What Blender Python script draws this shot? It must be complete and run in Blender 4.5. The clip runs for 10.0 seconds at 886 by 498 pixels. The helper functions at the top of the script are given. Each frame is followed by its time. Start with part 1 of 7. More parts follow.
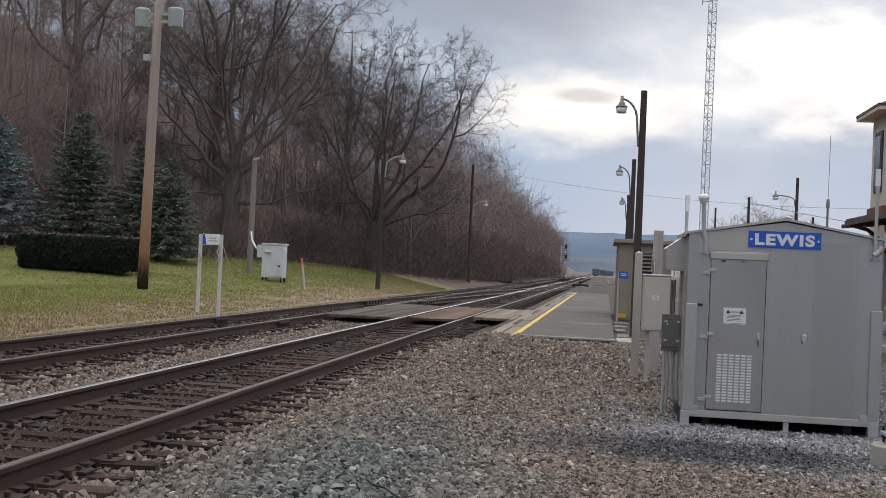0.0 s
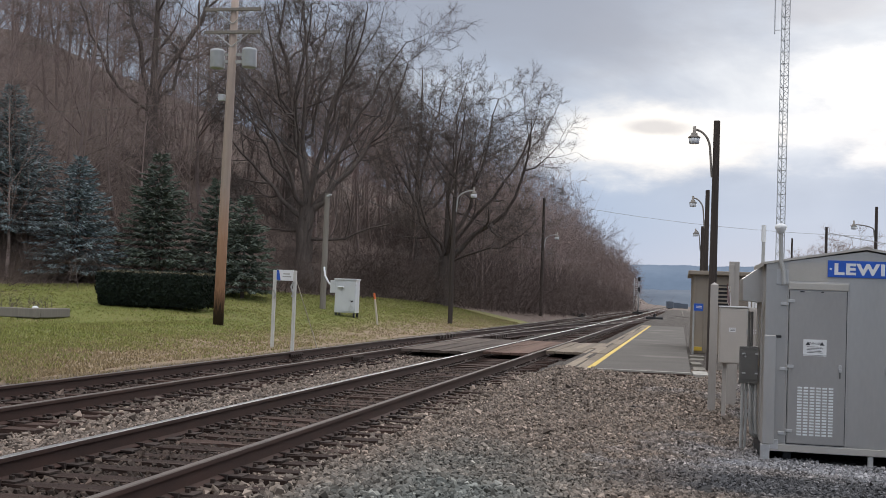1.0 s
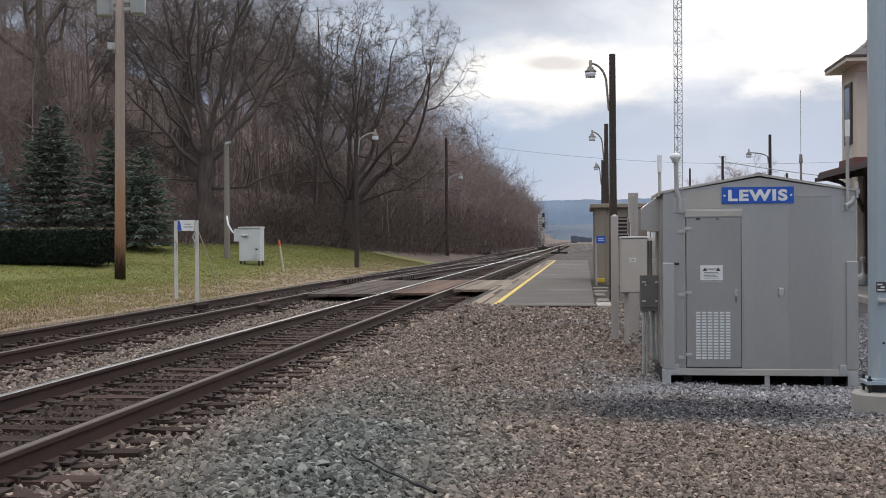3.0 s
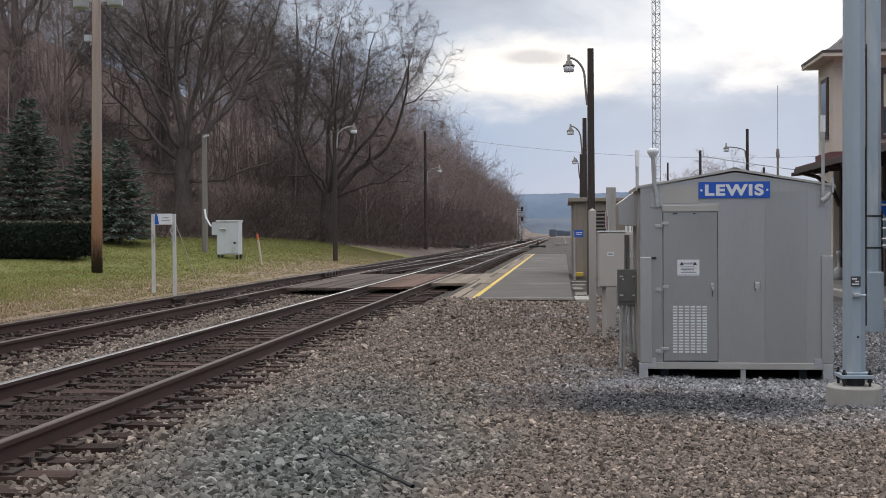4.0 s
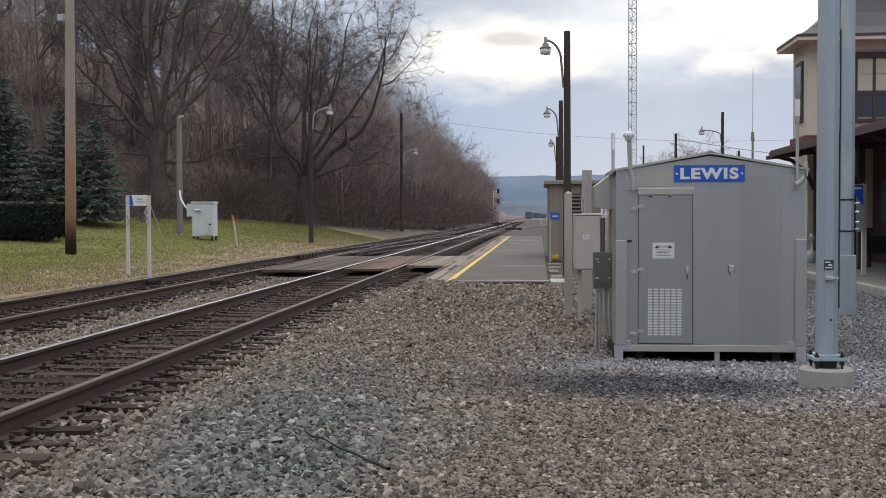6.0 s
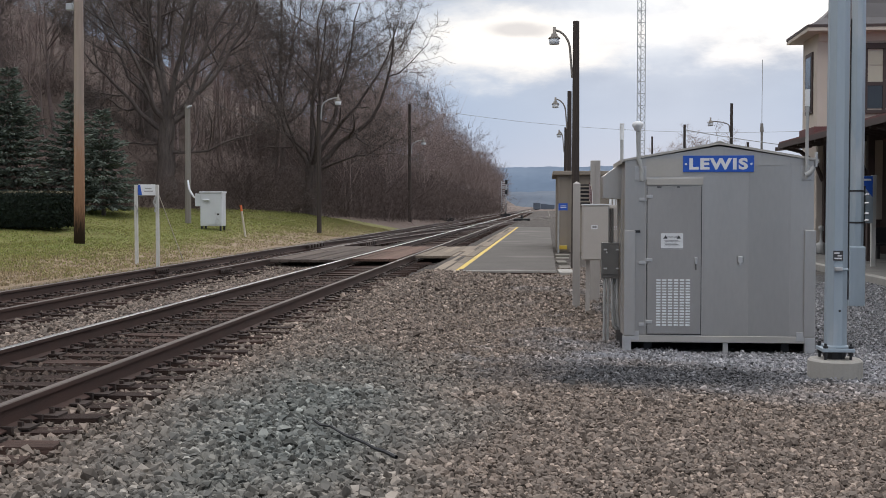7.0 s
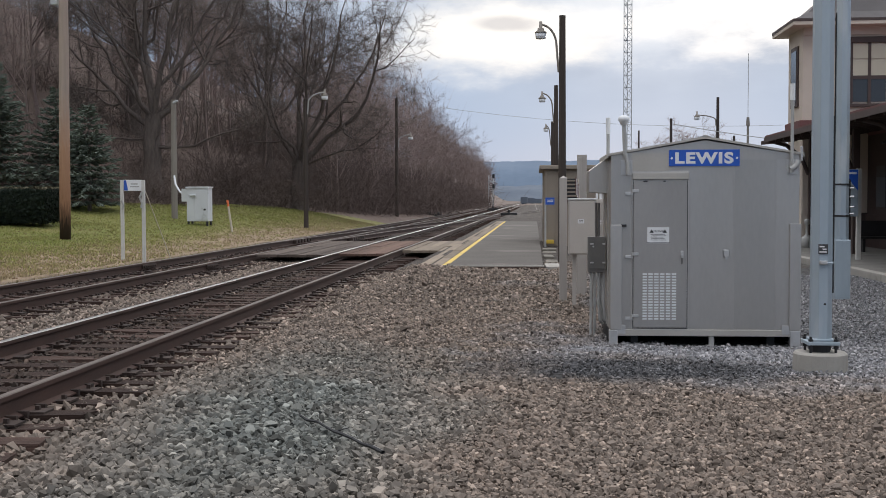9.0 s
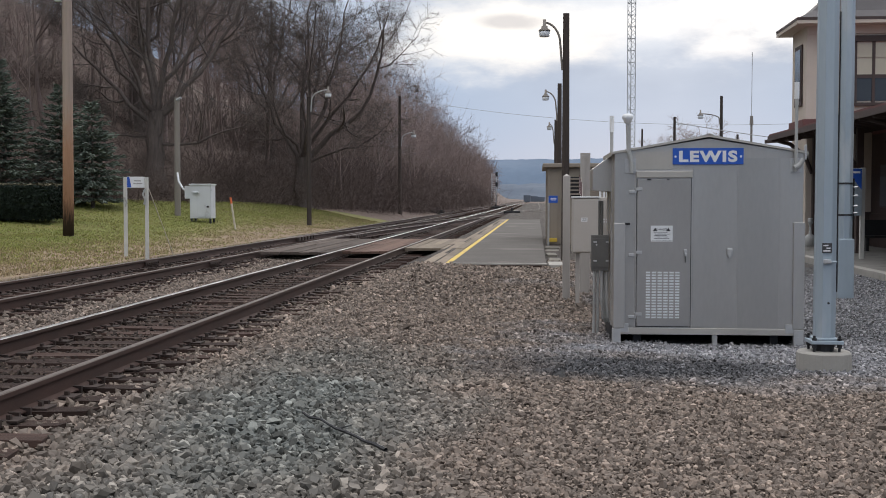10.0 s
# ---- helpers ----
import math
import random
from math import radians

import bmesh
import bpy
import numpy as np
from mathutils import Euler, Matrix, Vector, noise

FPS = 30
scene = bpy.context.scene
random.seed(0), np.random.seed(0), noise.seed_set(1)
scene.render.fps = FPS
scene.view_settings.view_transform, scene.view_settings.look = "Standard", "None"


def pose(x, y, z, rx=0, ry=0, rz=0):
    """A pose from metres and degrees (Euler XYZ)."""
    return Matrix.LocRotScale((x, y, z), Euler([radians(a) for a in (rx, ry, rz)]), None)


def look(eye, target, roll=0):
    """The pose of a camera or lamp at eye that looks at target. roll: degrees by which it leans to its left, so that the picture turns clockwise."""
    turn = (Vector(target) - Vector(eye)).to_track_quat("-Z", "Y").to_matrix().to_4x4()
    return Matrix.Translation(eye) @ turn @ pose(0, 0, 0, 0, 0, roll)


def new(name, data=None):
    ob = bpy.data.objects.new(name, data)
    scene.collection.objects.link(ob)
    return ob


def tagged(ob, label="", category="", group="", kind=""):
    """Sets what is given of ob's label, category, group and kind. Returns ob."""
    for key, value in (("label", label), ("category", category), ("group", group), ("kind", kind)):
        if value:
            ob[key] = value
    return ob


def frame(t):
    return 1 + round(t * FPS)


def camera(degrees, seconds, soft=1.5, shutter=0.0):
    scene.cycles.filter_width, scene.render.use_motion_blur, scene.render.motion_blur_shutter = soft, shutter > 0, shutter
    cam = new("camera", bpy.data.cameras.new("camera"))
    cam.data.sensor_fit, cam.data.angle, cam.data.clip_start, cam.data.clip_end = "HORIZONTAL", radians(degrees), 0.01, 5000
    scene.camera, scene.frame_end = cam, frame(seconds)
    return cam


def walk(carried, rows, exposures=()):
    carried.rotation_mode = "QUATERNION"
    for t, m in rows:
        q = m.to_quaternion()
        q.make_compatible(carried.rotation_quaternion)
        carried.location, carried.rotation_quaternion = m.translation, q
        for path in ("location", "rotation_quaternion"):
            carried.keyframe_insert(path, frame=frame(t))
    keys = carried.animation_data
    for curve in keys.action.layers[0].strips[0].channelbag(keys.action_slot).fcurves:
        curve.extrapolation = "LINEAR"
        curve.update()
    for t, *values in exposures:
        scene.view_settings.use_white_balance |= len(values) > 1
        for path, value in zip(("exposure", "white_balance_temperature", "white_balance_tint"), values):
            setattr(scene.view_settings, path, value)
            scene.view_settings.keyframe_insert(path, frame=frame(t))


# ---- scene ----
# camera: a hand-held pan from one standing place beside the tracks
cam = camera(42.0, 10.0, soft=0.9)
ROWS = [
    (0.0, -0.041, -0.027, 1.776, 90.803, -2.611, 8.033),
    (0.2, -0.047, -0.009, 1.782, 92.777, -1.704, 8.608),
    (0.5, -0.045, -0.033, 1.765, 92.946, -1.999, 9.721),
    (1.0, -0.054, -0.019, 1.766, 92.357, -2.123, 11.600),
    (1.5, -0.038, -0.045, 1.764, 92.012, -1.962, 12.020),
    (2.0, -0.018, -0.045, 1.753, 91.665, -1.668, 10.816),
    (2.2, -0.010, -0.009, 1.759, 91.638, -0.966, 9.800),
    (2.5, -0.015, -0.050, 1.756, 91.028, -0.137, 8.178),
    (2.7, -0.009, -0.008, 1.747, 90.053, 0.125, 7.505),
    (3.8, -0.005, 0.001, 1.754, 89.251, 0.646, 6.401),
    (4.0, 0.001, -0.016, 1.756, 89.232, 0.342, 5.923),
    (4.5, 0.006, -0.013, 1.751, 89.059, 0.077, 5.014),
    (5.0, 0.006, -0.009, 1.752, 88.837, -0.079, 4.757),
    (5.2, -0.000, 0.000, 1.760, 88.652, 0.255, 4.572),
    (6.3, 0.001, -0.018, 1.762, 88.191, 0.077, 4.861),
    (6.5, 0.002, -0.004, 1.748, 88.036, 0.005, 4.964),
    (7.0, -0.004, -0.007, 1.749, 87.879, 0.011, 5.133),
    (7.5, 0.002, -0.001, 1.747, 87.762, -0.002, 5.049),
    (8.0, 0.001, 0.006, 1.750, 87.656, 0.180, 4.852),
    (8.5, 0.004, -0.006, 1.753, 87.607, 0.123, 4.710),
    (9.0, 0.005, -0.010, 1.753, 87.602, 0.179, 4.502),
    (9.5, 0.003, -0.001, 1.750, 87.552, 0.036, 4.533),
    (10.0, 0.000, -0.000, 1.750, 87.500, -0.000, 4.650),
]
walk(cam, [(t, pose(x, y, z, rx, ry, rz)) for t, x, y, z, rx, ry, rz in ROWS],
     [(0.0, -0.02, 6420, 11.5), (0.2, -0.06, 6420, 11.5), (0.5, 0.0, 6420, 11.5), (1.0, 0.06, 6420, 11.5), (1.5, 0.2, 6420, 11.5), (2.0, 0.3, 6420, 11.5), (2.2, 0.36, 6420, 11.5), (2.5, 0.26, 6420, 11.5), (2.7, 0.16, 6420, 11.5), (3.8, 0.02, 6420, 11.5), (5.0, 0.04, 6420, 11.5), (6.5, 0.05, 6420, 11.5), (10.0, 0.05, 6420, 11.5)])

# ---------------------------------------------------------------- world and sun
SUN_AZ, SUN_EL = 6.5, 11.0          # degrees right of the track's direction, degrees up
sun_dir = Vector((math.sin(radians(SUN_AZ)) * math.cos(radians(SUN_EL)),
                  math.cos(radians(SUN_AZ)) * math.cos(radians(SUN_EL)), math.sin(radians(SUN_EL))))


def build_world():
    w = bpy.data.worlds.new("overcast_sky")
    scene.world = w
    w.use_nodes = True
    nt = w.node_tree
    nt.nodes.clear()
    N, L = nt.nodes.new, nt.links.new
    out, bg = N("ShaderNodeOutputWorld"), N("ShaderNodeBackground")
    sky = N("ShaderNodeTexSky")
    sky.sky_type, sky.sun_disc = "NISHITA", False
    sky.sun_elevation, sky.sun_rotation = radians(SUN_EL), radians(SUN_AZ)
    tc = N("ShaderNodeTexCoord")
    sep = N("ShaderNodeSeparateXYZ")
    L(tc.outputs["Generated"], sep.inputs[0])
    # cloud deck: direction flattened onto a plane above
    zc = N("ShaderNodeMath"); zc.operation = "MAXIMUM"; zc.inputs[1].default_value = 0.0
    L(sep.outputs[2], zc.inputs[0])
    za = N("ShaderNodeMath"); za.operation = "ADD"; za.inputs[1].default_value = 0.24
    L(zc.outputs[0], za.inputs[0])
    div = N("ShaderNodeVectorMath"); div.operation = "DIVIDE"
    comb = N("ShaderNodeCombineXYZ")
    for i in range(3):
        L(za.outputs[0], comb.inputs[i])
    L(tc.outputs["Generated"], div.inputs[0]); L(comb.outputs[0], div.inputs[1])
    off = N("ShaderNodeVectorMath"); off.operation = "ADD"; off.inputs[1].default_value = (2.78, 0.4, 0.0)
    L(div.outputs[0], off.inputs[0])
    n1 = N("ShaderNodeTexNoise"); n1.inputs["Scale"].default_value = 1.15; n1.inputs["Detail"].default_value = 7; n1.inputs["Roughness"].default_value = 0.52
    n1.inputs["Distortion"].default_value = 0.35
    L(off.outputs[0], n1.inputs["Vector"])
    ramp = N("ShaderNodeValToRGB")
    e = ramp.color_ramp.elements
    e[0].position, e[0].color = 0.38, (0.29, 0.335, 0.42, 1)
    e[1].position, e[1].color = 0.72, (0.72, 0.78, 0.84, 1)
    m = e.new(0.53); m.color = (0.40, 0.475, 0.59, 1)
    L(n1.outputs["Fac"], ramp.inputs[0])
    # paler blue air towards the horizon
    low = N("ShaderNodeMapRange"); low.interpolation_type = "SMOOTHSTEP"
    low.inputs["From Min"].default_value, low.inputs["From Max"].default_value = 0.05, 0.20
    low.inputs["To Min"].default_value, low.inputs["To Max"].default_value = 0.97, 0.0
    L(zc.outputs[0], low.inputs["Value"])
    air = N("ShaderNodeMix"); air.data_type = "RGBA"; air.inputs["B"].default_value = (0.305, 0.44, 0.64, 1)
    L(low.outputs[0], air.inputs["Factor"]); L(ramp.outputs[0], air.inputs["A"])
    # single clouds and gaps: heading, height, breadth and depth in degrees, thickness, colour
    nrm = N("ShaderNodeVectorMath"); nrm.operation = "NORMALIZE"
    L(tc.outputs["Generated"], nrm.inputs[0])
    edge = N("ShaderNodeTexNoise"); edge.inputs["Scale"].default_value, edge.inputs["Detail"].default_value = 9.0, 7
    edge.inputs["Roughness"].default_value = 0.6
    flat = N("ShaderNodeVectorMath"); flat.operation = "MULTIPLY"; flat.inputs[1].default_value = (1, 1, 2.6)
    L(nrm.outputs[0], flat.inputs[0]); L(flat.outputs[0], edge.inputs["Vector"])
    deck = air.outputs["Result"]
    for az, el, wide, deep, thick, colour in (
            (-10.0, 14.5, 13.0, 4.2, 0.75, (0.33, 0.37, 0.45)),
            (11.5, 9.9, 7.6, 3.3, 1.0, (1.05, 1.05, 1.03)),
            (-1.8, 7.9, 6.2, 1.9, 0.95, (1.02, 0.99, 0.93)),
            (5.2, 8.6, 5.0, 1.3, 0.45, (0.62, 0.66, 0.73)),
            (6.6, 14.0, 3.6, 1.0, 0.6, (0.42, 0.45, 0.52)),
            (9.3, 7.2, 2.2, 0.7, 0.7, (0.95, 0.95, 0.95)),
            (-1.6, 8.6, 1.7, 0.42, 0.8, (0.47, 0.48, 0.52))):
        a, b = radians(az), radians(el)
        d = N("ShaderNodeVectorMath"); d.operation = "SUBTRACT"
        d.inputs[1].default_value = (math.sin(a) * math.cos(b), math.cos(a) * math.cos(b), math.sin(b))
        L(nrm.outputs[0], d.inputs[0])
        k = N("ShaderNodeVectorMath"); k.operation = "MULTIPLY"; k.inputs[1].default_value = (1 / radians(wide), 1.0, 1 / radians(deep))
        L(d.outputs[0], k.inputs[0])
        ln = N("ShaderNodeVectorMath"); ln.operation = "LENGTH"; L(k.outputs[0], ln.inputs[0])
        rag = N("ShaderNodeMath"); rag.operation = "MULTIPLY_ADD"; rag.inputs[1].default_value = 1.9
        L(edge.outputs["Fac"], rag.inputs[0]); L(ln.outputs["Value"], rag.inputs[2])
        f = N("ShaderNodeMapRange"); f.interpolation_type = "SMOOTHSTEP"
        f.inputs["From Min"].default_value, f.inputs["From Max"].default_value = 1.2, 2.2
        f.inputs["To Min"].default_value, f.inputs["To Max"].default_value = thick, 0.0
        L(rag.outputs[0], f.inputs["Value"])
        x = N("ShaderNodeMix"); x.data_type = "RGBA"; x.inputs["B"].default_value = (*colour, 1)
        L(f.outputs[0], x.inputs["Factor"]); L(deck, x.inputs["A"])
        deck = x.outputs["Result"]
    # glow of the veiled sun
    dot = N("ShaderNodeVectorMath"); dot.operation = "DOT_PRODUCT"; dot.inputs[1].default_value = sun_dir
    L(nrm.outputs[0], dot.inputs[0])
    gl = N("ShaderNodeMapRange"); gl.interpolation_type = "SMOOTHSTEP"
    gl.inputs["From Min"].default_value, gl.inputs["From Max"].default_value = 0.970, 0.9995
    gl.inputs["To Min"].default_value, gl.inputs["To Max"].default_value = 0.0, 1.0
    L(dot.outputs["Value"], gl.inputs["Value"])
    thin = N("ShaderNodeMapRange")
    thin.inputs["From Min"].default_value, thin.inputs["From Max"].default_value = 0.45, 0.66
    thin.inputs["To Min"].default_value, thin.inputs["To Max"].default_value = 0.12, 1.0
    L(n1.outputs["Fac"], thin.inputs["Value"])
    gm = N("ShaderNodeMath"); gm.operation = "MULTIPLY"
    veil = N("ShaderNodeMapRange"); veil.interpolation_type = "SMOOTHSTEP"
    veil.inputs["From Min"].default_value, veil.inputs["From Max"].default_value = 0.05, 0.16
    L(zc.outputs[0], veil.inputs["Value"])
    gv = N("ShaderNodeMath"); gv.operation = "MULTIPLY"
    L(gl.outputs[0], gv.inputs[0]); L(veil.outputs[0], gv.inputs[1])
    L(gv.outputs[0], gm.inputs[0]); L(thin.outputs[0], gm.inputs[1])
    glow = N("ShaderNodeMix"); glow.data_type = "RGBA"; glow.blend_type = "ADD"
    L(gm.outputs[0], glow.inputs["Factor"]); L(deck, glow.inputs["A"])
    glow.inputs["B"].default_value = (0.22, 0.20, 0.16, 1)
    # some of the clear sky's own colour
    sc = N("ShaderNodeMix"); sc.data_type = "RGBA"; sc.blend_type = "ADD"; sc.inputs["Factor"].default_value = 0.004
    L(glow.outputs["Result"], sc.inputs["A"]); L(sky.outputs[0], sc.inputs["B"])
    # an overcast sky brightens from the horizon to the zenith
    zen = N("ShaderNodeMapRange"); zen.interpolation_type = "SMOOTHSTEP"
    zen.inputs["From Min"].default_value, zen.inputs["From Max"].default_value = 0.28, 0.95
    zen.inputs["To Min"].default_value, zen.inputs["To Max"].default_value = 1.0, 3.1
    L(zc.outputs[0], zen.inputs["Value"]); L(zen.outputs[0], bg.inputs["Strength"])
    # high cloud is thicker and greyer
    sat = N("ShaderNodeMapRange"); sat.interpolation_type = "SMOOTHSTEP"
    sat.inputs["From Min"].default_value, sat.inputs["From Max"].default_value = 0.24, 0.55
    sat.inputs["To Min"].default_value, sat.inputs["To Max"].default_value = 1.0, 0.12
    L(zc.outputs[0], sat.inputs["Value"])
    grey = N("ShaderNodeHueSaturation"); L(sat.outputs[0], grey.inputs["Saturation"]); L(sc.outputs["Result"], grey.inputs["Color"])
    L(grey.outputs[0], bg.inputs["Color"])
    L(bg.outputs[0], out.inputs[0])


build_world()
sun_data = bpy.data.lights.new("sun", "SUN")
sun_data.energy, sun_data.angle, sun_data.color = 0.6, radians(25), (1.0, 0.95, 0.87)
sun = new("sun", sun_data)
sun.matrix_world = look(sun_dir * 100, (0, 0, 0))


# ---------------------------------------------------------------- materials
def mat(name, c1, c2=None, rough=0.8, metal=0.0, scale=3.0, fine=60.0, bump=0.15, spread=0.0, island=False, stretch=(1, 1, 1),
        dist=0.01, stain=None, stain_scale=1.2, stain_at=0.58):
    """A surface of two mixed tones with fine grain, bump, and a random shift a piece (spread)."""
    m = bpy.data.materials.new(name)
    m.use_nodes = True
    nt = m.node_tree
    N, L = nt.nodes.new, nt.links.new
    b = nt.nodes["Principled BSDF"]
    c2 = c2 or tuple(v * 0.75 for v in c1)
    tc, mp = N("ShaderNodeTexCoord"), N("ShaderNodeMapping")
    mp.inputs["Scale"].default_value = stretch
    L(tc.outputs["Object"], mp.inputs[0])
    n1, n2 = N("ShaderNodeTexNoise"), N("ShaderNodeTexNoise")
    n1.inputs["Scale"].default_value, n1.inputs["Detail"].default_value = scale, 6
    n2.inputs["Scale"].default_value, n2.inputs["Detail"].default_value = fine, 4
    L(mp.outputs[0], n1.inputs["Vector"]); L(mp.outputs[0], n2.inputs["Vector"])
    fac = N("ShaderNodeMath"); fac.operation = "MULTIPLY_ADD"; fac.inputs[1].default_value = 0.45
    L(n2.outputs["Fac"], fac.inputs[0])
    half = N("ShaderNodeMath"); half.operation = "MULTIPLY_ADD"; half.inputs[1].default_value = 1.6; half.inputs[2].default_value = -0.52
    L(n1.outputs["Fac"], half.inputs[0]); L(half.outputs[0], fac.inputs[2])
    mix = N("ShaderNodeMix"); mix.data_type = "RGBA"
    L(fac.outputs[0], mix.inputs["Factor"])
    mix.inputs["A"].default_value, mix.inputs["B"].default_value = (*c1, 1), (*c2, 1)
    col = mix.outputs["Result"]
    if stain:
        n3 = N("ShaderNodeTexNoise"); n3.inputs["Scale"].default_value, n3.inputs["Detail"].default_value = stain_scale, 8
        L(mp.outputs[0], n3.inputs["Vector"])
        r = N("ShaderNodeMapRange"); r.inputs["From Min"].default_value, r.inputs["From Max"].default_value = stain_at, stain_at + 0.1
        L(n3.outputs["Fac"], r.inputs["Value"])
        ms = N("ShaderNodeMix"); ms.data_type = "RGBA"; ms.inputs["B"].default_value = (*stain, 1)
        L(r.outputs[0], ms.inputs["Factor"]); L(col, ms.inputs["A"])
        col = ms.outputs["Result"]
    if spread:
        src = N("ShaderNodeNewGeometry").outputs["Random Per Island"] if island else N("ShaderNodeObjectInfo").outputs["Random"]
        v = N("ShaderNodeMath"); v.operation = "MULTIPLY_ADD"; v.inputs[1].default_value, v.inputs[2].default_value = 2 * spread, 1 - spread
        L(src, v.inputs[0])
        hsv = N("ShaderNodeHueSaturation")
        L(v.outputs[0], hsv.inputs["Value"]); L(col, hsv.inputs["Color"])
        col = hsv.outputs[0]
    L(col, b.inputs["Base Color"])
    b.inputs["Roughness"].default_value, b.inputs["Metallic"].default_value = rough, metal
    if rough >= 0.84:
        b.inputs["Specular IOR Level"].default_value = 0.2
    if bump:
        bp = N("ShaderNodeBump"); bp.inputs["Strength"].default_value, bp.inputs["Distance"].default_value = bump, dist
        L(n2.outputs["Fac"], bp.inputs["Height"]); L(bp.outputs[0], b.inputs["Normal"])
    return m


M_ALU = mat("brushed_aluminium", (0.54, 0.515, 0.485), (0.42, 0.40, 0.377), 0.38, 0.7, 1.4, 30, 0.04, stretch=(1, 1, 0.35), stain=(0.5, 0.5, 0.51), stain_scale=0.9, stain_at=0.62)
# the pale blotches paint uneven highlights, with smudges, into the sheet colour
M_ALU_SHEET = mat("aluminium_sheet", (0.57, 0.545, 0.515), (0.43, 0.41, 0.388), 0.34, 0.7, 1.1, 26, 0.04, spread=0.10, stretch=(1, 1, 0.3), stain=(0.72, 0.70, 0.68), stain_scale=0.9, stain_at=0.56)
M_ALU_DOOR = mat("door_aluminium", (0.44, 0.42, 0.40), (0.34, 0.325, 0.31), 0.42, 0.65, 1.2, 30, 0.04, stretch=(1, 1, 0.35))
M_ALU_ROOF = mat("roof_aluminium", (0.53, 0.50, 0.455), (0.43, 0.405, 0.37), 0.5, 0.5, 2, 40, 0.05)
M_ALU_BRIGHT = mat("bright_metal", (0.58, 0.575, 0.57), (0.46, 0.455, 0.45), 0.4, 0.6, 8, 90, 0.05)
M_SIGN_BLUE = mat("sign_blue", (0.015, 0.10, 0.52), (0.02, 0.09, 0.44), 0.4, 0, 4, 60, 0.03)
M_WHITE = mat("white_paint", (0.78, 0.79, 0.80), (0.68, 0.69, 0.70), 0.45, 0, 6, 80, 0.03)
M_LABEL = mat("paper_label", (0.75, 0.76, 0.77), (0.66, 0.66, 0.66), 0.5, 0, 12, 90, 0.02)
M_INK = mat("dark_print", (0.06, 0.06, 0.065), (0.04, 0.04, 0.045), 0.6, 0, 12, 90, 0.0)
M_BLACK = mat("black_metal", (0.03, 0.03, 0.032), (0.018, 0.018, 0.02), 0.55, 0.2, 6, 60, 0.05)
M_DARKBOX = mat("dark_grey_box", (0.17, 0.165, 0.155), (0.12, 0.115, 0.11), 0.6, 0.3, 5, 50, 0.06)
M_CONDUIT = mat("grey_conduit", (0.45, 0.45, 0.44), (0.34, 0.34, 0.33), 0.55, 0.1, 6, 60, 0.05)
M_BEIGE = mat("beige_enamel", (0.49, 0.452, 0.415), (0.42, 0.388, 0.357), 0.5, 0.05, 3, 40, 0.05)
M_POST = mat("weathered_post", (0.44, 0.41, 0.38), (0.33, 0.305, 0.282), 0.75, 0, 3, 40, 0.1, stretch=(1, 1, 0.2))
M_GALV = mat("galvanised_steel", (0.42, 0.48, 0.53), (0.32, 0.385, 0.44), 0.5, 0.35, 2.2, 24, 0.04, stretch=(1, 1, 0.3), stain=(0.46, 0.50, 0.53), stain_scale=2.0, stain_at=0.6)
M_CONC = mat("concrete", (0.39, 0.37, 0.335), (0.29, 0.275, 0.25), 0.85, 0, 3, 50, 0.25, stain=(0.27, 0.25, 0.22), stain_scale=2.2)
M_PAVE = mat("worn_pavement", (0.22, 0.21, 0.195), (0.16, 0.153, 0.143), 0.9, 0, 1.5, 50, 0.2, stain=(0.12, 0.115, 0.108), stain_scale=1.2)
M_ASPH = mat("platform_asphalt", (0.125, 0.113, 0.103), (0.088, 0.08, 0.073), 0.9, 0, 0.8, 120, 0.3, stain=(0.155, 0.14, 0.127), stain_scale=0.5)
M_EDGE = mat("platform_edge_timber", (0.25, 0.2, 0.15), (0.175, 0.142, 0.11), 0.85, 0, 3, 60, 0.2, stretch=(4, 0.4, 4), spread=0.2)
M_YELLOW = mat("yellow_line", (0.62, 0.42, 0.04), (0.48, 0.33, 0.06), 0.7, 0, 5, 60, 0.1, stain=(0.2, 0.17, 0.1), stain_scale=3, stain_at=0.63)
M_RAIL = mat("rusty_rail", (0.07, 0.033, 0.024), (0.038, 0.019, 0.015), 0.75, 0.25, 6, 80, 0.15, stretch=(1, 0.3, 1))
M_HEAD = mat("worn_rail_head", (0.17, 0.135, 0.115), (0.12, 0.10, 0.09), 0.5, 0.5, 4, 50, 0.03, stretch=(3, 0.2, 1))
M_HEAD_BRIGHT = mat("polished_rail_head", (0.52, 0.51, 0.50), (0.38, 0.37, 0.36), 0.34, 0.9, 4, 50, 0.02, stretch=(3, 0.2, 1))
M_TIE = mat("creosoted_tie", (0.068, 0.042, 0.034), (0.028, 0.018, 0.015), 0.9, 0, 3, 40, 0.7, spread=0.5, stretch=(0.35, 5, 5), stain=(0.11, 0.078, 0.064), stain_scale=1.5, stain_at=0.6)
M_PLATE = mat("rusty_plate", (0.06, 0.038, 0.030), (0.03, 0.022, 0.02), 0.8, 0.3, 10, 80, 0.15, spread=0.25, island=True)
M_PLANK_RED = mat("crossing_plank_brown", (0.145, 0.088, 0.068), (0.10, 0.064, 0.05), 0.9, 0, 3, 40, 0.3, spread=0.25, stretch=(5, 0.35, 5))
M_PLANK_GREY = mat("crossing_plank_grey", (0.118, 0.092, 0.078), (0.08, 0.064, 0.055), 0.9, 0, 3, 40, 0.3, spread=0.25, stretch=(5, 0.35, 5))


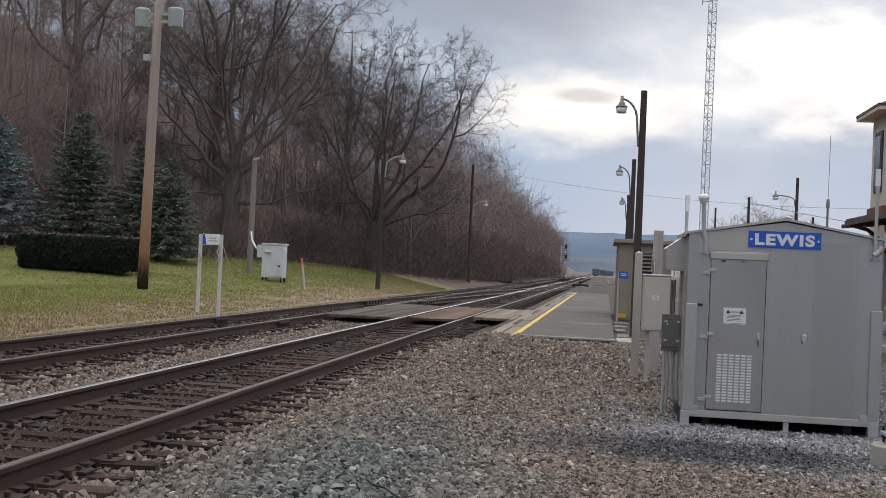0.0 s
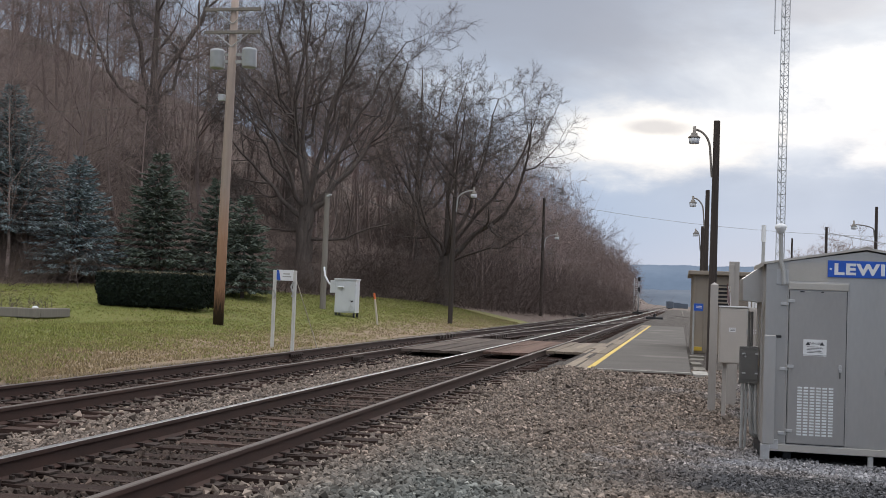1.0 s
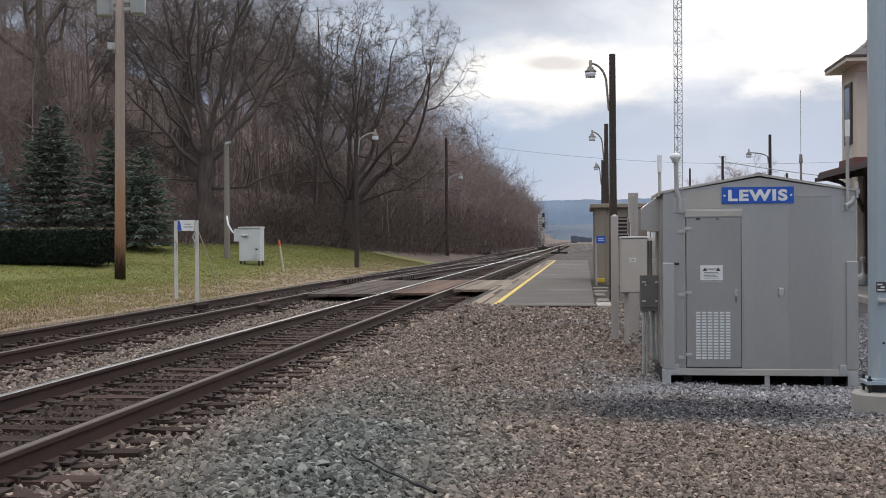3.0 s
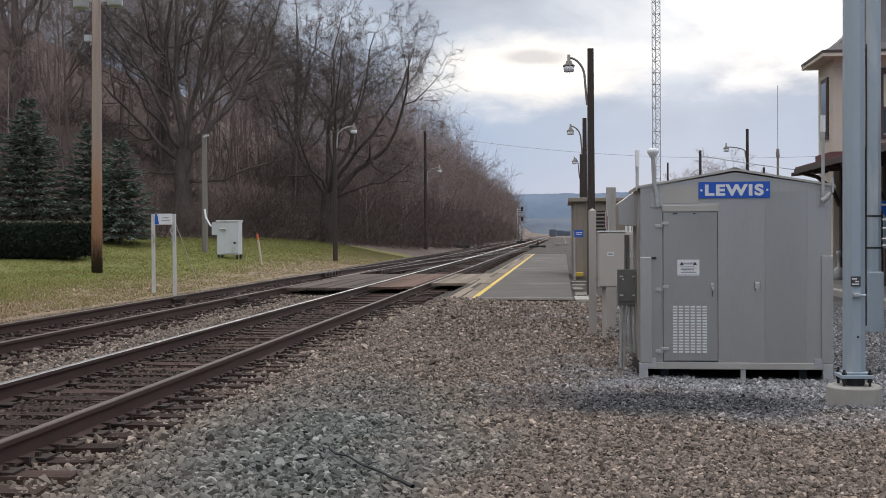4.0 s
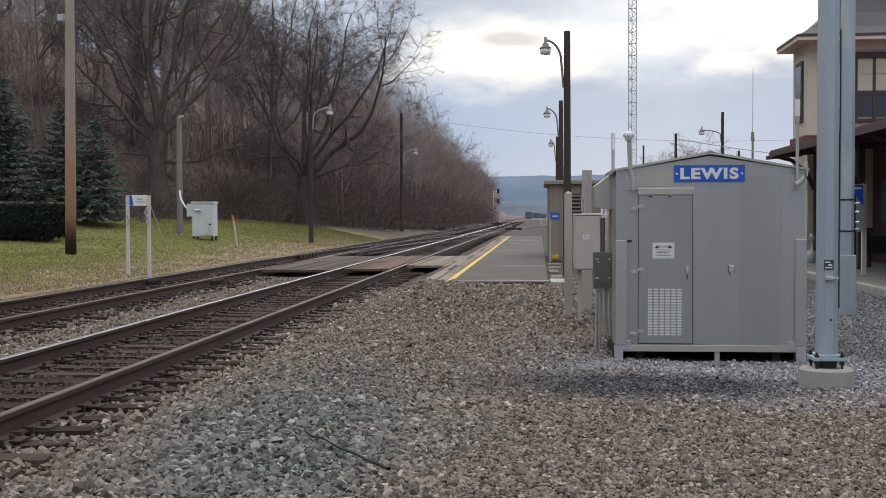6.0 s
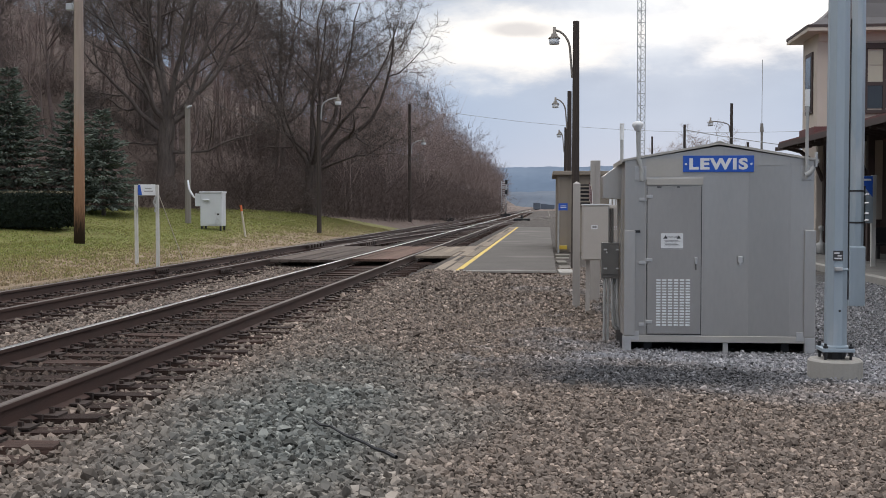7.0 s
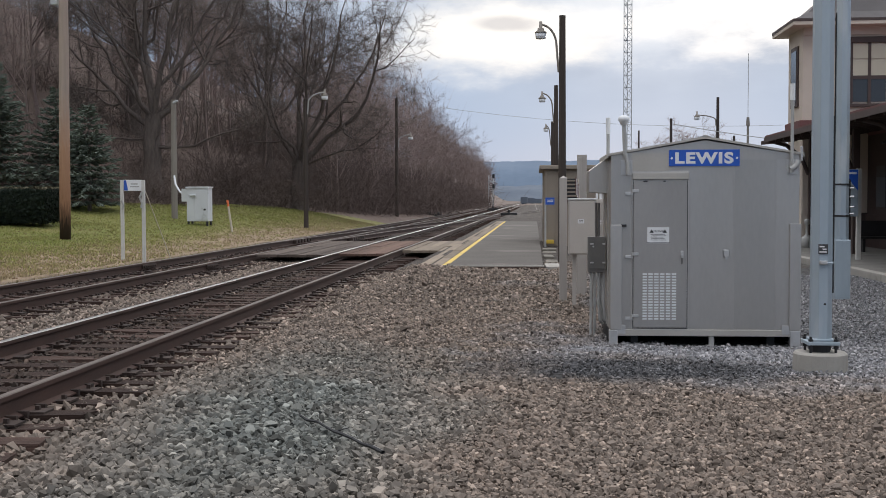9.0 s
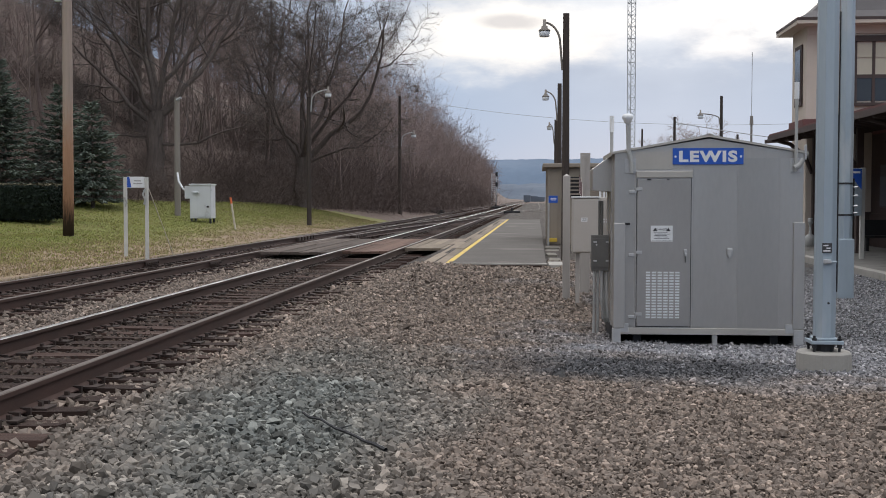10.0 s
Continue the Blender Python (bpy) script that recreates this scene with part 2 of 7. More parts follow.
def pole_timber():
    m = mat("utility_pole_timber", (0.40, 0.32, 0.275), (0.29, 0.235, 0.20), 0.85, 0, 4, 50, 0.3, stretch=(4, 4, 0.15))
    nt = m.node_tree
    N, L = nt.nodes.new, nt.links.new
    b = nt.nodes["Principled BSDF"]
    old = b.inputs["Base Color"].links[0].from_socket
    tc, sp, n = N("ShaderNodeTexCoord"), N("ShaderNodeSeparateXYZ"), N("ShaderNodeTexNoise")
    mp = N("ShaderNodeMapping"); mp.inputs["Scale"].default_value = (7, 7, 0.5)
    L(tc.outputs["Object"], sp.inputs[0]); L(tc.outputs["Object"], mp.inputs[0]); L(mp.outputs[0], n.inputs["Vector"])
    n.inputs["Detail"].default_value = 6
    a = N("ShaderNodeMath"); a.operation = "MULTIPLY_ADD"; a.inputs[1].default_value = 2.0
    L(n.outputs["Fac"], a.inputs[0]); L(sp.outputs[2], a.inputs[2])
    r = N("ShaderNodeValToRGB"); e = r.color_ramp.elements
    mr = N("ShaderNodeMapRange"); mr.inputs["From Min"].default_value, mr.inputs["From Max"].default_value = 1.0, 8.0
    L(a.outputs[0], mr.inputs["Value"]); L(mr.outputs[0], r.inputs[0])
    e[0].position, e[0].color = 0.14, (0.05, 0.033, 0.025, 1)
    e[1].position, e[1].color = 0.25, (0.27, 0.145, 0.085, 1)
    k = e.new(0.55); k.color = (0.37, 0.22, 0.145, 1)
    mk = N("ShaderNodeMapRange"); mk.inputs["From Min"].default_value, mk.inputs["From Max"].default_value = 4.4, 6.4
    L(a.outputs[0], mk.inputs["Value"])
    x = N("ShaderNodeMix"); x.data_type = "RGBA"
    L(mk.outputs[0], x.inputs["Factor"]); L(r.outputs[0], x.inputs["A"]); L(old, x.inputs["B"])
    L(x.outputs["Result"], b.inputs["Base Color"])
    return m


M_POLE_UTILITY = pole_timber()
M_POLE_DARK = mat("dark_lamp_pole", (0.075, 0.06, 0.052), (0.05, 0.042, 0.038), 0.85, 0, 4, 50, 0.2, stretch=(4, 4, 0.15))
M_POLE_GREY = mat("grey_old_pole", (0.27, 0.245, 0.22), (0.2, 0.18, 0.16), 0.9, 0, 4, 50, 0.25, stretch=(4, 4, 0.15))
M_CAN = mat("transformer_grey", (0.46, 0.48, 0.50), (0.38, 0.40, 0.42), 0.5, 0.1, 4, 40, 0.04)
M_CABINET = mat("silver_cabinet", (0.66, 0.675, 0.70), (0.56, 0.575, 0.60), 0.5, 0.25, 2, 40, 0.04, stain=(0.4, 0.4, 0.4), stain_scale=2)
M_ORANGE = mat("orange_reflector", (0.75, 0.17, 0.05), (0.65, 0.14, 0.05), 0.5, 0, 8, 60, 0.02)
M_STAKE = mat("pale_stake", (0.55, 0.5, 0.42), (0.45, 0.4, 0.33), 0.8, 0, 6, 60, 0.1)
M_GLASS_LAMP = mat("lamp_glass", (0.62, 0.64, 0.66), (0.55, 0.57, 0.6), 0.2, 0, 8, 60, 0.0)
M_MAST = mat("mast_steel", (0.55, 0.56, 0.57), (0.45, 0.46, 0.47), 0.5, 0.3, 3, 40, 0.0)
M_STUCCO = mat("cream_stucco", (0.60, 0.53, 0.46), (0.54, 0.475, 0.41), 0.9, 0, 2, 70, 0.15)
M_TRIM = mat("dark_brown_trim", (0.075, 0.05, 0.045), (0.055, 0.038, 0.034), 0.6, 0, 4, 50, 0.08)
M_MAROON = mat("maroon_flashing", (0.16, 0.065, 0.06), (0.12, 0.05, 0.05), 0.7, 0, 3, 50, 0.1)
M_ROOF = mat("slate_roof", (0.13, 0.12, 0.12), (0.095, 0.088, 0.09), 0.8, 0, 2, 40, 0.3)
M_PANE = mat("window_glass", (0.05, 0.055, 0.06), (0.04, 0.045, 0.05), 0.08, 0, 2, 20, 0.0)
M_BLIND = mat("drawn_blind", (0.55, 0.52, 0.42), (0.5, 0.47, 0.38), 0.8, 0, 3, 40, 0.05)
M_SHELTER = mat("shelter_siding", (0.30, 0.255, 0.205), (0.25, 0.212, 0.172), 0.7, 0.05, 2, 40, 0.06)
M_SIGNPOST = mat("sign_post_white", (0.60, 0.59, 0.56), (0.5, 0.49, 0.46), 0.6, 0, 4, 60, 0.05)
M_BARK = mat("grey_bark", (0.20, 0.166, 0.15), (0.088, 0.073, 0.066), 0.95, 0, 2.5, 9, 1.0, stretch=(3, 3, 0.6), dist=0.06)
M_TWIG = mat("woods_bark", (0.31, 0.24, 0.22), (0.205, 0.16, 0.146), 0.95, 0, 1, 20, 0.0, spread=0.25)
M_BRUSH = mat("brush_stems", (0.145, 0.11, 0.098), (0.092, 0.071, 0.063), 0.95, 0, 1, 20, 0.0, spread=0.2)
M_SPRUCE = mat("spruce_needles", (0.12, 0.145, 0.112), (0.075, 0.095, 0.078), 0.8, 0, 2, 20, 0.0, spread=0.25, island=True)
M_SPRUCE_BLUE = mat("blue_spruce_needles", (0.24, 0.295, 0.31), (0.13, 0.17, 0.18), 0.8, 0, 2, 20, 0.0, spread=0.35, island=True)
# near-black sides, paler tan shoots on top: overhead light put into the colours
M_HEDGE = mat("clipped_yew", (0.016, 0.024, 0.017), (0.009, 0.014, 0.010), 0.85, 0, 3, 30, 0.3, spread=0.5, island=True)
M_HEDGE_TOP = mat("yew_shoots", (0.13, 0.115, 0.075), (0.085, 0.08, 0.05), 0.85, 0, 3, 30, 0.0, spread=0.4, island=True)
M_STONE = mat("bed_stone", (0.22, 0.2, 0.17), (0.15, 0.14, 0.12), 0.9, 0, 3, 40, 0.3)
# distance haze is painted in: blue air mixed into both base colours
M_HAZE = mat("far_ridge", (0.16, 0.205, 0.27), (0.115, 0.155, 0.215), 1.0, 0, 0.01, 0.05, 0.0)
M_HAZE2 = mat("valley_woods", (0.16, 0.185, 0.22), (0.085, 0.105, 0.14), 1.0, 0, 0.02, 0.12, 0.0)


def ballast_mat(name, island):
    """Ballast whose tone drifts over the yard: brown by the path, blue-grey where fresh stone lies and by the hut."""
    m = bpy.data.materials.new(name)
    m.use_nodes = True
    nt = m.node_tree
    N, L = nt.nodes.new, nt.links.new
    b = nt.nodes["Principled BSDF"]
    g = N("ShaderNodeNewGeometry")
    n = N("ShaderNodeTexNoise"); n.inputs["Scale"].default_value, n.inputs["Detail"].default_value = 0.9, 5
    L(g.outputs["Position"], n.inputs["Vector"])

    def blob(c, r, soft):
        d = N("ShaderNodeVectorMath"); d.operation = "SUBTRACT"; d.inputs[1].default_value = c
        L(g.outputs["Position"], d.inputs[0])
        s = N("ShaderNodeVectorMath"); s.operation = "MULTIPLY"; s.inputs[1].default_value = (1 / r[0], 1 / r[1], 0)
        L(d.outputs[0], s.inputs[0])
        ln = N("ShaderNodeVectorMath"); ln.operation = "LENGTH"; L(s.outputs[0], ln.inputs[0])
        ad = N("ShaderNodeMath"); ad.operation = "MULTIPLY_ADD"; ad.inputs[1].default_value = 1.6
        L(n.outputs["Fac"], ad.inputs[0]); L(ln.outputs["Value"], ad.inputs[2])
        mr = N("ShaderNodeMapRange"); mr.inputs["From Min"].default_value, mr.inputs["From Max"].default_value = 1.8 - soft, 1.8 + soft
        mr.inputs["To Min"].default_value, mr.inputs["To Max"].default_value = 1, 0
        L(ad.outputs[0], mr.inputs["Value"])
        return mr.outputs[0]

    def mix(f, a, bcol):
        x = N("ShaderNodeMix"); x.data_type = "RGBA"
        if isinstance(f, float):
            x.inputs["Factor"].default_value = f
        else:
            L(f, x.inputs["Factor"])
        if isinstance(a, tuple):
            x.inputs["A"].default_value = (*a, 1)
        else:
            L(a, x.inputs["A"])
        x.inputs["B"].default_value = (*bcol, 1)
        return x.outputs["Result"]

    n2 = N("ShaderNodeTexNoise"); n2.inputs["Scale"].default_value, n2.inputs["Detail"].default_value = 0.35, 4
    L(g.outputs["Position"], n2.inputs["Vector"])
    col = mix(n2.outputs["Fac"], (0.225, 0.182, 0.152), (0.182, 0.15, 0.127))
    col = mix(blob((-1.9, 8.6, 0), (0.95, 3.4, 1), 0.7), col, (0.15, 0.158, 0.148))
    col = mix(blob((3.4, 14.0, 0), (3.2, 3.0, 1), 0.3), col, (0.262, 0.263, 0.278))
    col = mix(blob((5.5, 22.0, 0), (4.0, 9.0, 1), 0.3), col, (0.215, 0.217, 0.228))
    col = mix(blob((-4.6, 12.0, 0), (0.75, 40.0, 1), 0.5), col, (0.060, 0.044, 0.036))
    col = mix(blob((-8.2, 12.0, 0), (0.75, 60.0, 1), 0.5), col, (0.082, 0.061, 0.051))
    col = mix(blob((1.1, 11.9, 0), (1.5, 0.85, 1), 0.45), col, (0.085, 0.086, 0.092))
    if island:
        ramp = N("ShaderNodeValToRGB")
        e = ramp.color_ramp.elements
        e[0].color, e[1].color = (0.36, 0.34, 0.32, 1), (2.2, 2.15, 2.1, 1)
        k = e.new(0.5); k.color = (0.92, 0.92, 0.92, 1)
        k = e.new(0.9); k.color = (1.25, 1.2, 1.15, 1)
        L(g.outputs["Random Per Island"], ramp.inputs[0])
        mu = N("ShaderNodeMix"); mu.data_type = "RGBA"; mu.blend_type = "MULTIPLY"; mu.inputs["Factor"].default_value = 1
        mu.clamp_result = False
        L(col, mu.inputs["A"]); L(ramp.outputs[0], mu.inputs["B"])
        col = mu.outputs["Result"]
    else:
        vo = N("ShaderNodeTexVoronoi"); vo.inputs["Scale"].default_value = 17
        L(g.outputs["Position"], vo.inputs["Vector"])
        hs = N("ShaderNodeHueSaturation"); sp = N("ShaderNodeSeparateColor")
        L(vo.outputs["Color"], sp.inputs[0])
        # value held very low: shade in the gaps between stones is painted into the ground
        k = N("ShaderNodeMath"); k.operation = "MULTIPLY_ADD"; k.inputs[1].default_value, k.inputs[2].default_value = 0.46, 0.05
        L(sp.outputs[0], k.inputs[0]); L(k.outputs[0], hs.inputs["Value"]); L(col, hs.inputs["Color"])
        col = hs.outputs[0]
        bp = N("ShaderNodeBump"); bp.inputs["Strength"].default_value, bp.inputs["Distance"].default_value = 1.0, 0.03
        L(vo.outputs["Distance"], bp.inputs["Height"]); L(bp.outputs[0], b.inputs["Normal"])
        # lawn and leaf litter by zone
        at = N("ShaderNodeAttribute"); at.attribute_name = "zone"
        sz = N("ShaderNodeSeparateColor"); L(at.outputs["Color"], sz.inputs[0])
        ng = N("ShaderNodeTexNoise"); ng.inputs["Scale"].default_value, ng.inputs["Detail"].default_value = 0.45, 8
        ng.inputs["Roughness"].default_value = 0.65
        L(g.outputs["Position"], ng.inputs["Vector"])
        nf = N("ShaderNodeTexNoise"); nf.inputs["Scale"].default_value, nf.inputs["Detail"].default_value = 7, 9
        nf.inputs["Roughness"].default_value = 0.72
        L(g.outputs["Position"], nf.inputs["Vector"])
        gr = N("ShaderNodeValToRGB"); e = gr.color_ramp.elements
        e[0].position, e[0].color = 0.38, (0.145, 0.16, 0.037, 1)
        e[1].position, e[1].color = 0.66, (0.27, 0.20, 0.135, 1)
        k = e.new(0.52); k.color = (0.20, 0.18, 0.065, 1)
        gx = N("ShaderNodeMath"); gx.operation = "ADD"
        dry = N("ShaderNodeMath"); dry.operation = "MULTIPLY_ADD"; dry.inputs[1].default_value = 0.30; dry.inputs[2].default_value = -0.09
        L(sz.outputs[2], dry.inputs[0])
        L(dry.outputs[0], gx.inputs[0])
        gz = N("ShaderNodeMath"); gz.operation = "MULTIPLY_ADD"; gz.inputs[1].default_value = 0.55
        L(nf.outputs["Fac"], gz.inputs[0])
        g3 = N("ShaderNodeMath"); g3.operation = "MULTIPLY_ADD"; g3.inputs[1].default_value = 0.45; g3.inputs[2].default_value = 0
        L(ng.outputs["Fac"], g3.inputs[0]); L(g3.outputs[0], gz.inputs[2])
        L(gz.outputs[0], gx.inputs[1]); L(gx.outputs[0], gr.inputs[0])

        def zone(sock, colour):
            nonlocal col
            a = N("ShaderNodeMath"); a.operation = "MULTIPLY_ADD"; a.inputs[1].default_value = 0.5
            L(nf.outputs["Fac"], a.inputs[0]); L(sock, a.inputs[2])
            r = N("ShaderNodeMapRange"); r.inputs["From Min"].default_value, r.inputs["From Max"].default_value = 0.62, 0.86
            L(a.outputs[0], r.inputs["Value"])
            x = N("ShaderNodeMix"); x.data_type = "RGBA"
            L(r.outputs[0], x.inputs["Factor"]); L(col, x.inputs["A"]); L(colour, x.inputs["B"])
            col = x.outputs["Result"]

        zone(sz.outputs[0], gr.outputs[0])
        lr = N("ShaderNodeValToRGB"); e = lr.color_ramp.elements
        e[0].position, e[0].color = 0.3, (0.085, 0.062, 0.052, 1)
        e[1].position, e[1].color = 0.7, (0.19, 0.138, 0.115, 1)
        L(gz.outputs[0], lr.inputs[0])
        zone(sz.outputs[1], lr.outputs[0])
    L(col, b.inputs["Base Color"])
    b.inputs["Roughness"].default_value = 0.85
    b.inputs["Specular IOR Level"].default_value = 0.3
    return m


M_GRASS = mat("grass_blades", (0.195, 0.23, 0.05), (0.275, 0.25, 0.085), 0.8, 0, 0.5, 8, 0.0, spread=0.4, island=True)
M_DRYGRASS = mat("dry_grass", (0.36, 0.285, 0.175), (0.28, 0.22, 0.125), 0.85, 0, 0.5, 8, 0.0, spread=0.4, island=True)
M_LEAF = mat("fallen_leaves", (0.23, 0.145, 0.085), (0.15, 0.09, 0.055), 0.85, 0, 2, 30, 0.0, spread=0.5, island=True)
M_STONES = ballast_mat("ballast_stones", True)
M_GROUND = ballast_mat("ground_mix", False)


# ---------------------------------------------------------------- mesh helpers
def smooth(a, b, v):
    u = min(1.0, max(0.0, (v - a) / (b - a)))
    return u * u * (3 - 2 * u)


def link(name, bm, material, parent=None, label="", shade=False):
    me = bpy.data.meshes.new(name)
    bm.normal_update()
    bm.to_mesh(me)
    bm.free()
    me.materials.append(material)
    if shade:
        me.polygons.foreach_set("use_smooth", [True] * len(me.polygons))
    ob = new(name, me)
    if parent:
        ob.parent = parent
    if label:
        ob["label"] = label
    return ob


part = link


def thing(name, at, label, category, group="", kind=""):
    ob = new(name)
    ob.empty_display_size = 0.2
    ob.location = at
    return tagged(ob, label, category, group, kind)


def B():
    return bmesh.new()


def box(bm, x0, x1, y0, y1, z0, z1, bev=0.0):
    r = bmesh.ops.create_cube(bm, size=1, matrix=Matrix.LocRotScale(((x0 + x1) / 2, (y0 + y1) / 2, (z0 + z1) / 2), None, (x1 - x0, y1 - y0, z1 - z0)))
    if bev:
        vs = set(r["verts"])
        es = [e for e in bm.edges if e.verts[0] in vs and e.verts[1] in vs]
        bmesh.ops.bevel(bm, geom=es, offset=bev, segments=2, affect="EDGES", profile=0.6)
    return bm


def tube(bm, p, q, r0, r1=None, n=12, caps=True):
    p, q = Vector(p), Vector(q)
    r1 = r0 if r1 is None else r1
    d = q - p
    m = Matrix.Translation((p + q) / 2) @ d.to_track_quat("Z", "Y").to_matrix().to_4x4()
    bmesh.ops.create_cone(bm, cap_ends=caps, segments=n, radius1=r0, radius2=r1, depth=d.length, matrix=m)
    return bm


def path_tube(bm, pts, r, n=8):
    rings = []
    pts = [Vector(p) for p in pts]
    for i, p in enumerate(pts):
        d = (pts[min(i + 1, len(pts) - 1)] - pts[max(i - 1, 0)]).normalized()
        a = d.orthogonal().normalized() if i == 0 else (a - d * a.dot(d)).normalized()
        c = d.cross(a)
        rings.append([bm.verts.new(p + (a * math.cos(k * 2 * math.pi / n) + c * math.sin(k * 2 * math.pi / n)) * r) for k in range(n)])
    for u, v in zip(rings, rings[1:]):
        for k in range(n):
            bm.faces.new((u[k], u[(k + 1) % n], v[(k + 1) % n], v[k]))
    bm.faces.new(rings[0][::-1]); bm.faces.new(rings[-1])
    return bm


def lathe(bm, prof, at=(0, 0, 0), n=16):
    rings = [[bm.verts.new((at[0] + r * math.cos(k * 2 * math.pi / n), at[1] + r * math.sin(k * 2 * math.pi / n), at[2] + z)) for k in range(n)] for r, z in prof]
    for u, v in zip(rings, rings[1:]):
        for k in range(n):
            bm.faces.new((u[k], u[(k + 1) % n], v[(k + 1) % n], v[k]))
    bm.faces.new(rings[0][::-1]); bm.faces.new(rings[-1])
    return bm


def prism(bm, poly, y0, y1):
    """A polygon in x, z pushed from y0 to y1."""
    a = [bm.verts.new((x, y0, z)) for x, z in poly]
    b = [bm.verts.new((x, y1, z)) for x, z in poly]
    n = len(poly)
    bm.faces.new(a); bm.faces.new(b[::-1])
    for i in range(n):
        bm.faces.new((a[i], b[i], b[(i + 1) % n], a[(i + 1) % n]))
    return bm


def lettering(name, text, size, material, parent, at, depth=0.004, rx=90, rz=0, bold=0.0, space=1.0):
    cu = bpy.data.curves.new(name, "FONT")
    cu.body, cu.size, cu.extrude, cu.offset, cu.align_x, cu.align_y = text, size, depth, bold, "CENTER", "CENTER"
    cu.space_character = space
    tmp = bpy.data.objects.new(name, cu)
    scene.collection.objects.link(tmp)
    bpy.context.view_layer.update()
    me = bpy.data.meshes.new_from_object(tmp.evaluated_get(bpy.context.evaluated_depsgraph_get()))
    bpy.data.objects.remove(tmp)
    me.materials.clear(); me.materials.append(material)
    ob = new(name, me)
    ob.parent = parent
    ob.matrix_basis = pose(*at, rx, 0, rz)
    return ob


# ---------------------------------------------------------------- ground
T1, T2, GAUGE = -4.59, -8.17, 1.50    # centres of the two tracks, rail head to rail head
RAIL_Z = 0.35


def woods_edge(y):
    pts = [(-60, -34), (30, -34), (44, -31), (52, -26), (60, -19.5), (68, -17), (76, -13.8), (120, -13), (300, -14), (700, -22), (3000, -60)]
    for (y0, x0), (y1, x1) in zip(pts, pts[1:]):
        if y <= y1:
            return x0 + (x1 - x0) * max(0, y - y0) / (y1 - y0)
    return -60


def height(x, y):
    if x > -10.2:
        z = 0.085 if x < -3.2 else 0.085 + 0.03 * smooth(-3.2, -2.9, x) - 0.115 * smooth(-2.9, -0.6, x)
        z -= 0.05 * smooth(0.0, 1.2, x) * smooth(12.6, 14.0, y) * (1 - smooth(17, 20, y))
        z -= 0.03 * smooth(-5.6, -6.0, x) * smooth(-7.2, -6.7, x) if -7.2 < x < -5.6 else 0
        z += 0.29 * smooth(18.5, 24.2, y) * (1 - smooth(2.5, 4.5, x)) * smooth(-3.3, -2.35, x)
        if x < -9.2:
            z += 0.1 * smooth(-9.2, -10.2, x)
    else:
        s = 0.047 + (0.0055 * min(28, max(0, y - 42)) if y < 90 else 0.154 * max(0, 1 - (y - 90) / 60))
        z = 0.24 + s * (-10.2 - x)
        e = woods_edge(y) - x
        if e > 0:
            z = 0.24 + s * (-10.2 - woods_edge(y)) + 0.05 * min(e, 60) + 0.54 * min(max(0, e - 2), 32) + 0.06 * max(0, min(e, 120) - 34)
        z -= 0.36 * smooth(-16, -21, x) * (1 - smooth(37.5, 41.5, y))
        z += 0.2 * math.exp(-((x + 20) / 4.5) ** 2 - ((y - 43) / 2.6) ** 2)
        z += 0.05 * noise.noise((x * 0.3, y * 0.3, 0)) + (0.6 * noise.noise((x * 0.08, y * 0.08, 3)) if e > 2 else 0)
    return z


def axis(spans):
    out = []
    for a, b, step in spans:
        n = max(1, round((b - a) / step))
        out += [a + (b - a) * i / n for i in range(n)]
    return out + [spans[-1][1]]


def build_ground():
    xs = axis([(-3000, -400, 650), (-400, -130, 90), (-130, -36, 6), (-36, -12, 1.0), (-12, 5, 0.4), (5, 14, 1.5), (14, 60, 12), (60, 400, 85), (400, 3000, 650)])
    ys = axis([(-3000, -300, 675), (-300, -20, 70), (-20, 6, 3), (6, 34, 0.6), (34, 90, 1.4), (90, 200, 6), (200, 480, 20), (480, 900, 60), (900, 3900, 500)])
    vs = [(x, y, height(x, y)) for y in ys for x in xs]
    nx = len(xs)
    fs = [(j * nx + i, j * nx + i + 1, (j + 1) * nx + i + 1, (j + 1) * nx + i) for j in range(len(ys) - 1) for i in range(nx - 1)]
    me = bpy.data.meshes.new("ground")
    me.from_pydata(vs, [], fs)
    zone = me.color_attributes.new("zone", "FLOAT_COLOR", "POINT")
    cols = []
    for x, y, z in vs:
        grass = smooth(-9.6, -10.6, x) if x < -9.6 else 0
        if y > 78:
            grass *= 1 - smooth(82, 90, y)
        far = smooth(60, 160, abs(x)) if x > 0 else 0
        e = woods_edge(y) - x
        dry = smooth(-15.5, -10.8, x) * (1 - 0.8 * smooth(56, 68, y))
        litter = smooth(-0.8, 0.8, e)
        if y > 78:
            litter = max(litter, smooth(70, 77, y) * smooth(-9.7, -10.4, x) if x < -9.7 else 0)
        if y > 300:
            litter = max(litter, smooth(300, 420, y))
        cols += [max(grass, far), litter, dry, 1]
    zone.data.foreach_set("color", cols)
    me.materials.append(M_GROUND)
    me.polygons.foreach_set("use_smooth", [True] * len(me.polygons))
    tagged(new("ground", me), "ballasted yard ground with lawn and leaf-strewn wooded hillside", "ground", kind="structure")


build_ground()


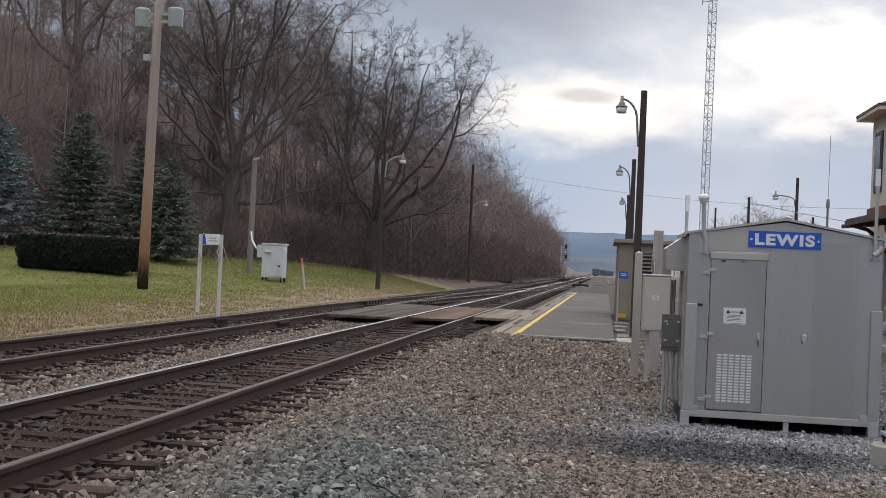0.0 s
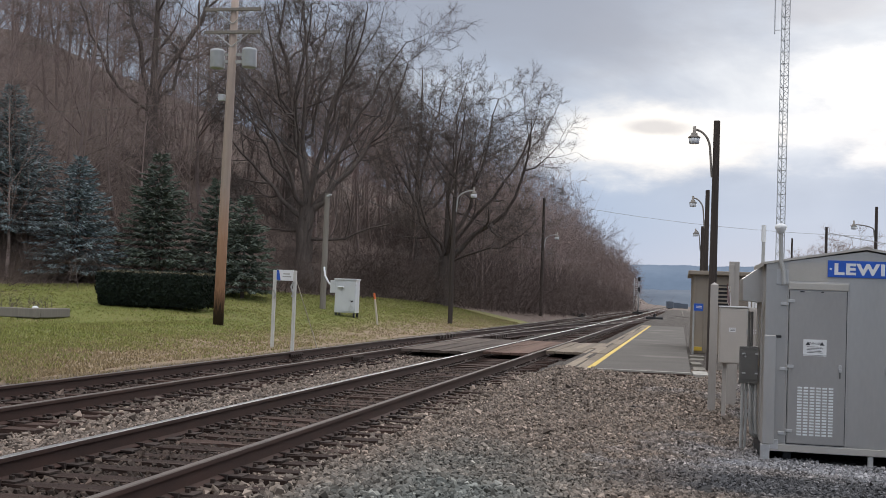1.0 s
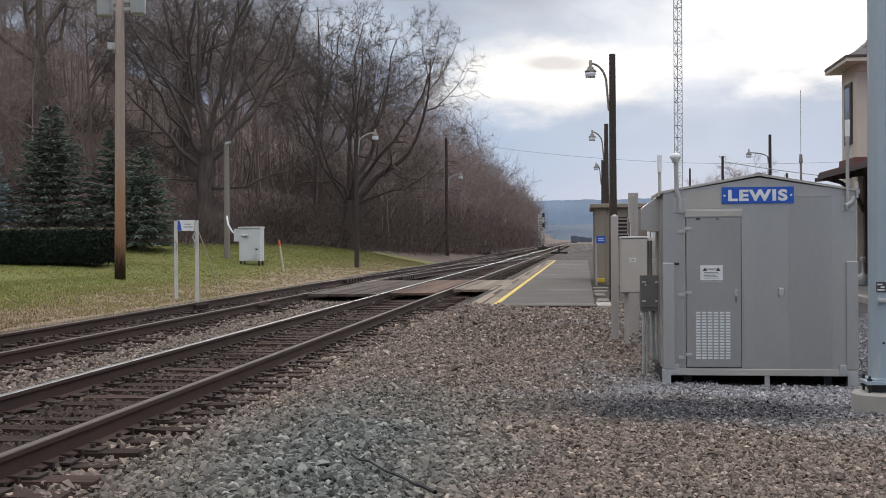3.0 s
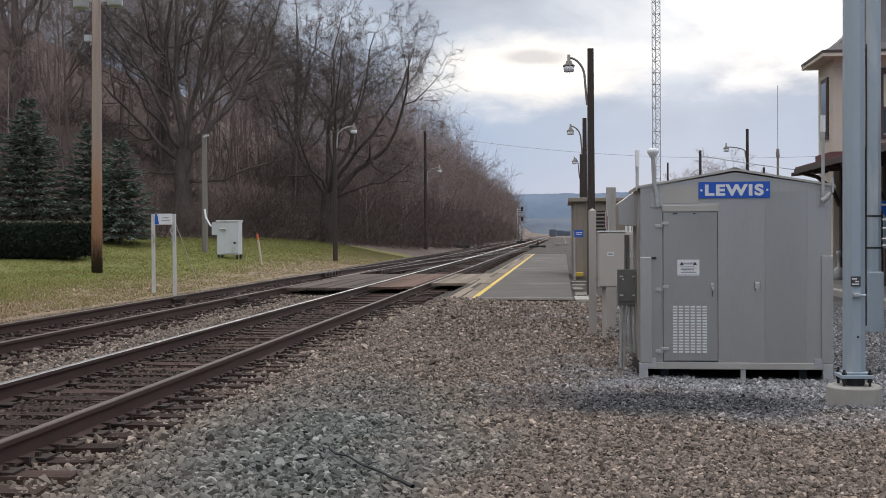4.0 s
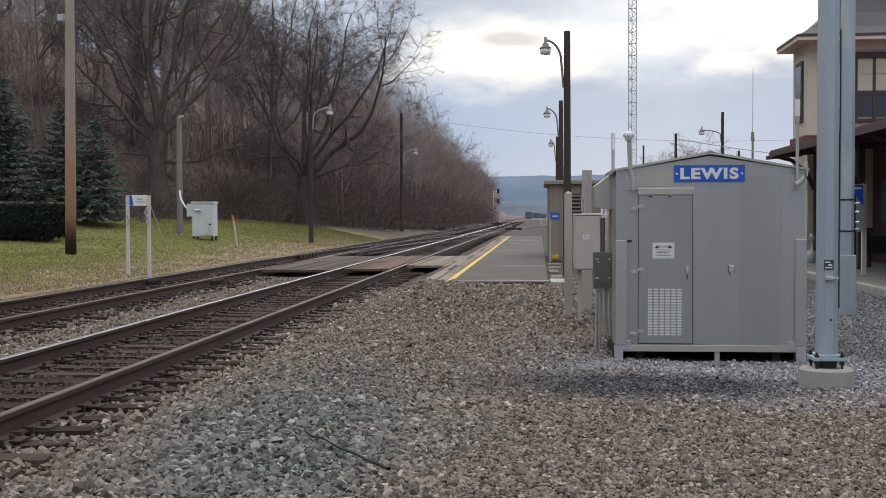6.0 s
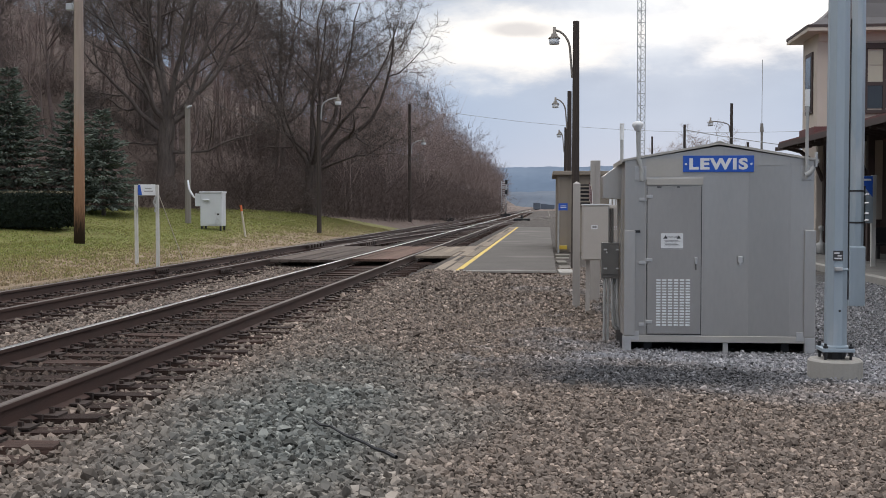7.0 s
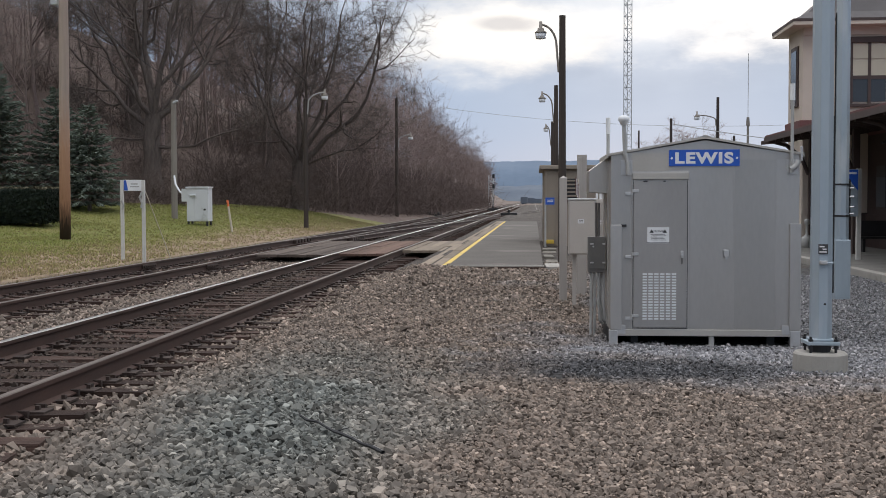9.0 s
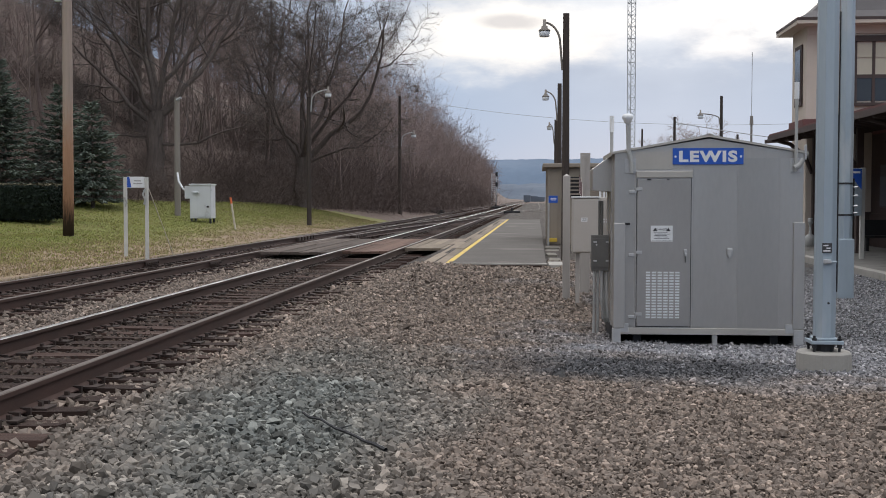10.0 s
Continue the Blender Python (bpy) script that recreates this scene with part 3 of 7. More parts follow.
def build_ridge(name, dist, tops, x0, x1, thick, material, label, seed):
    """A far wooded ridge: a long hill with an uneven crest."""
    bm = B()
    n = 420
    rows = []
    for i in range(n + 1):
        x = x0 + (x1 - x0) * i / n
        u = i / n
        h = tops[0] + (tops[1] - tops[0]) * u + tops[2] * (noise.noise((u * 7, seed, 0)) + 0.3 * noise.noise((u * 31, seed, 1)) + 0.16 * noise.noise((u * 150, seed, 1)) + 0.10 * noise.noise((u * 600, seed, 2)))
        rows.append([bm.verts.new((x, dist + d * thick, h * k)) for d, k in ((-1, -0.02), (-0.6, 0.55), (0, 1), (1, 0.4), (1.5, -0.02))])
    for a, b in zip(rows, rows[1:]):
        for k in range(4):
            bm.faces.new((a[k], b[k], b[k + 1], a[k + 1]))
    ob = link(name, bm, material, shade=True)
    return tagged(ob, label, "hills", kind="structure")


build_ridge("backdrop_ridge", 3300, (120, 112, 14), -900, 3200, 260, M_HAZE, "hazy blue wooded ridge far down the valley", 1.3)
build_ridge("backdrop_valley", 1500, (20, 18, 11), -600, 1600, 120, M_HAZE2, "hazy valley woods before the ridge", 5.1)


# ---------------------------------------------------------------- tracks
def rail_profile(xc, z):
    p = [(-0.07, -0.185), (0.07, -0.185), (0.07, -0.175), (0.014, -0.155), (0.009, -0.05), (0.036, -0.04), (0.036, -0.006), (-0.036, -0.006), (-0.036, -0.04), (-0.009, -0.05), (-0.014, -0.155), (-0.07, -0.175)]
    return [(xc + a, z + b) for a, b in p]


def rail(parent, curve, bright=False, name="rail"):
    """A rail along curve (a list of x, y), with the worn running band on its head as a part."""
    for prof, m, nm, par in ((rail_profile(0, 0), M_RAIL, name, parent), ([(-0.030, -0.006), (0.030, -0.006), (0.027, 0.002), (-0.027, 0.002)], M_HEAD_BRIGHT if bright else M_HEAD, "rail_head", None)):
        bm = B()
        rings = []
        for i, (x, y) in enumerate(curve):
            x0, y0 = curve[max(0, i - 1)]
            x1, y1 = curve[min(len(curve) - 1, i + 1)]
            t = Vector((x1 - x0, y1 - y0)).normalized()
            rings.append([bm.verts.new((x + a * t.y, y - a * t.x, RAIL_Z + b)) for a, b in prof])
        k = len(prof)
        for u, v in zip(rings, rings[1:]):
            for j in range(k):
                bm.faces.new((u[j], v[j], v[(j + 1) % k], u[(j + 1) % k]))
        bm.faces.new(rings[0]); bm.faces.new(rings[-1][::-1])
        bmesh.ops.recalc_face_normals(bm, faces=bm.faces)
        ob = link(nm, bm, m, par or made)
        made = ob


def tie_mesh(seed):
    rnd = random.Random(seed)
    bm = B()
    box(bm, -1.3, 1.3, -0.11, 0.11, -0.16, 0.0)
    bmesh.ops.subdivide_edges(bm, edges=[e for e in bm.edges if abs(e.verts[0].co.x - e.verts[1].co.x) > 1], cuts=3)
    for v in bm.verts:
        v.co += Vector((rnd.uniform(-0.03, 0.03), rnd.uniform(-0.012, 0.012), rnd.uniform(-0.010, 0.008)))
    me = bpy.data.meshes.new("tie")
    bm.to_mesh(me); bm.free()
    me.materials.append(M_TIE)
    return me


TIE_MESHES = [tie_mesh(i) for i in range(7)]
TIE_STEP = 0.495


def ties(parent, xc, y0, y1, count):
    rnd = random.Random(int(-xc * 100))
    y, made = y0, 0
    rest = B()
    while y < y1:
        m = pose(xc + rnd.uniform(-0.05, 0.05), y + rnd.uniform(-0.03, 0.03), 0.163 + rnd.uniform(-0.012, 0.004), 0, rnd.uniform(-0.3, 0.3), rnd.uniform(-1.3, 1.3))
        if made < count:
            ob = new("tie", rnd.choice(TIE_MESHES))
            ob.parent, ob.matrix_basis = parent, m
        else:
            r = bmesh.ops.create_cube(rest, size=1, matrix=m @ Matrix.Diagonal((2.6, 0.22, 0.14, 1)))
        made += 1
        y += TIE_STEP
    if len(rest.verts):
        tagged(link("distant_ties", rest, M_TIE, parent), kind="stuff")
    else:
        rest.free()


def boxes_mesh(name, items, material, parent):
    """Many small upright boxes in one mesh: centre, half sizes."""
    vs, fs = [], []
    for (x, y, z), (a, b, c) in items:
        o = len(vs)
        vs += [(x + i * a, y + j * b, z + k * c) for k in (-1, 1) for j in (-1, 1) for i in (-1, 1)]
        fs += [tuple(o + q for q in f) for f in ((0, 2, 3, 1), (4, 5, 7, 6), (0, 1, 5, 4), (2, 6, 7, 3), (0, 4, 6, 2), (1, 3, 7, 5))]
    me = bpy.data.meshes.new(name)
    me.from_pydata(vs, [], fs)
    me.materials.append(material)
    ob = new(name, me)
    ob.parent = parent
    return tagged(ob, kind="stuff")


def fastenings(parent, xc, y0, y1, seed):
    rnd = random.Random(seed)
    plates, clips = [], []
    y = y0
    while y < y1:
        for sx in (-1, 1):
            xr = xc + sx * GAUGE / 2
            plates.append(((xr, y, 0.172), (0.19, 0.09, 0.008)))
            for dx in (-0.10, 0.10):
                if rnd.random() < 0.85:
                    clips.append(((xr + dx, y + rnd.uniform(-0.05, 0.05), 0.19), (0.016, 0.016, 0.022)))
            if rnd.random() < 0.72:
                for dy in (-0.15, 0.15):
                    for dx in (-0.05, 0.05):
                        clips.append(((xr + dx + rnd.uniform(-0.01, 0.01), y + dy, 0.172), (0.045, 0.018, 0.028)))
        y += TIE_STEP
    boxes_mesh("tie_plates", plates, M_PLATE, parent)
    boxes_mesh("spikes_and_anchors", clips, M_PLATE, parent)


def straight(x, y0, y1, n=40):
    return [(x, y0 + (y1 - y0) * i / n) for i in range(n + 1)]


track_near = thing("railroad_track", (0, 0, 0), "railroad track with rusty rails on dark creosoted timber ties", "railroad track", "two parallel tracks", "structure")
rail(track_near, straight(T1 - GAUGE / 2, -6, 900), True)
rail(track_near, straight(T1 + GAUGE / 2, -6, 900))
ties(track_near, T1, -5.96, 260, 258)
fastenings(track_near, T1, -5.96, 90, 3)
track_far = thing("railroad_track", (0, 0, 0), "railroad track with rusty rails nearer the lawn", "railroad track", "two parallel tracks", "structure")
rail(track_far, straight(T2 - GAUGE / 2, -6, 900))
rail(track_far, straight(T2 + GAUGE / 2, -6, 900))
ties(track_far, T2, 2.0, 260, 240)
fastenings(track_far, T2, 2.0, 90, 5)


def s_curve(xa, xb, y0, y1, n=30):
    return [(xa + (xb - xa) * smooth(0, 1, i / n), y0 + (y1 - y0) * i / n) for i in range(n + 1)]


crossover = thing("crossover_track", (0, 0, 0), "crossover switch rails joining the two tracks beyond the crossing", "railroad switch", kind="structure")
for o in (-GAUGE / 2, GAUGE / 2):
    rail(crossover, s_curve(T2 + o, T1 + o, 33, 98))
for x, y, n in ((T2 - GAUGE / 2 + 0.12, 41.5, 7), (T2 + GAUGE / 2 + 0.3, 44.0, 6), (T2 + GAUGE / 2 + 1.1, 60.0, 8), (T1 - GAUGE / 2 - 0.2, 82.0, 6)):
    boxes_mesh("switch_plates", [((x, y + 0.55 * k, 0.27), (0.20, 0.13, 0.06)) for k in range(n)], M_PLATE, crossover)
# bolted joints of the far track's rails
for x in (T2 - GAUGE / 2, T2 + GAUGE / 2):
    bm = B(); box(bm, x + 0.02, x + 0.055, 25.6, 26.5, RAIL_Z - 0.13, RAIL_Z - 0.045, 0.006)
    bar = link("joint_bar", bm, M_PLATE, track_far)
    for k in range(6):
        bm = B(); tube(bm, (x + 0.05, 25.68 + k * 0.148, RAIL_Z - 0.085), (x + 0.085, 25.68 + k * 0.148, RAIL_Z - 0.085), 0.024, n=6)
        link("bolt", bm, M_PLATE, bar)
siding = thing("siding_track", (0, 0, 0), "rusty siding curving off towards the yard past the platform", "railroad track", kind="structure")
for o in (-GAUGE / 2, GAUGE / 2):
    rail(siding, s_curve(T1 + o, 1.2 + o, 88, 170) + straight(1.2 + o, 176, 700, 8))
rnd = random.Random(9)
boxes_mesh("switch_ties", [((T1 + (1.2 - T1) * smooth(88, 170, y), y, 0.10), (1.35, 0.11, 0.07)) for y in np.arange(100, 230, 0.6)], M_TIE, siding)


# timber crossing: boards lengthwise between and beside the rails
def crossing():
    th = thing("timber_crossing", (0, 0, 0), "worn timber plank crossing over both tracks by the platform", "plank crossing", kind="structure")
    rnd = random.Random(4)
    for x0, x1, m in ((T2 + 0.86, T1 - 0.86, M_PLANK_GREY), (T1 - 0.62, T1 + 0.62, M_PLANK_RED), (T1 + 0.86, -2.46, M_EDGE)):
        n = max(3, round((x1 - x0) / 0.25))
        w = (x1 - x0) / n
        near = 32.6 if x1 > -3 else 30.6 if x1 > T1 else 30.0
        for i in range(n):
            for y0, y1 in ((near, 35.6), (35.62, 40.3)):
                bm = B()
                d = rnd.uniform(0, 0.02)
                box(bm, x0 + i * w + 0.006, x0 + (i + 1) * w - 0.006, y0 + d - rnd.uniform(0, 0.05), y1, 0.27, 0.352 - d, 0.008)
                link("plank", bm, m, th)
    for k in range(6):
        bm = B()
        box(bm, T2 + 0.9, -2.5, 31.4 + k * 1.7, 31.6 + k * 1.7, 0.15, 0.164)
        link("bearer", bm, M_TIE, th)


crossing()


# ---------------------------------------------------------------- platform
def platform():
    th = thing("platform", (0, 0, 0), "low asphalt station platform with timber edge and yellow line", "platform", kind="structure")
    bm = B()
    box(bm, -1.96, 0.20, 24.36, 76, 0.02, 0.38, 0.01)
    link("slab", bm, M_ASPH, th)
    rnd = random.Random(2)
    for x0, x1 in ((-2.44, -2.215), (-2.205, -1.97)):
        y = 24.3
        while y < 76:
            L = min(rnd.uniform(3.2, 4.4), 76 - y)
            bm = B()
            box(bm, x0, x1, y + 0.006, y + L - 0.006, 0.08, 0.385 + rnd.uniform(-0.008, 0.008), 0.012)
            link("edge_board", bm, M_EDGE, th)
            y += L
    bm = B(); box(bm, -1.94, -1.82, 24.5, 75.5, 0.379, 0.3845)
    link("yellow_stripe", bm, M_YELLOW, th)
    bm = B(); box(bm, -1.95, 0.22, 24.24, 24.355, 0.10, 0.35, 0.012)
    link("end_board", bm, M_TIE, th)
    bm = B(); box(bm, -1.95, 0.22, 24.25, 24.35, 0.352, 0.392, 0.008)
    link("end_curb", bm, M_CONC, th)
    y = 24.05
    for k in range(9):
        d, w = rnd.uniform(0.5, 1.3), rnd.uniform(0.26, 0.40)
        bm = B(); box(bm, 0.23 + rnd.uniform(0, 0.05), 0.25 + w, y, y + d, 0.10, 0.30 + rnd.uniform(-0.05, 0.09), 0.02)
        bm.transform(Matrix.Translation((0, y, 0)) @ Matrix.Rotation(radians(rnd.uniform(-3, 3)), 4, "Z") @ Matrix.Translation((0, -y, 0)))
        link("edge_slab", bm, M_STONE if k % 3 else M_CONC, th)
        y += d + rnd.uniform(0.05, 0.3)
    bm = B(); box(bm, 0.36, 0.64, 36.6, 36.9, 0.385, 0.50, 0.01)
    link("painted_block", bm, M_YELLOW, th, "low block with worn yellow paint")


platform()


def station_pavement():
    th = thing("station_pavement", (0, 0, 0), "pale concrete pavement with curb along the station building", "pavement", kind="structure")
    y = 10.0
    while y < 70:
        bm = B(); box(bm, 7.32, 7.56, y + 0.005, y + 2.99, -0.05, 0.17, 0.02)
        link("curb_stone", bm, M_CONC, th)
        y += 3.0
    for k in range(15):
        bm = B(); box(bm, 7.57, 16, 10 + k * 4 + 0.006, 14 + k * 4 - 0.006, -0.05, 0.15, 0.01)
        link("paving_slab", bm, M_PAVE, th)
    bm = B()
    box(bm, 4.6, 7.25, 40, 40.25, 0.0, 0.12, 0.02)
    link("wheel_stop", bm, M_CONC, th)


station_pavement()


# ---------------------------------------------------------------- signal hut
def hut():
    X0, X1, Y0, Y1, ZB, ZE, ZP = 0.95, 3.22, 14.32, 15.9, 0.14, 2.30, 2.50
    XM = (X0 + X1) / 2
    th = thing("signal_hut", (XM, Y0, 0), "grey aluminium railway signal hut on skids with blue name sign", "equipment hut")
    th.location = (0, 0, 0)
    bm = B()
    prism(bm, [(X0, ZB), (X1, ZB), (X1, ZE), (XM, ZP - 0.02), (X0, ZE)], Y0, Y1)
    bmesh.ops.recalc_face_normals(bm, faces=bm.faces)
    part("body", bm, M_ALU, th)
    # raised sheet seams on the front
    for x, w, z0, z1 in ((1.19, 0.012, ZB, ZE - 0.02), (2.44, 0.012, ZB, ZE), (2.94, 0.012, ZB, ZE)):
        bm = B(); box(bm, x - w / 2, x + w / 2, Y0 - 0.004, Y0 + 0.01, z0 + 0.05, z1)
        part("seam", bm, M_ALU, th)
    bm = B(); box(bm, X0 + 0.02, X1 - 0.02, Y0 - 0.006, Y0 + 0.01, ZE - 0.055, ZE - 0.045)
    part("gable_seam", bm, M_ALU, th)
    for k in range(2):
        bm = B(); box(bm, X0 - 0.012, X0 + 0.01, Y0 + 0.5 + k * 0.6, Y0 + 0.54 + k * 0.6, ZB, ZE)
        part("side_seam", bm, M_ALU, th)
    for x0, x1, z1 in ((X0 + 0.004, 1.183, ZE - 0.06), (1.905, 2.433, ZE - 0.06), (2.447, 2.933, ZE - 0.06), (2.947, X1 - 0.004, ZE - 0.06)):
        bm = B(); box(bm, x0, x1, Y0 - 0.0035, Y0 + 0.01, ZB + 0.03, z1)
        part("front_sheet", bm, M_ALU_SHEET, th)
    # roof: two slopes with a fold at the rim
    for sx in (-1, 1):
        xe = X0 - 0.05 if sx < 0 else X1 + 0.05
        bm = B()
        poly = [(XM, ZP), (XM, ZP + 0.028), (xe, ZE + 0.02), (xe, ZE - 0.03), (xe - sx * 0.012, ZE - 0.03), (xe - sx * 0.012, ZE - 0.005)]
        prism(bm, poly, Y0 - 0.028, Y1 + 0.06)
        bmesh.ops.recalc_face_normals(bm, faces=bm.faces)
        part("roof", bm, M_ALU_ROOF, th)
    bm = B(); prism(bm, [(XM - 0.07, ZP + 0.02), (XM, ZP + 0.045), (XM + 0.07, ZP + 0.02), (XM, ZP + 0.03)], Y0 - 0.033, Y1 + 0.065)
    bmesh.ops.recalc_face_normals(bm, faces=bm.faces)
    part("ridge_cap", bm, M_ALU_ROOF, th)
    # eave hood on the trackside wall
    bm = B(); prism(bm, [(X0 - 0.003, 2.30), (X0 - 0.235, 2.13), (X0 - 0.235, 1.86), (X0 - 0.003, 1.84)], Y0 + 0.62, Y0 + 1.5)
    bmesh.ops.recalc_face_normals(bm, faces=bm.faces)
    part("vent_hood", bm, M_ALU, th)
    # base channel, skids and feet
    bm = B(); box(bm, X0 - 0.01, X1 + 0.01, Y0 - 0.02, Y0 + 0.04, ZB - 0.06, ZB + 0.02, 0.006)
    part("base_channel", bm, M_ALU_ROOF, th)
    for x in (X0 + 0.3, X1 - 0.3):
        bm = B(); box(bm, x - 0.05, x + 0.05, Y0 + 0.15, Y1 - 0.1, -0.06, ZB - 0.02, 0.01)
        part("skid", bm, M_BLACK, th)
    # added black skirt: keeps light out so the gap below stays dark
    bm = B(); box(bm, X0, X1, Y1 - 0.06, Y1, -0.08, ZB + 0.02); box(bm, X0, X0 + 0.03, Y0 + 0.25, Y1 - 0.061, -0.08, ZB); box(bm, X1 - 0.03, X1, Y0 + 0.25, Y1 - 0.061, -0.08, ZB)
    part("base_skirt", bm, M_BLACK, th)
    bm = B(); box(bm, X0 + 1.20, X0 + 1.26, Y0 - 0.005, Y0 + 0.06, -0.08, ZB - 0.05, 0.004)
    part("centre_leg", bm, M_CONDUIT, th)
    for x0, x1 in ((X0 - 0.02, X0 + 0.085), (X1 - 0.1, X1 + 0.02)):
        bm = B(); box(bm, x0, x1, Y0 - 0.03, Y0 + 0.08, -0.08, ZB + 0.01, 0.006)
        for k in range(3):
            box(bm, x0 + 0.035, x0 + 0.06, Y0 - 0.034, Y0 - 0.03, 0.0 + k * 0.04, 0.02 + k * 0.04)
        part("corner_foot", bm, M_ALU_BRIGHT, th)
        bm = B(); box(bm, x0 + (0.09 if x0 < 2 else -0.10), x0 + (0.2 if x0 < 2 else 0.0), Y0 - 0.026, Y0 - 0.006, ZB - 0.035, ZB + 0.075, 0.004)
        part("lifting_plate", bm, M_ALU_BRIGHT, th)
    for x0, x1, zt in ((X0 - 0.008, X0 + 0.13, 1.45), (X1 - 0.115, X1 + 0.02, 1.46)):
        bm = B(); box(bm, x0, x1, Y0 - 0.035, Y0 + 0.05, ZB + 0.02, zt, 0.006)
        part("corner_cover", bm, M_ALU_SHEET, th)
    # door
    bm = B(); box(bm, 1.20, 1.90, Y0 - 0.012, Y0 + 0.01, 0.145, 2.10, 0.003)
    part("door_frame", bm, M_ALU_SHEET, th)
    bm = B(); box(bm, 1.225, 1.872, Y0 - 0.034, Y0 - 0.012, 0.185, 1.99, 0.006)
    door = part("door", bm, M_ALU_DOOR, th)
    bm = B(); box(bm, 1.21, 1.89, Y0 - 0.05, Y0 - 0.012, 2.005, 2.085, 0.006)
    part("door_header", bm, M_ALU_ROOF, th)
    for x0, x1, z in ((1.215, 1.222, 0), (1.875, 1.882, 0)):
        bm = B(); box(bm, x0, x1, Y0 - 0.0145, Y0 - 0.012, 0.17, 2.0)
        part("door_gap", bm, M_BLACK, th)
    bm = B(); box(bm, 1.222, 1.875, Y0 - 0.0145, Y0 - 0.012, 0.172, 0.18)
    part("door_gap", bm, M_BLACK, th)
    for z in (1.835, 1.06, 0.30):
        bm = B()
        box(bm, 1.21, 1.285, Y0 - 0.048, Y0 - 0.034, z + 0.012, z + 0.05, 0.004)
        box(bm, 1.125, 1.205, Y0 - 0.03, Y0 - 0.004, z - 0.022, z + 0.016, 0.004)
        tube(bm, (1.207, Y0 - 0.03, z - 0.022), (1.207, Y0 - 0.03, z + 0.05), 0.011, n=8)
        part("hinge", bm, M_ALU_BRIGHT, door)
    for x, z in ((1.34, 2.0), (1.58, 2.0), (1.36, 1.996)):
        bm = B(); box(bm, x, x + 0.03, Y0 - 0.045, Y0 - 0.034, 1.975, 1.99)
        part("latch_stud", bm, M_BLACK, door)
    bm = B()
    for c in range(6):
        for r in range(17):
            x, z = 1.335 + c * 0.071, 0.283 + r * 0.0345
            box(bm, x, x + 0.052, Y0 - 0.0405, Y0 - 0.034, z, z + 0.0195, 0.002)
    tagged(part("vent_louvres", bm, M_WHITE, door, "rows of pale vent slots"), kind="stuff")
    bm = B(); box(bm, 1.39, 1.655, Y0 - 0.0375, Y0 - 0.034, 1.225, 1.42)
    lab = part("warning_label", bm, M_LABEL, door, "white warning notice with triangles and lines of print")
    bm = B(); box(bm, 1.385, 1.66, Y0 - 0.0385, Y0 - 0.0375, 1.232, 1.236)
    for k in range(5):
        box(bm, 1.43 + 0.01 * (k % 2), 1.615 - 0.015 * (k % 3), Y0 - 0.0385, Y0 - 0.0375, 1.262 + k * 0.017, 1.267 + k * 0.017)
    for s in (0, 1):
        x = 1.415 + s * 0.16
        a = [bm.verts.new((x + p, Y0 - 0.0385, 1.352 + q)) for p, q in ((0, 0), (0.055, 0), (0.0275, 0.042))]
        bm.faces.new(a)
    part("print_lines", bm, M_INK, lab)
    lettering("danger_word", "DANGER", 0.034, M_INK, lab, (1.523, Y0 - 0.0385, 1.372), 0.0006)
    # lock and blank cover
    bm = B(); box(bm, 1.79, 1.83, Y0 - 0.05, Y0 - 0.034, 1.07, 1.13, 0.008)
    tube(bm, (1.81, Y0 - 0.06, 1.10), (1.81, Y0 - 0.034, 1.10), 0.018)
    box(bm, 1.797, 1.825, Y0 - 0.072, Y0 - 0.054, 1.045, 1.085, 0.006)
    part("padlock", bm, M_ALU_BRIGHT, door, "bright steel padlock")
    bm = B(); box(bm, 1.803, 1.818, Y0 - 0.05, Y0 - 0.04, 0.97, 1.05, 0.003)
    part("hasp_strap", bm, M_DARKBOX, door)
    bm = B(); box(bm, 2.31, 2.385, Y0 - 0.03, Y0 - 0.002, 1.05, 1.15, 0.02)
    part("blank_cover", bm, M_ALU_BRIGHT, th, "small oval metal cover plate")
    bm = B(); tube(bm, (2.348, Y0 - 0.045, 1.045), (2.348, Y0 - 0.006, 1.045), 0.018)
    part("socket_cap", bm, M_ALU_BRIGHT, th)
    bm = B(); box(bm, 1.07, 1.14, Y0 - 0.03, Y0 - 0.002, 1.425, 1.455, 0.006)
    part("door_stay", bm, M_BLACK, th)
    bm = B(); box(bm, 1.205, 1.655, Y0 - 0.008, Y0 - 0.002, 2.11, 2.325)
    part("transom_panel", bm, M_ALU_ROOF, th)
    # name sign
    bm = B(); box(bm, 1.65, 2.50, Y0 - 0.022, Y0 - 0.009, 2.165, 2.365, 0.004)
    sign = part("name_sign", bm, M_SIGN_BLUE, th, "blue enamel sign with white capitals")
    nm = lettering("name_letters", "LEWIS", 0.2, M_WHITE, sign, (2.075, Y0 - 0.0235, 2.264), 0.001, bold=0.009, space=1.16)
    co = np.array([v.co for v in nm.data.vertices])
    lo, hi = co.min(0), co.max(0)
    for v in nm.data.vertices:
        v.co.x = (v.co.x - (lo[0] + hi[0]) / 2) * 0.70 / (hi[0] - lo[0])
        v.co.y = (v.co.y - (lo[1] + hi[1]) / 2) * 0.142 / (hi[1] - lo[1])
    for x in (1.683, 2.467):
        bm = B(); tube(bm, (x, Y0 - 0.028, 2.262), (x, Y0 - 0.02, 2.262), 0.014)
        part("sign_bolt", bm, M_WHITE, sign)
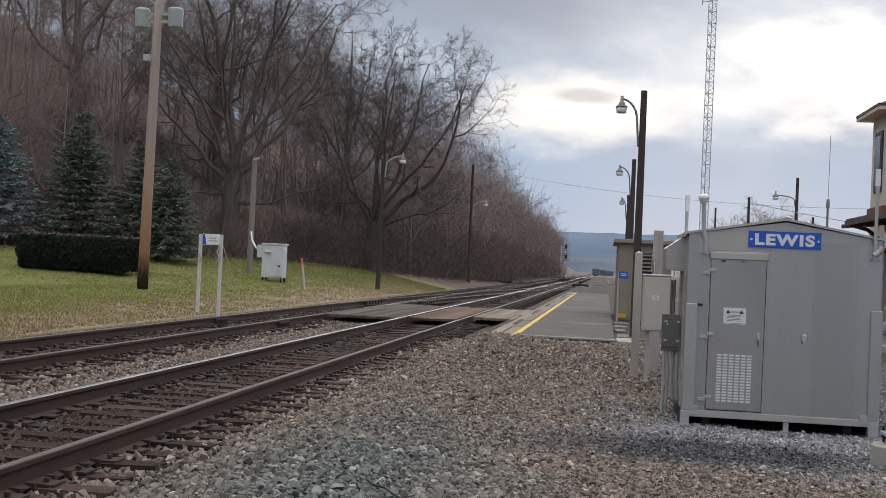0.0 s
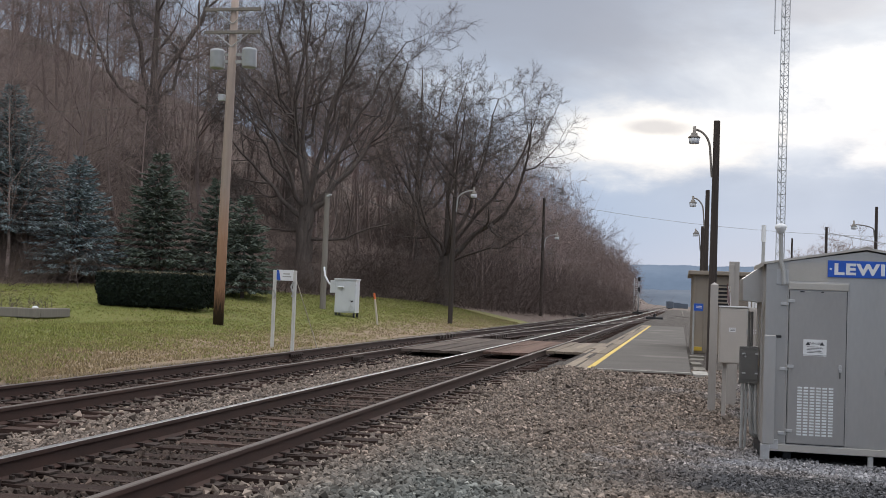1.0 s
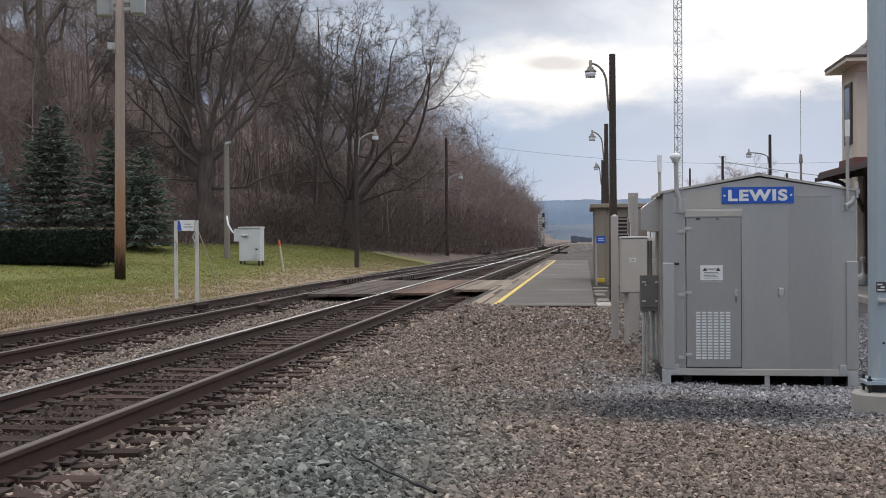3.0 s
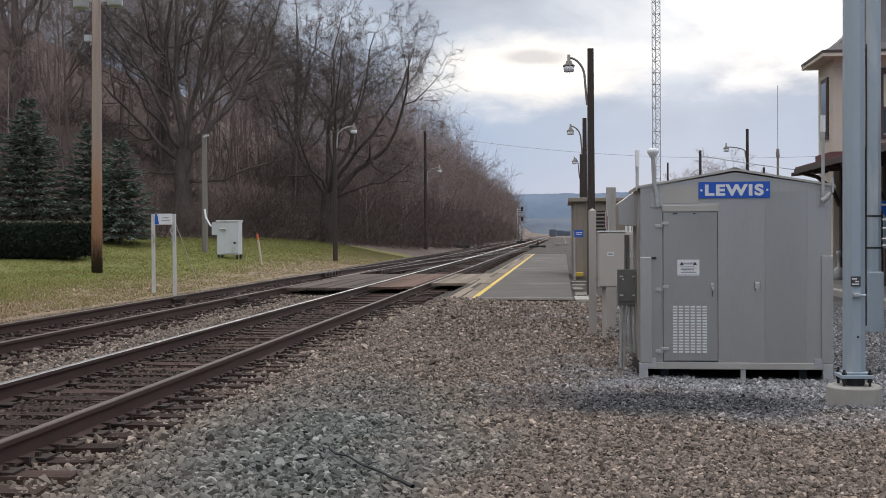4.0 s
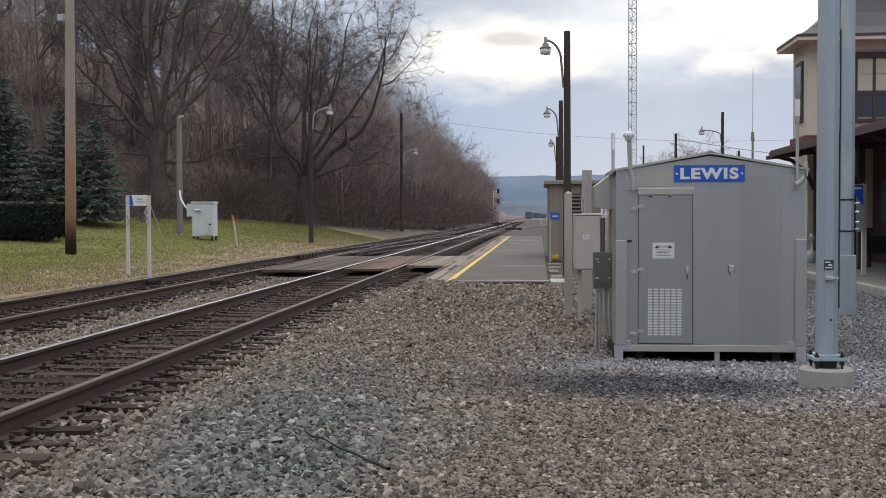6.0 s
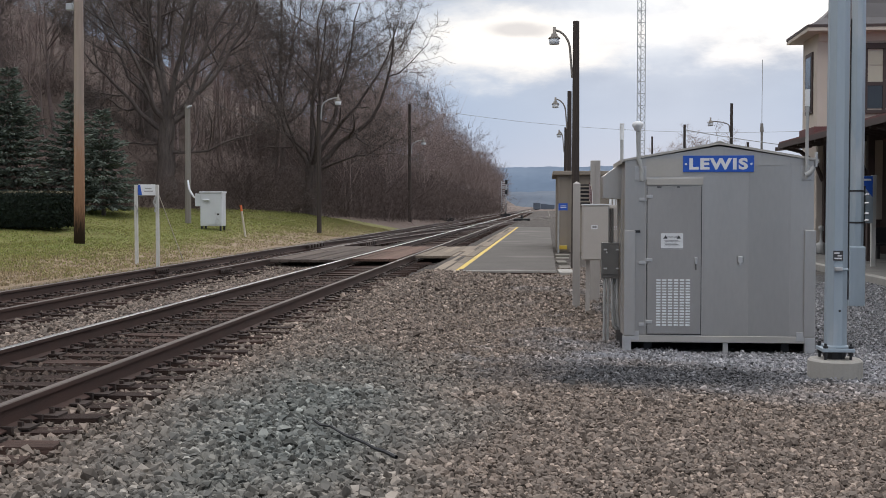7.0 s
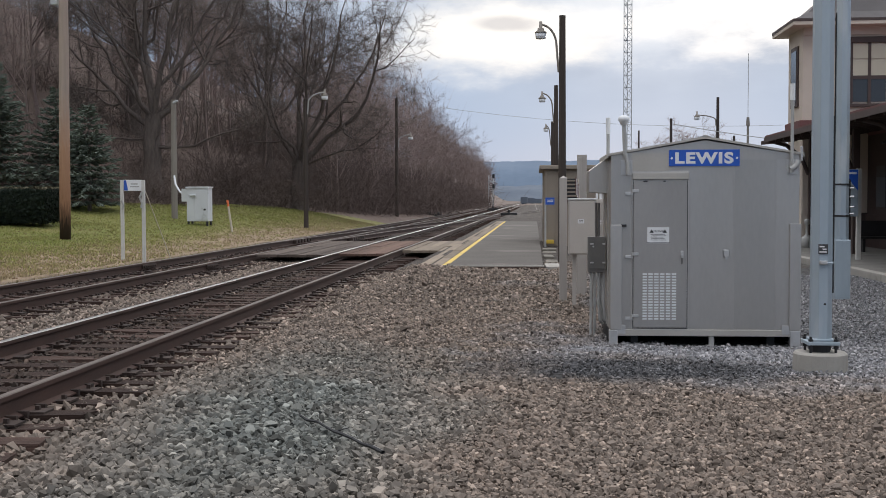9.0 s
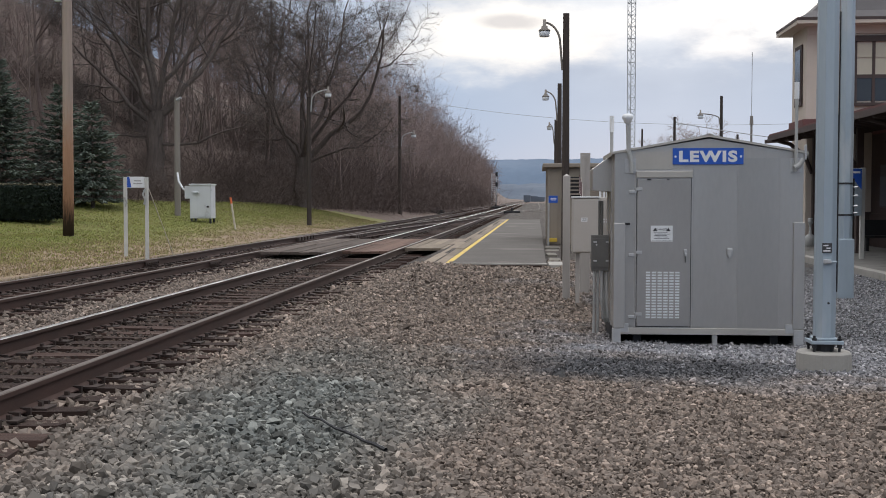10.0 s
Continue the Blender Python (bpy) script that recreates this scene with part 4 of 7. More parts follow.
    for x in (1.07, 3.06):
        bm = B(); box(bm, x, x + 0.14, Y0 - 0.012, Y0 - 0.003, 2.06, 2.24, 0.003)
        for z in (2.08, 2.2):
            tube(bm, (x + 0.02, Y0 - 0.02, z), (x + 0.02, Y0 - 0.01, z), 0.012, n=8)
            tube(bm, (x + 0.12, Y0 - 0.02, z), (x + 0.12, Y0 - 0.01, z), 0.012, n=8)
        part("antenna_plate", bm, M_ALU_BRIGHT, th)
    bm = B(); tube(bm, (3.10, Y0 - 0.06, 2.12), (3.16, Y0 - 0.06, 2.16), 0.035)
    tube(bm, (3.16, Y0 - 0.06, 2.16), (3.20, Y0 - 0.06, 2.22), 0.03)
    part("cable_elbow", bm, M_CONDUIT, th)
    bm = B(); box(bm, 3.222, 3.25, Y0 - 0.03, Y0 + 0.02, 2.22, 2.40, 0.006)
    part("roof_bracket", bm, M_ALU_BRIGHT, th)
    # antennas carried by the hut
    bm = B()
    path_tube(bm, [(1.155, Y0 - 0.05, 2.06), (1.15, Y0 - 0.05, 2.2), (1.115, Y0 - 0.05, 2.32), (1.10, Y0 - 0.05, 2.70)], 0.026)
    part("antenna_pole", bm, M_CONDUIT, th)
    bm = B(); lathe(bm, [(0.02, 2.66), (0.04, 2.67), (0.05, 2.70), (0.066, 2.72), (0.07, 2.745), (0.06, 2.77), (0.025, 2.785)], (1.10, Y0 - 0.05, 0))
    part("antenna_dome", bm, M_WHITE, th, "white dome antenna", shade=True)
    bm = B(); tube(bm, (3.115, Y0 - 0.06, 2.08), (3.115, Y0 - 0.06, 2.92), 0.02)
    tube(bm, (3.115, Y0 - 0.06, 2.88), (3.115, Y0 - 0.06, 2.95), 0.024)
    part("antenna_pole", bm, M_CONDUIT, th)
    bm = B(); tube(bm, (3.115, Y0 - 0.06, 2.95), (3.115, Y0 - 0.06, 3.15), 0.03)
    part("antenna_cap", bm, M_WHITE, th, "white cylindrical antenna")
    bm = B(); tube(bm, (1.0, Y1 - 0.2, 2.2), (1.0, Y1 - 0.2, 2.66), 0.022)
    part("antenna_pole", bm, M_CONDUIT, th)
    bm = B(); tube(bm, (1.0, Y1 - 0.2, 2.64), (1.0, Y1 - 0.2, 2.86), 0.03)
    part("antenna_cap", bm, M_WHITE, th, "white cylindrical antenna")
    # meter box and conduits on the trackside wall
    bm = B(); box(bm, 0.71, 0.935, 15.14, 15.32, 0.81, 1.275, 0.006)
    mb = part("meter_box", bm, M_DARKBOX, th, "dark grey switch box with latches")
    bm = B(); box(bm, 0.72, 0.93, 15.125, 15.14, 0.86, 1.235, 0.004)
    part("meter_door", bm, M_DARKBOX, mb)
    for x, z in ((0.735, 1.175), (0.735, 0.93), (0.895, 0.93), (0.895, 1.175)):
        bm = B(); box(bm, x, x + 0.045, 15.11, 15.125, z, z + 0.02, 0.003)
        part("latch", bm, M_ALU_BRIGHT, mb)
    bm = B()
    tube(bm, (0.775, 15.10, 1.15), (0.775, 15.125, 1.15), 0.012)
    part("knob", bm, M_ALU_BRIGHT, mb)
    for x, y, b in ((0.752, 15.2, 0.0), (0.80, 15.22, 0.03), (0.85, 15.2, 0.12), (0.89, 15.24, 0.1), (0.915, 15.2, 0.1)):
        bm = B(); path_tube(bm, [(x, y, 0.82), (x, y, 0.3), (x - 0.004, y, -0.02)] if b < 0.05 else [(x, y, 0.82), (x, y, 0.42), (x + 0.02, y + 0.02, 0.18), (x + 0.06, y + 0.05, 0.13)], 0.019)
        part("conduit", bm, M_CONDUIT, th)
    for x in (0.815, 0.85):
        bm = B(); tube(bm, (x, 15.2, 1.27), (x, 15.2, 1.72), 0.016)
        part("conduit", bm, M_DARKBOX, th)


hut()


def beige_cabinet():
    th = thing("equipment_cabinet", (0.78, 18.6, 0), "beige steel equipment cabinet on a single post", "cabinet")
    th.location = (0, 0, 0)
    bm = B(); box(bm, 0.56, 0.985, 18.45, 18.85, 0.89, 1.76, 0.01)
    part("body", bm, M_BEIGE, th)
    bm = B(); box(bm, 0.575, 0.97, 18.43, 18.45, 0.905, 1.745, 0.006)
    d = part("door", bm, M_BEIGE, th)
    bm = B(); box(bm, 0.55, 0.995, 18.42, 18.87, 1.762, 1.785, 0.006)
    part("rain_cap", bm, M_LABEL, th)
    bm = B(); box(bm, 0.70, 0.80, 18.427, 18.43, 1.385, 1.45)
    lab = part("label_plate", bm, M_LABEL, d, "small white label")
    bm = B()
    for z in (1.405, 1.425):
        box(bm, 0.715, 0.785, 18.4255, 18.427, z, z + 0.008)
    part("print_lines", bm, M_INK, lab)
    for z in (1.0, 1.35, 1.65):
        bm = B(); tube(bm, (0.975, 18.43, z), (0.975, 18.43, z + 0.09), 0.012, n=8)
        part("hinge", bm, M_CONDUIT, d)
    bm = B(); box(bm, 0.62, 0.685, 18.55, 18.62, -0.02, 0.89, 0.005)
    part("post", bm, M_POST, th)
    th = thing("equipment_cabinet", (1.1, 18.9, 0), "beige steel cabinet standing beside the hut wall", "cabinet")
    th.location = (0, 0, 0)
    bm = B(); box(bm, 1.02, 1.30, 18.95, 19.3, 0.86, 1.77, 0.01)
    part("body", bm, M_BEIGE, th)
    bm = B(); box(bm, 1.04, 1.28, 18.935, 18.95, 0.88, 1.74, 0.005)
    d = part("door", bm, M_BEIGE, th)
    bm = B()
    for k in range(2):
        for j in range(2):
            box(bm, 1.07 + j * 0.05, 1.10 + j * 0.05, 18.93, 18.935, 1.36 + k * 0.04, 1.385 + k * 0.04)
    part("label_plate", bm, M_LABEL, d)
    bm = B(); box(bm, 1.1, 1.17, 19.1, 19.17, -0.02, 0.86, 0.005)
    part("post", bm, M_POST, th)
    for x in (1.03, 1.09, 1.14):
        bm = B(); tube(bm, (x, 19.0, 1.76), (x, 19.0, 1.90), 0.02)
        part("gland", bm, M_LABEL, th)


beige_cabinet()


def square_post(name, x, y, w, z1, label, cap=0.02, m=M_POST):
    bm = B()
    box(bm, x - w / 2, x + w / 2, y - w / 2, y + w / 2, -0.05, z1 - cap, 0.006)
    t = [(-1, -1), (1, -1), (1, 1), (-1, 1)]
    a = [bm.verts.new((x + p * w / 2 * 0.98, y + q * w / 2 * 0.98, z1 - cap)) for p, q in t]
    b = bm.verts.new((x, y, z1))
    for i in range(4):
        bm.faces.new((a[i], a[(i + 1) % 4], b))
    return tagged(link(name, bm, m), label, "post")


square_post("square_post", 0.50, 19.7, 0.125, 2.17, "weathered square post with pyramid top beside the cabinets", 0.04)
bm = B(); box(bm, 0.76, 0.93, 20.4, 20.5, 0.0, 2.55, 0.006); box(bm, 0.76, 0.84, 20.37, 20.4, 1.6, 2.5, 0.004)
tagged(link("board_post", bm, M_POST), "pale flat timber post standing behind the cabinets", "post")
bm = B()
path_tube(bm, [(0.77, 20.33, 2.13), (0.80, 20.33, 1.72)], 0.012)
th = thing("small_flag", (0.8, 20.33, 0), "small faded red and white striped flag tied to a post", "flag")
th.location = (0, 0, 0)
part("stick", bm, M_STAKE, th)
for k in range(6):
    bm = B()
    box(bm, 0.73 + 0.010 * k, 0.742 + 0.010 * k, 20.31 + 0.006 * (k % 2), 20.322 + 0.006 * (k % 2), 1.86 - 0.015 * k, 2.16 - 0.03 * k)
    part("stripe", bm, M_WHITE if k % 2 else M_MAROON, th)


# ---------------------------------------------------------------- galvanised poles
def galv_pole_near():
    th = thing("galvanised_pole", (0, 0, 0), "tall bluish galvanised steel pole bolted to a concrete footing", "steel pole", "galvanised steel poles")
    x, y = 2.935, 12.05
    n = 8
    bm = B()
    rings = []
    for z, r in ((0.31, 0.112), (9.0, 0.098)):
        rings.append([bm.verts.new((x + r * math.cos((k + 0.5) * math.pi / 4), y + r * math.sin((k + 0.5) * math.pi / 4), z)) for k in range(n)])
    for k in range(n):
        bm.faces.new((rings[0][k], rings[0][(k + 1) % n], rings[1][(k + 1) % n], rings[1][k]))
    bm.faces.new(rings[1])
    part("shaft", bm, M_GALV, th)
    bm = B(); box(bm, x - 0.16, x + 0.16, y - 0.16, y + 0.16, 0.275, 0.31, 0.005)
    part("base_plate", bm, M_GALV, th)
    bm = B(); box(bm, x - 0.12, x + 0.12, y - 0.12, y + 0.12, 0.312, 0.335, 0.008)
    part("weld_collar", bm, M_GALV, th)
    for sx in (-1, 1):
        for sy in (-1, 1):
            bm = B(); tube(bm, (x + sx * 0.125, y + sy * 0.125, 0.18), (x + sx * 0.125, y + sy * 0.125, 0.36), 0.014, n=8)
            tube(bm, (x + sx * 0.125, y + sy * 0.125, 0.235), (x + sx * 0.125, y + sy * 0.125, 0.27), 0.026, n=6)
            tube(bm, (x + sx * 0.125, y + sy * 0.125, 0.312), (x + sx * 0.125, y + sy * 0.125, 0.335), 0.026, n=6)
            part("anchor_bolt", bm, M_BLACK, th)
    bm = B(); tube(bm, (x, y, 0.15), (x, y, 0.275), 0.10)
    part("grout_pad", bm, M_BLACK, th)
    bm = B(); lathe(bm, [(0.275, -0.08), (0.27, 0.175), (0.25, 0.195)], (x, y, 0), 24)
    part("footing", bm, M_CONC, th, "round concrete footing")
    bm = B(); box(bm, x - 0.055, x + 0.04, y - 0.112, y - 0.1035, 1.20, 1.30)
    lab = part("label_plate", bm, M_INK, th, "black label with pale print")
    bm = B()
    for k, (a, b) in enumerate(((0.0, 0.07), (0.03, 0.07), (0.0, 0.05))):
        box(bm, x - 0.045 + a, x - 0.045 + b, y - 0.1135, y - 0.112, 1.215 + k * 0.027, 1.229 + k * 0.027)
    part("print_lines", bm, M_LABEL, lab)
    bm = B(); box(bm, x - 0.045, x + 0.03, y - 0.15, y - 0.103, 1.095, 1.135, 0.008)
    part("lug", bm, M_ALU_BRIGHT, th)
    bm = B(); tube(bm, (x + 0.03, y - 0.115, 1.11), (x + 0.09, y - 0.115, 1.11), 0.012)
    part("stub_pipe", bm, M_GALV, th)
    bm = B(); path_tube(bm, [(x + 0.113, y - 0.03, 0.8), (x + 0.108, y - 0.03, 2.6)], 0.008)
    part("cable", bm, M_BLACK, th)
    bm = B(); tube(bm, (x + 0.015, y - 0.108, 0.69), (x + 0.015, y - 0.103, 0.69), 0.012)
    part("bolt_head", bm, M_BLACK, th)


galv_pole_near()


def galv_pole_far():
    th = thing("galvanised_pole", (0, 0, 0), "tall galvanised pole with boxed base and cable straps", "steel pole", "galvanised steel poles")
    x, y = 5.375, 20.7
    bm = B()
    n = 8
    rings = [[bm.verts.new((x + r * math.cos((k + 0.5) * math.pi / 4), y + r * math.sin((k + 0.5) * math.pi / 4), z)) for k in range(n)] for z, r in ((0.0, 0.126), (11, 0.112))]
    for k in range(n):
        bm.faces.new((rings[0][k], rings[0][(k + 1) % n], rings[1][(k + 1) % n], rings[1][k]))
    bm.faces.new(rings[1])
    part("shaft", bm, M_GALV, th)
    bm = B(); box(bm, x - 0.135, x + 0.135, y - 0.135, y + 0.135, -0.02, 1.05, 0.02)
    part("base_cover", bm, M_GALV, th)
    for z in (1.45, 2.0):
        bm = B(); lathe(bm, [(0.128, z), (0.128, z + 0.03)], (x, y, 0), 16)
        part("strap", bm, M_BLACK, th)
    bm = B(); tube(bm, (x + 0.127, y - 0.05, 1.4), (x + 0.127, y - 0.05, 2.1), 0.014)
    tube(bm, (x - 0.127, y + 0.02, 1.05), (x - 0.12, y + 0.02, 5.0), 0.012)
    part("cable", bm, M_BLACK, th)
    bm = B()
    for z in (1.5, 1.62, 1.8, 1.95):
        tube(bm, (x + 0.127, y - 0.05, z), (x + 0.19, y - 0.07, z), 0.018, n=8)
    tagged(part("strap_bolts", bm, M_ALU_BRIGHT, th), kind="stuff")


galv_pole_far()


# ---------------------------------------------------------------- lamps and poles
def street_lamp(x, y, top, lamp, arm, pole_r, material, label, group, side, big=1.0):
    """A pole with a curved pipe arm and a small open-bottomed lantern. side: -1 arm to the left, 1 to the right."""
    th = thing("street_lamp", (0, 0, 0), label, "street lamp", group)
    zb = height(x, y) - 0.05
    bm = B(); tube(bm, (x, y, zb), (x + 0.0, y, top), pole_r * 1.15, pole_r * 0.85, 12)
    part("pole", bm, material, th)
    bm = B()
    pts = []
    for k in range(9):
        a = k / 8 * math.pi / 2
        pts.append((x + side * (pole_r + 0.05 + (arm - 0.12) * (1 - math.cos(a))), y, lamp - 0.30 + 0.50 * math.sin(a)))
    pts = [(x + side * pole_r, y, lamp - 0.9)] + pts + [(x + side * arm, y, lamp + 0.19)]
    path_tube(bm, pts, 0.026 * big)
    part("arm", bm, M_CONDUIT if side > 0 else M_POLE_GREY, th)
    bm = B(); lathe(bm, [(0.035, 0.27), (0.04, 0.13), (0.07, 0.115), (0.075, 0.07), (0.135, 0.025), (0.14, 0.0), (0.13, 0.0)], (0, 0, 0))
    bm.transform(Matrix.Translation((x + side * arm, y, lamp)) @ Matrix.Scale(big, 4))
    h = part("lantern_hood", bm, M_POLE_GREY, th, shade=True)
    bm = B(); lathe(bm, [(0.13, 0.0), (0.115, -0.12), (0.105, -0.13), (0.04, -0.135)], (0, 0, 0))
    bm.transform(Matrix.Translation((x + side * arm, y, lamp)) @ Matrix.Scale(big, 4))
    part("lantern_glass", bm, M_GLASS_LAMP, h, "unlit clear lantern glass", shade=True)
    return th


g = "lamps along the platform"
street_lamp(0.66, 27.0, 6.02, 5.62, 0.50, 0.085, M_POLE_DARK, "dark wooden lamp pole with small lantern at the platform edge", g, -1)
street_lamp(0.83, 43.5, 6.04, 5.55, 0.52, 0.09, M_POLE_DARK, "dark wooden lamp pole further along the platform", g, -1)
street_lamp(1.00, 62.0, 5.95, 5.55, 0.36, 0.10, M_POLE_DARK, "dark wooden lamp pole at the platform's far end", g, -1)
g = "lamps by the lawn"
street_lamp(-11.55, 58.0, 6.9, 7.05, 1.0, 0.11, M_POLE_DARK, "slim dark lamp pole at the lawn's edge, lamp off", g, 1, 1.35)
street_lamp(-11.3, 95.0, 10.2, 7.0, 1.15, 0.13, M_POLE_DARK, "tall dark pole with low lamp arm beside the track", g, 1, 1.6)
street_lamp(18.7, 120.0, 12.2, 10.2, 2.1, 0.17, M_POLE_DARK, "distant dark lamp pole beyond the hut", "distant poles", -1, 2.2)

for x, y, z, r, lab in ((10.5, 90, 8.0, 0.12, "distant dark timber pole beyond the hut"), (7.6, 85, 6.8, 0.08, "distant dark timber pole beside the mast"), (19.5, 115, 8.0, 0.14, "short distant pole behind the hut roof")):
    bm = B(); tube(bm, (x, y, -0.05), (x, y, z), r, r * 0.8)
    tagged(link("timber_pole", bm, M_POLE_DARK), lab, "pole", "distant poles")
th = thing("whip_antenna_pole", (0, 0, 0), "distant pole carrying a thin whip antenna", "antenna")
bm = B(); tube(bm, (17.2, 95, -0.05), (17.2, 95, 7.9), 0.09); part("pole", bm, M_POLE_GREY, th)
bm = B(); tube(bm, (17.2, 95, 7.7), (17.2, 95, 8.4), 0.16, 0.11); part("mount", bm, M_POLE_GREY, th)
bm = B(); tube(bm, (17.2, 95, 8.3), (17.2, 95, 13.5), 0.025); part("whip", bm, M_CONDUIT, th)


def mast():
    th = thing("lattice_mast", (0, 0, 0), "tall slender steel lattice radio mast, guyed, behind the hut", "radio mast")
    x, y, w, H = 7.18, 90.0, 0.30, 46.0
    c = [(x - w, y - w * 0.6), (x + w, y - w * 0.6), (x, y + w)]
    for a in c:
        bm = B(); tube(bm, (*a, 0), (*a, H), 0.035, n=6)
        part("leg", bm, M_MAST, th)
    bm = B()
    k, z = 0, 0.5
    while z < H - 0.6:
        for i in range(3):
            p, q = c[i], c[(i + 1) % 3]
            if k % 2:
                p, q = q, p
            tube(bm, (*p, z), (*q, z + 0.45), 0.02, n=4, caps=False)
            if k % 2 == 0:
                tube(bm, (*p, z), (*q, z), 0.02, n=4, caps=False)
        z += 0.45
        k += 1
    tagged(part("lattice_bracing", bm, M_MAST, th), kind="stuff")
    bm = B(); tube(bm, (6.40, y, 22.6), (6.40, y, 27.5), 0.04); tube(bm, (6.40, y, 22.9), (6.95, y, 22.9), 0.03); tube(bm, (6.40, y, 25.6), (6.95, y, 25.6), 0.03)
    part("side_antenna", bm, M_MAST, th)


mast()


def utility_pole():
    x, y = -15.54, 37.5
    zb = height(x, y)
    th = thing("utility_pole", (0, 0, 0), "tall wooden utility pole with two grey transformers and crossarms", "utility pole")
    bm = B()
    rr = [(zb - 0.1, 0.185), (zb + 1.2, 0.178), (4.3, 0.168), (8.0, 0.152), (11.85, 0.128)]
    lathe(bm, [(r, z) for z, r in rr], (0, 0, 0), 14)
    for v in bm.verts:
        v.co += Vector((x - 0.1 * (1 - v.co.z / 11.85), y, 0))
    part("pole", bm, M_POLE_UTILITY, th, "weathered pole, orange-brown and dark towards the foot", shade=True)
    for z in (11.45, 10.65):
        bm = B(); box(bm, x - 1.02, x + 1.05, y - 0.2, y - 0.1, z - 0.05, z + 0.06, 0.01)
        arm = part("crossarm", bm, M_POLE_GREY, th)
        for dx in (-0.95, -0.45, 0.5, 0.98):
            bm = B(); lathe(bm, [(0.015, 0.06), (0.03, 0.07), (0.02, 0.10), (0.03, 0.12), (0.015, 0.15)], (x + dx, y - 0.15, z), 8)
            part("insulator", bm, M_POLE_GREY, arm)
        bm = B(); tube(bm, (x - 0.6, y - 0.15, z - 0.04), (x, y - 0.14, z - 0.5), 0.02, n=6); tube(bm, (x + 0.6, y - 0.15, z - 0.04), (x, y - 0.14, z - 0.5), 0.02, n=6)
        part("brace", bm, M_CONDUIT, arm)
    for dx, dz in ((-0.56, 0), (0.62, 0.03)):
        bm = B(); lathe(bm, [(0.24, 9.42), (0.255, 9.46), (0.255, 10.0), (0.265, 10.03), (0.22, 10.08), (0.05, 10.12)], (x + dx, y, dz), 18)
        can = part("transformer", bm, M_CAN, th, "grey cylindrical transformer", shade=True)
        bm = B(); tube(bm, (x + dx + 0.08, y, 10.08 + dz), (x + dx + 0.1, y, 10.32 + dz), 0.035, 0.02, 8)
        part("bushing", bm, M_POLE_GREY, can)
        bm = B(); box(bm, min(x + dx * 0.55, x), max(x + dx * 0.55, x), y - 0.03, y + 0.03, 9.6, 9.7); box(bm, min(x + dx * 0.55, x), max(x + dx * 0.55, x), y - 0.03, y + 0.03, 9.86, 9.94)
        part("bracket", bm, M_CONDUIT, can)
    bm = B(); box(bm, x - 0.42, x - 0.20, y - 0.14, y + 0.05, 8.28, 8.5, 0.02)
    part("junction_box", bm, M_CAN, th)


utility_pole()


def wire(name, a, b, sag, r, label, material=None):
    a, b = Vector(a), Vector(b)
    bm = B()
    path_tube(bm, [a.lerp(b, k / 24) - Vector((0, 0, sag * 4 * (k / 24) * (1 - k / 24))) for k in range(25)], r, 5)
    return tagged(link(name, bm, material or M_BLACK), label, "wire")


wire("service_wire", (-15.9, 37.4, 8.4), (-44, 41, 11.6), 1.6, 0.009, "thin overhead service wire from the utility pole", M_POLE_GREY)
wire("service_wire", (-16.6, 37.3, 10.6), (-36, 42, 12.4), 0.6, 0.009, "thin overhead service wire to the woods", M_POLE_GREY)
wire("guy_wire", (-15.55, 37.5, 8.6), (-13.2, 52, 5.6), 0.5, 0.012, "dark cable from pole down to the trees")
wire("overhead_line", (-13, 150, 14.0), (30, 140, 10.6), 1.0, 0.022, "thin overhead line across the tracks", M_CONDUIT)
wire("overhead_line", (10.5, 90, 7.6), (40, 110, 6.2), 0.6, 0.03, "thin cable between distant poles", M_CONDUIT)


def grey_stub_pole():
    th = thing("stub_pole", (0, 0, 0), "old grey timber pole with cable beside the silver cabinet", "pole")
    x, y = -16.8, 53.0
    bm = B(); tube(bm, (x, y, height(x, y) - 0.1), (x + 0.02, y, 6.5), 0.15, 0.12)
    part("shaft", bm, M_POLE_GREY, th)
    bm = B(); tube(bm, (x + 0.02, y - 0.1, 6.35), (x + 0.25, y - 0.1, 6.45), 0.05)
    part("cable_head", bm, M_CAN, th)


grey_stub_pole()


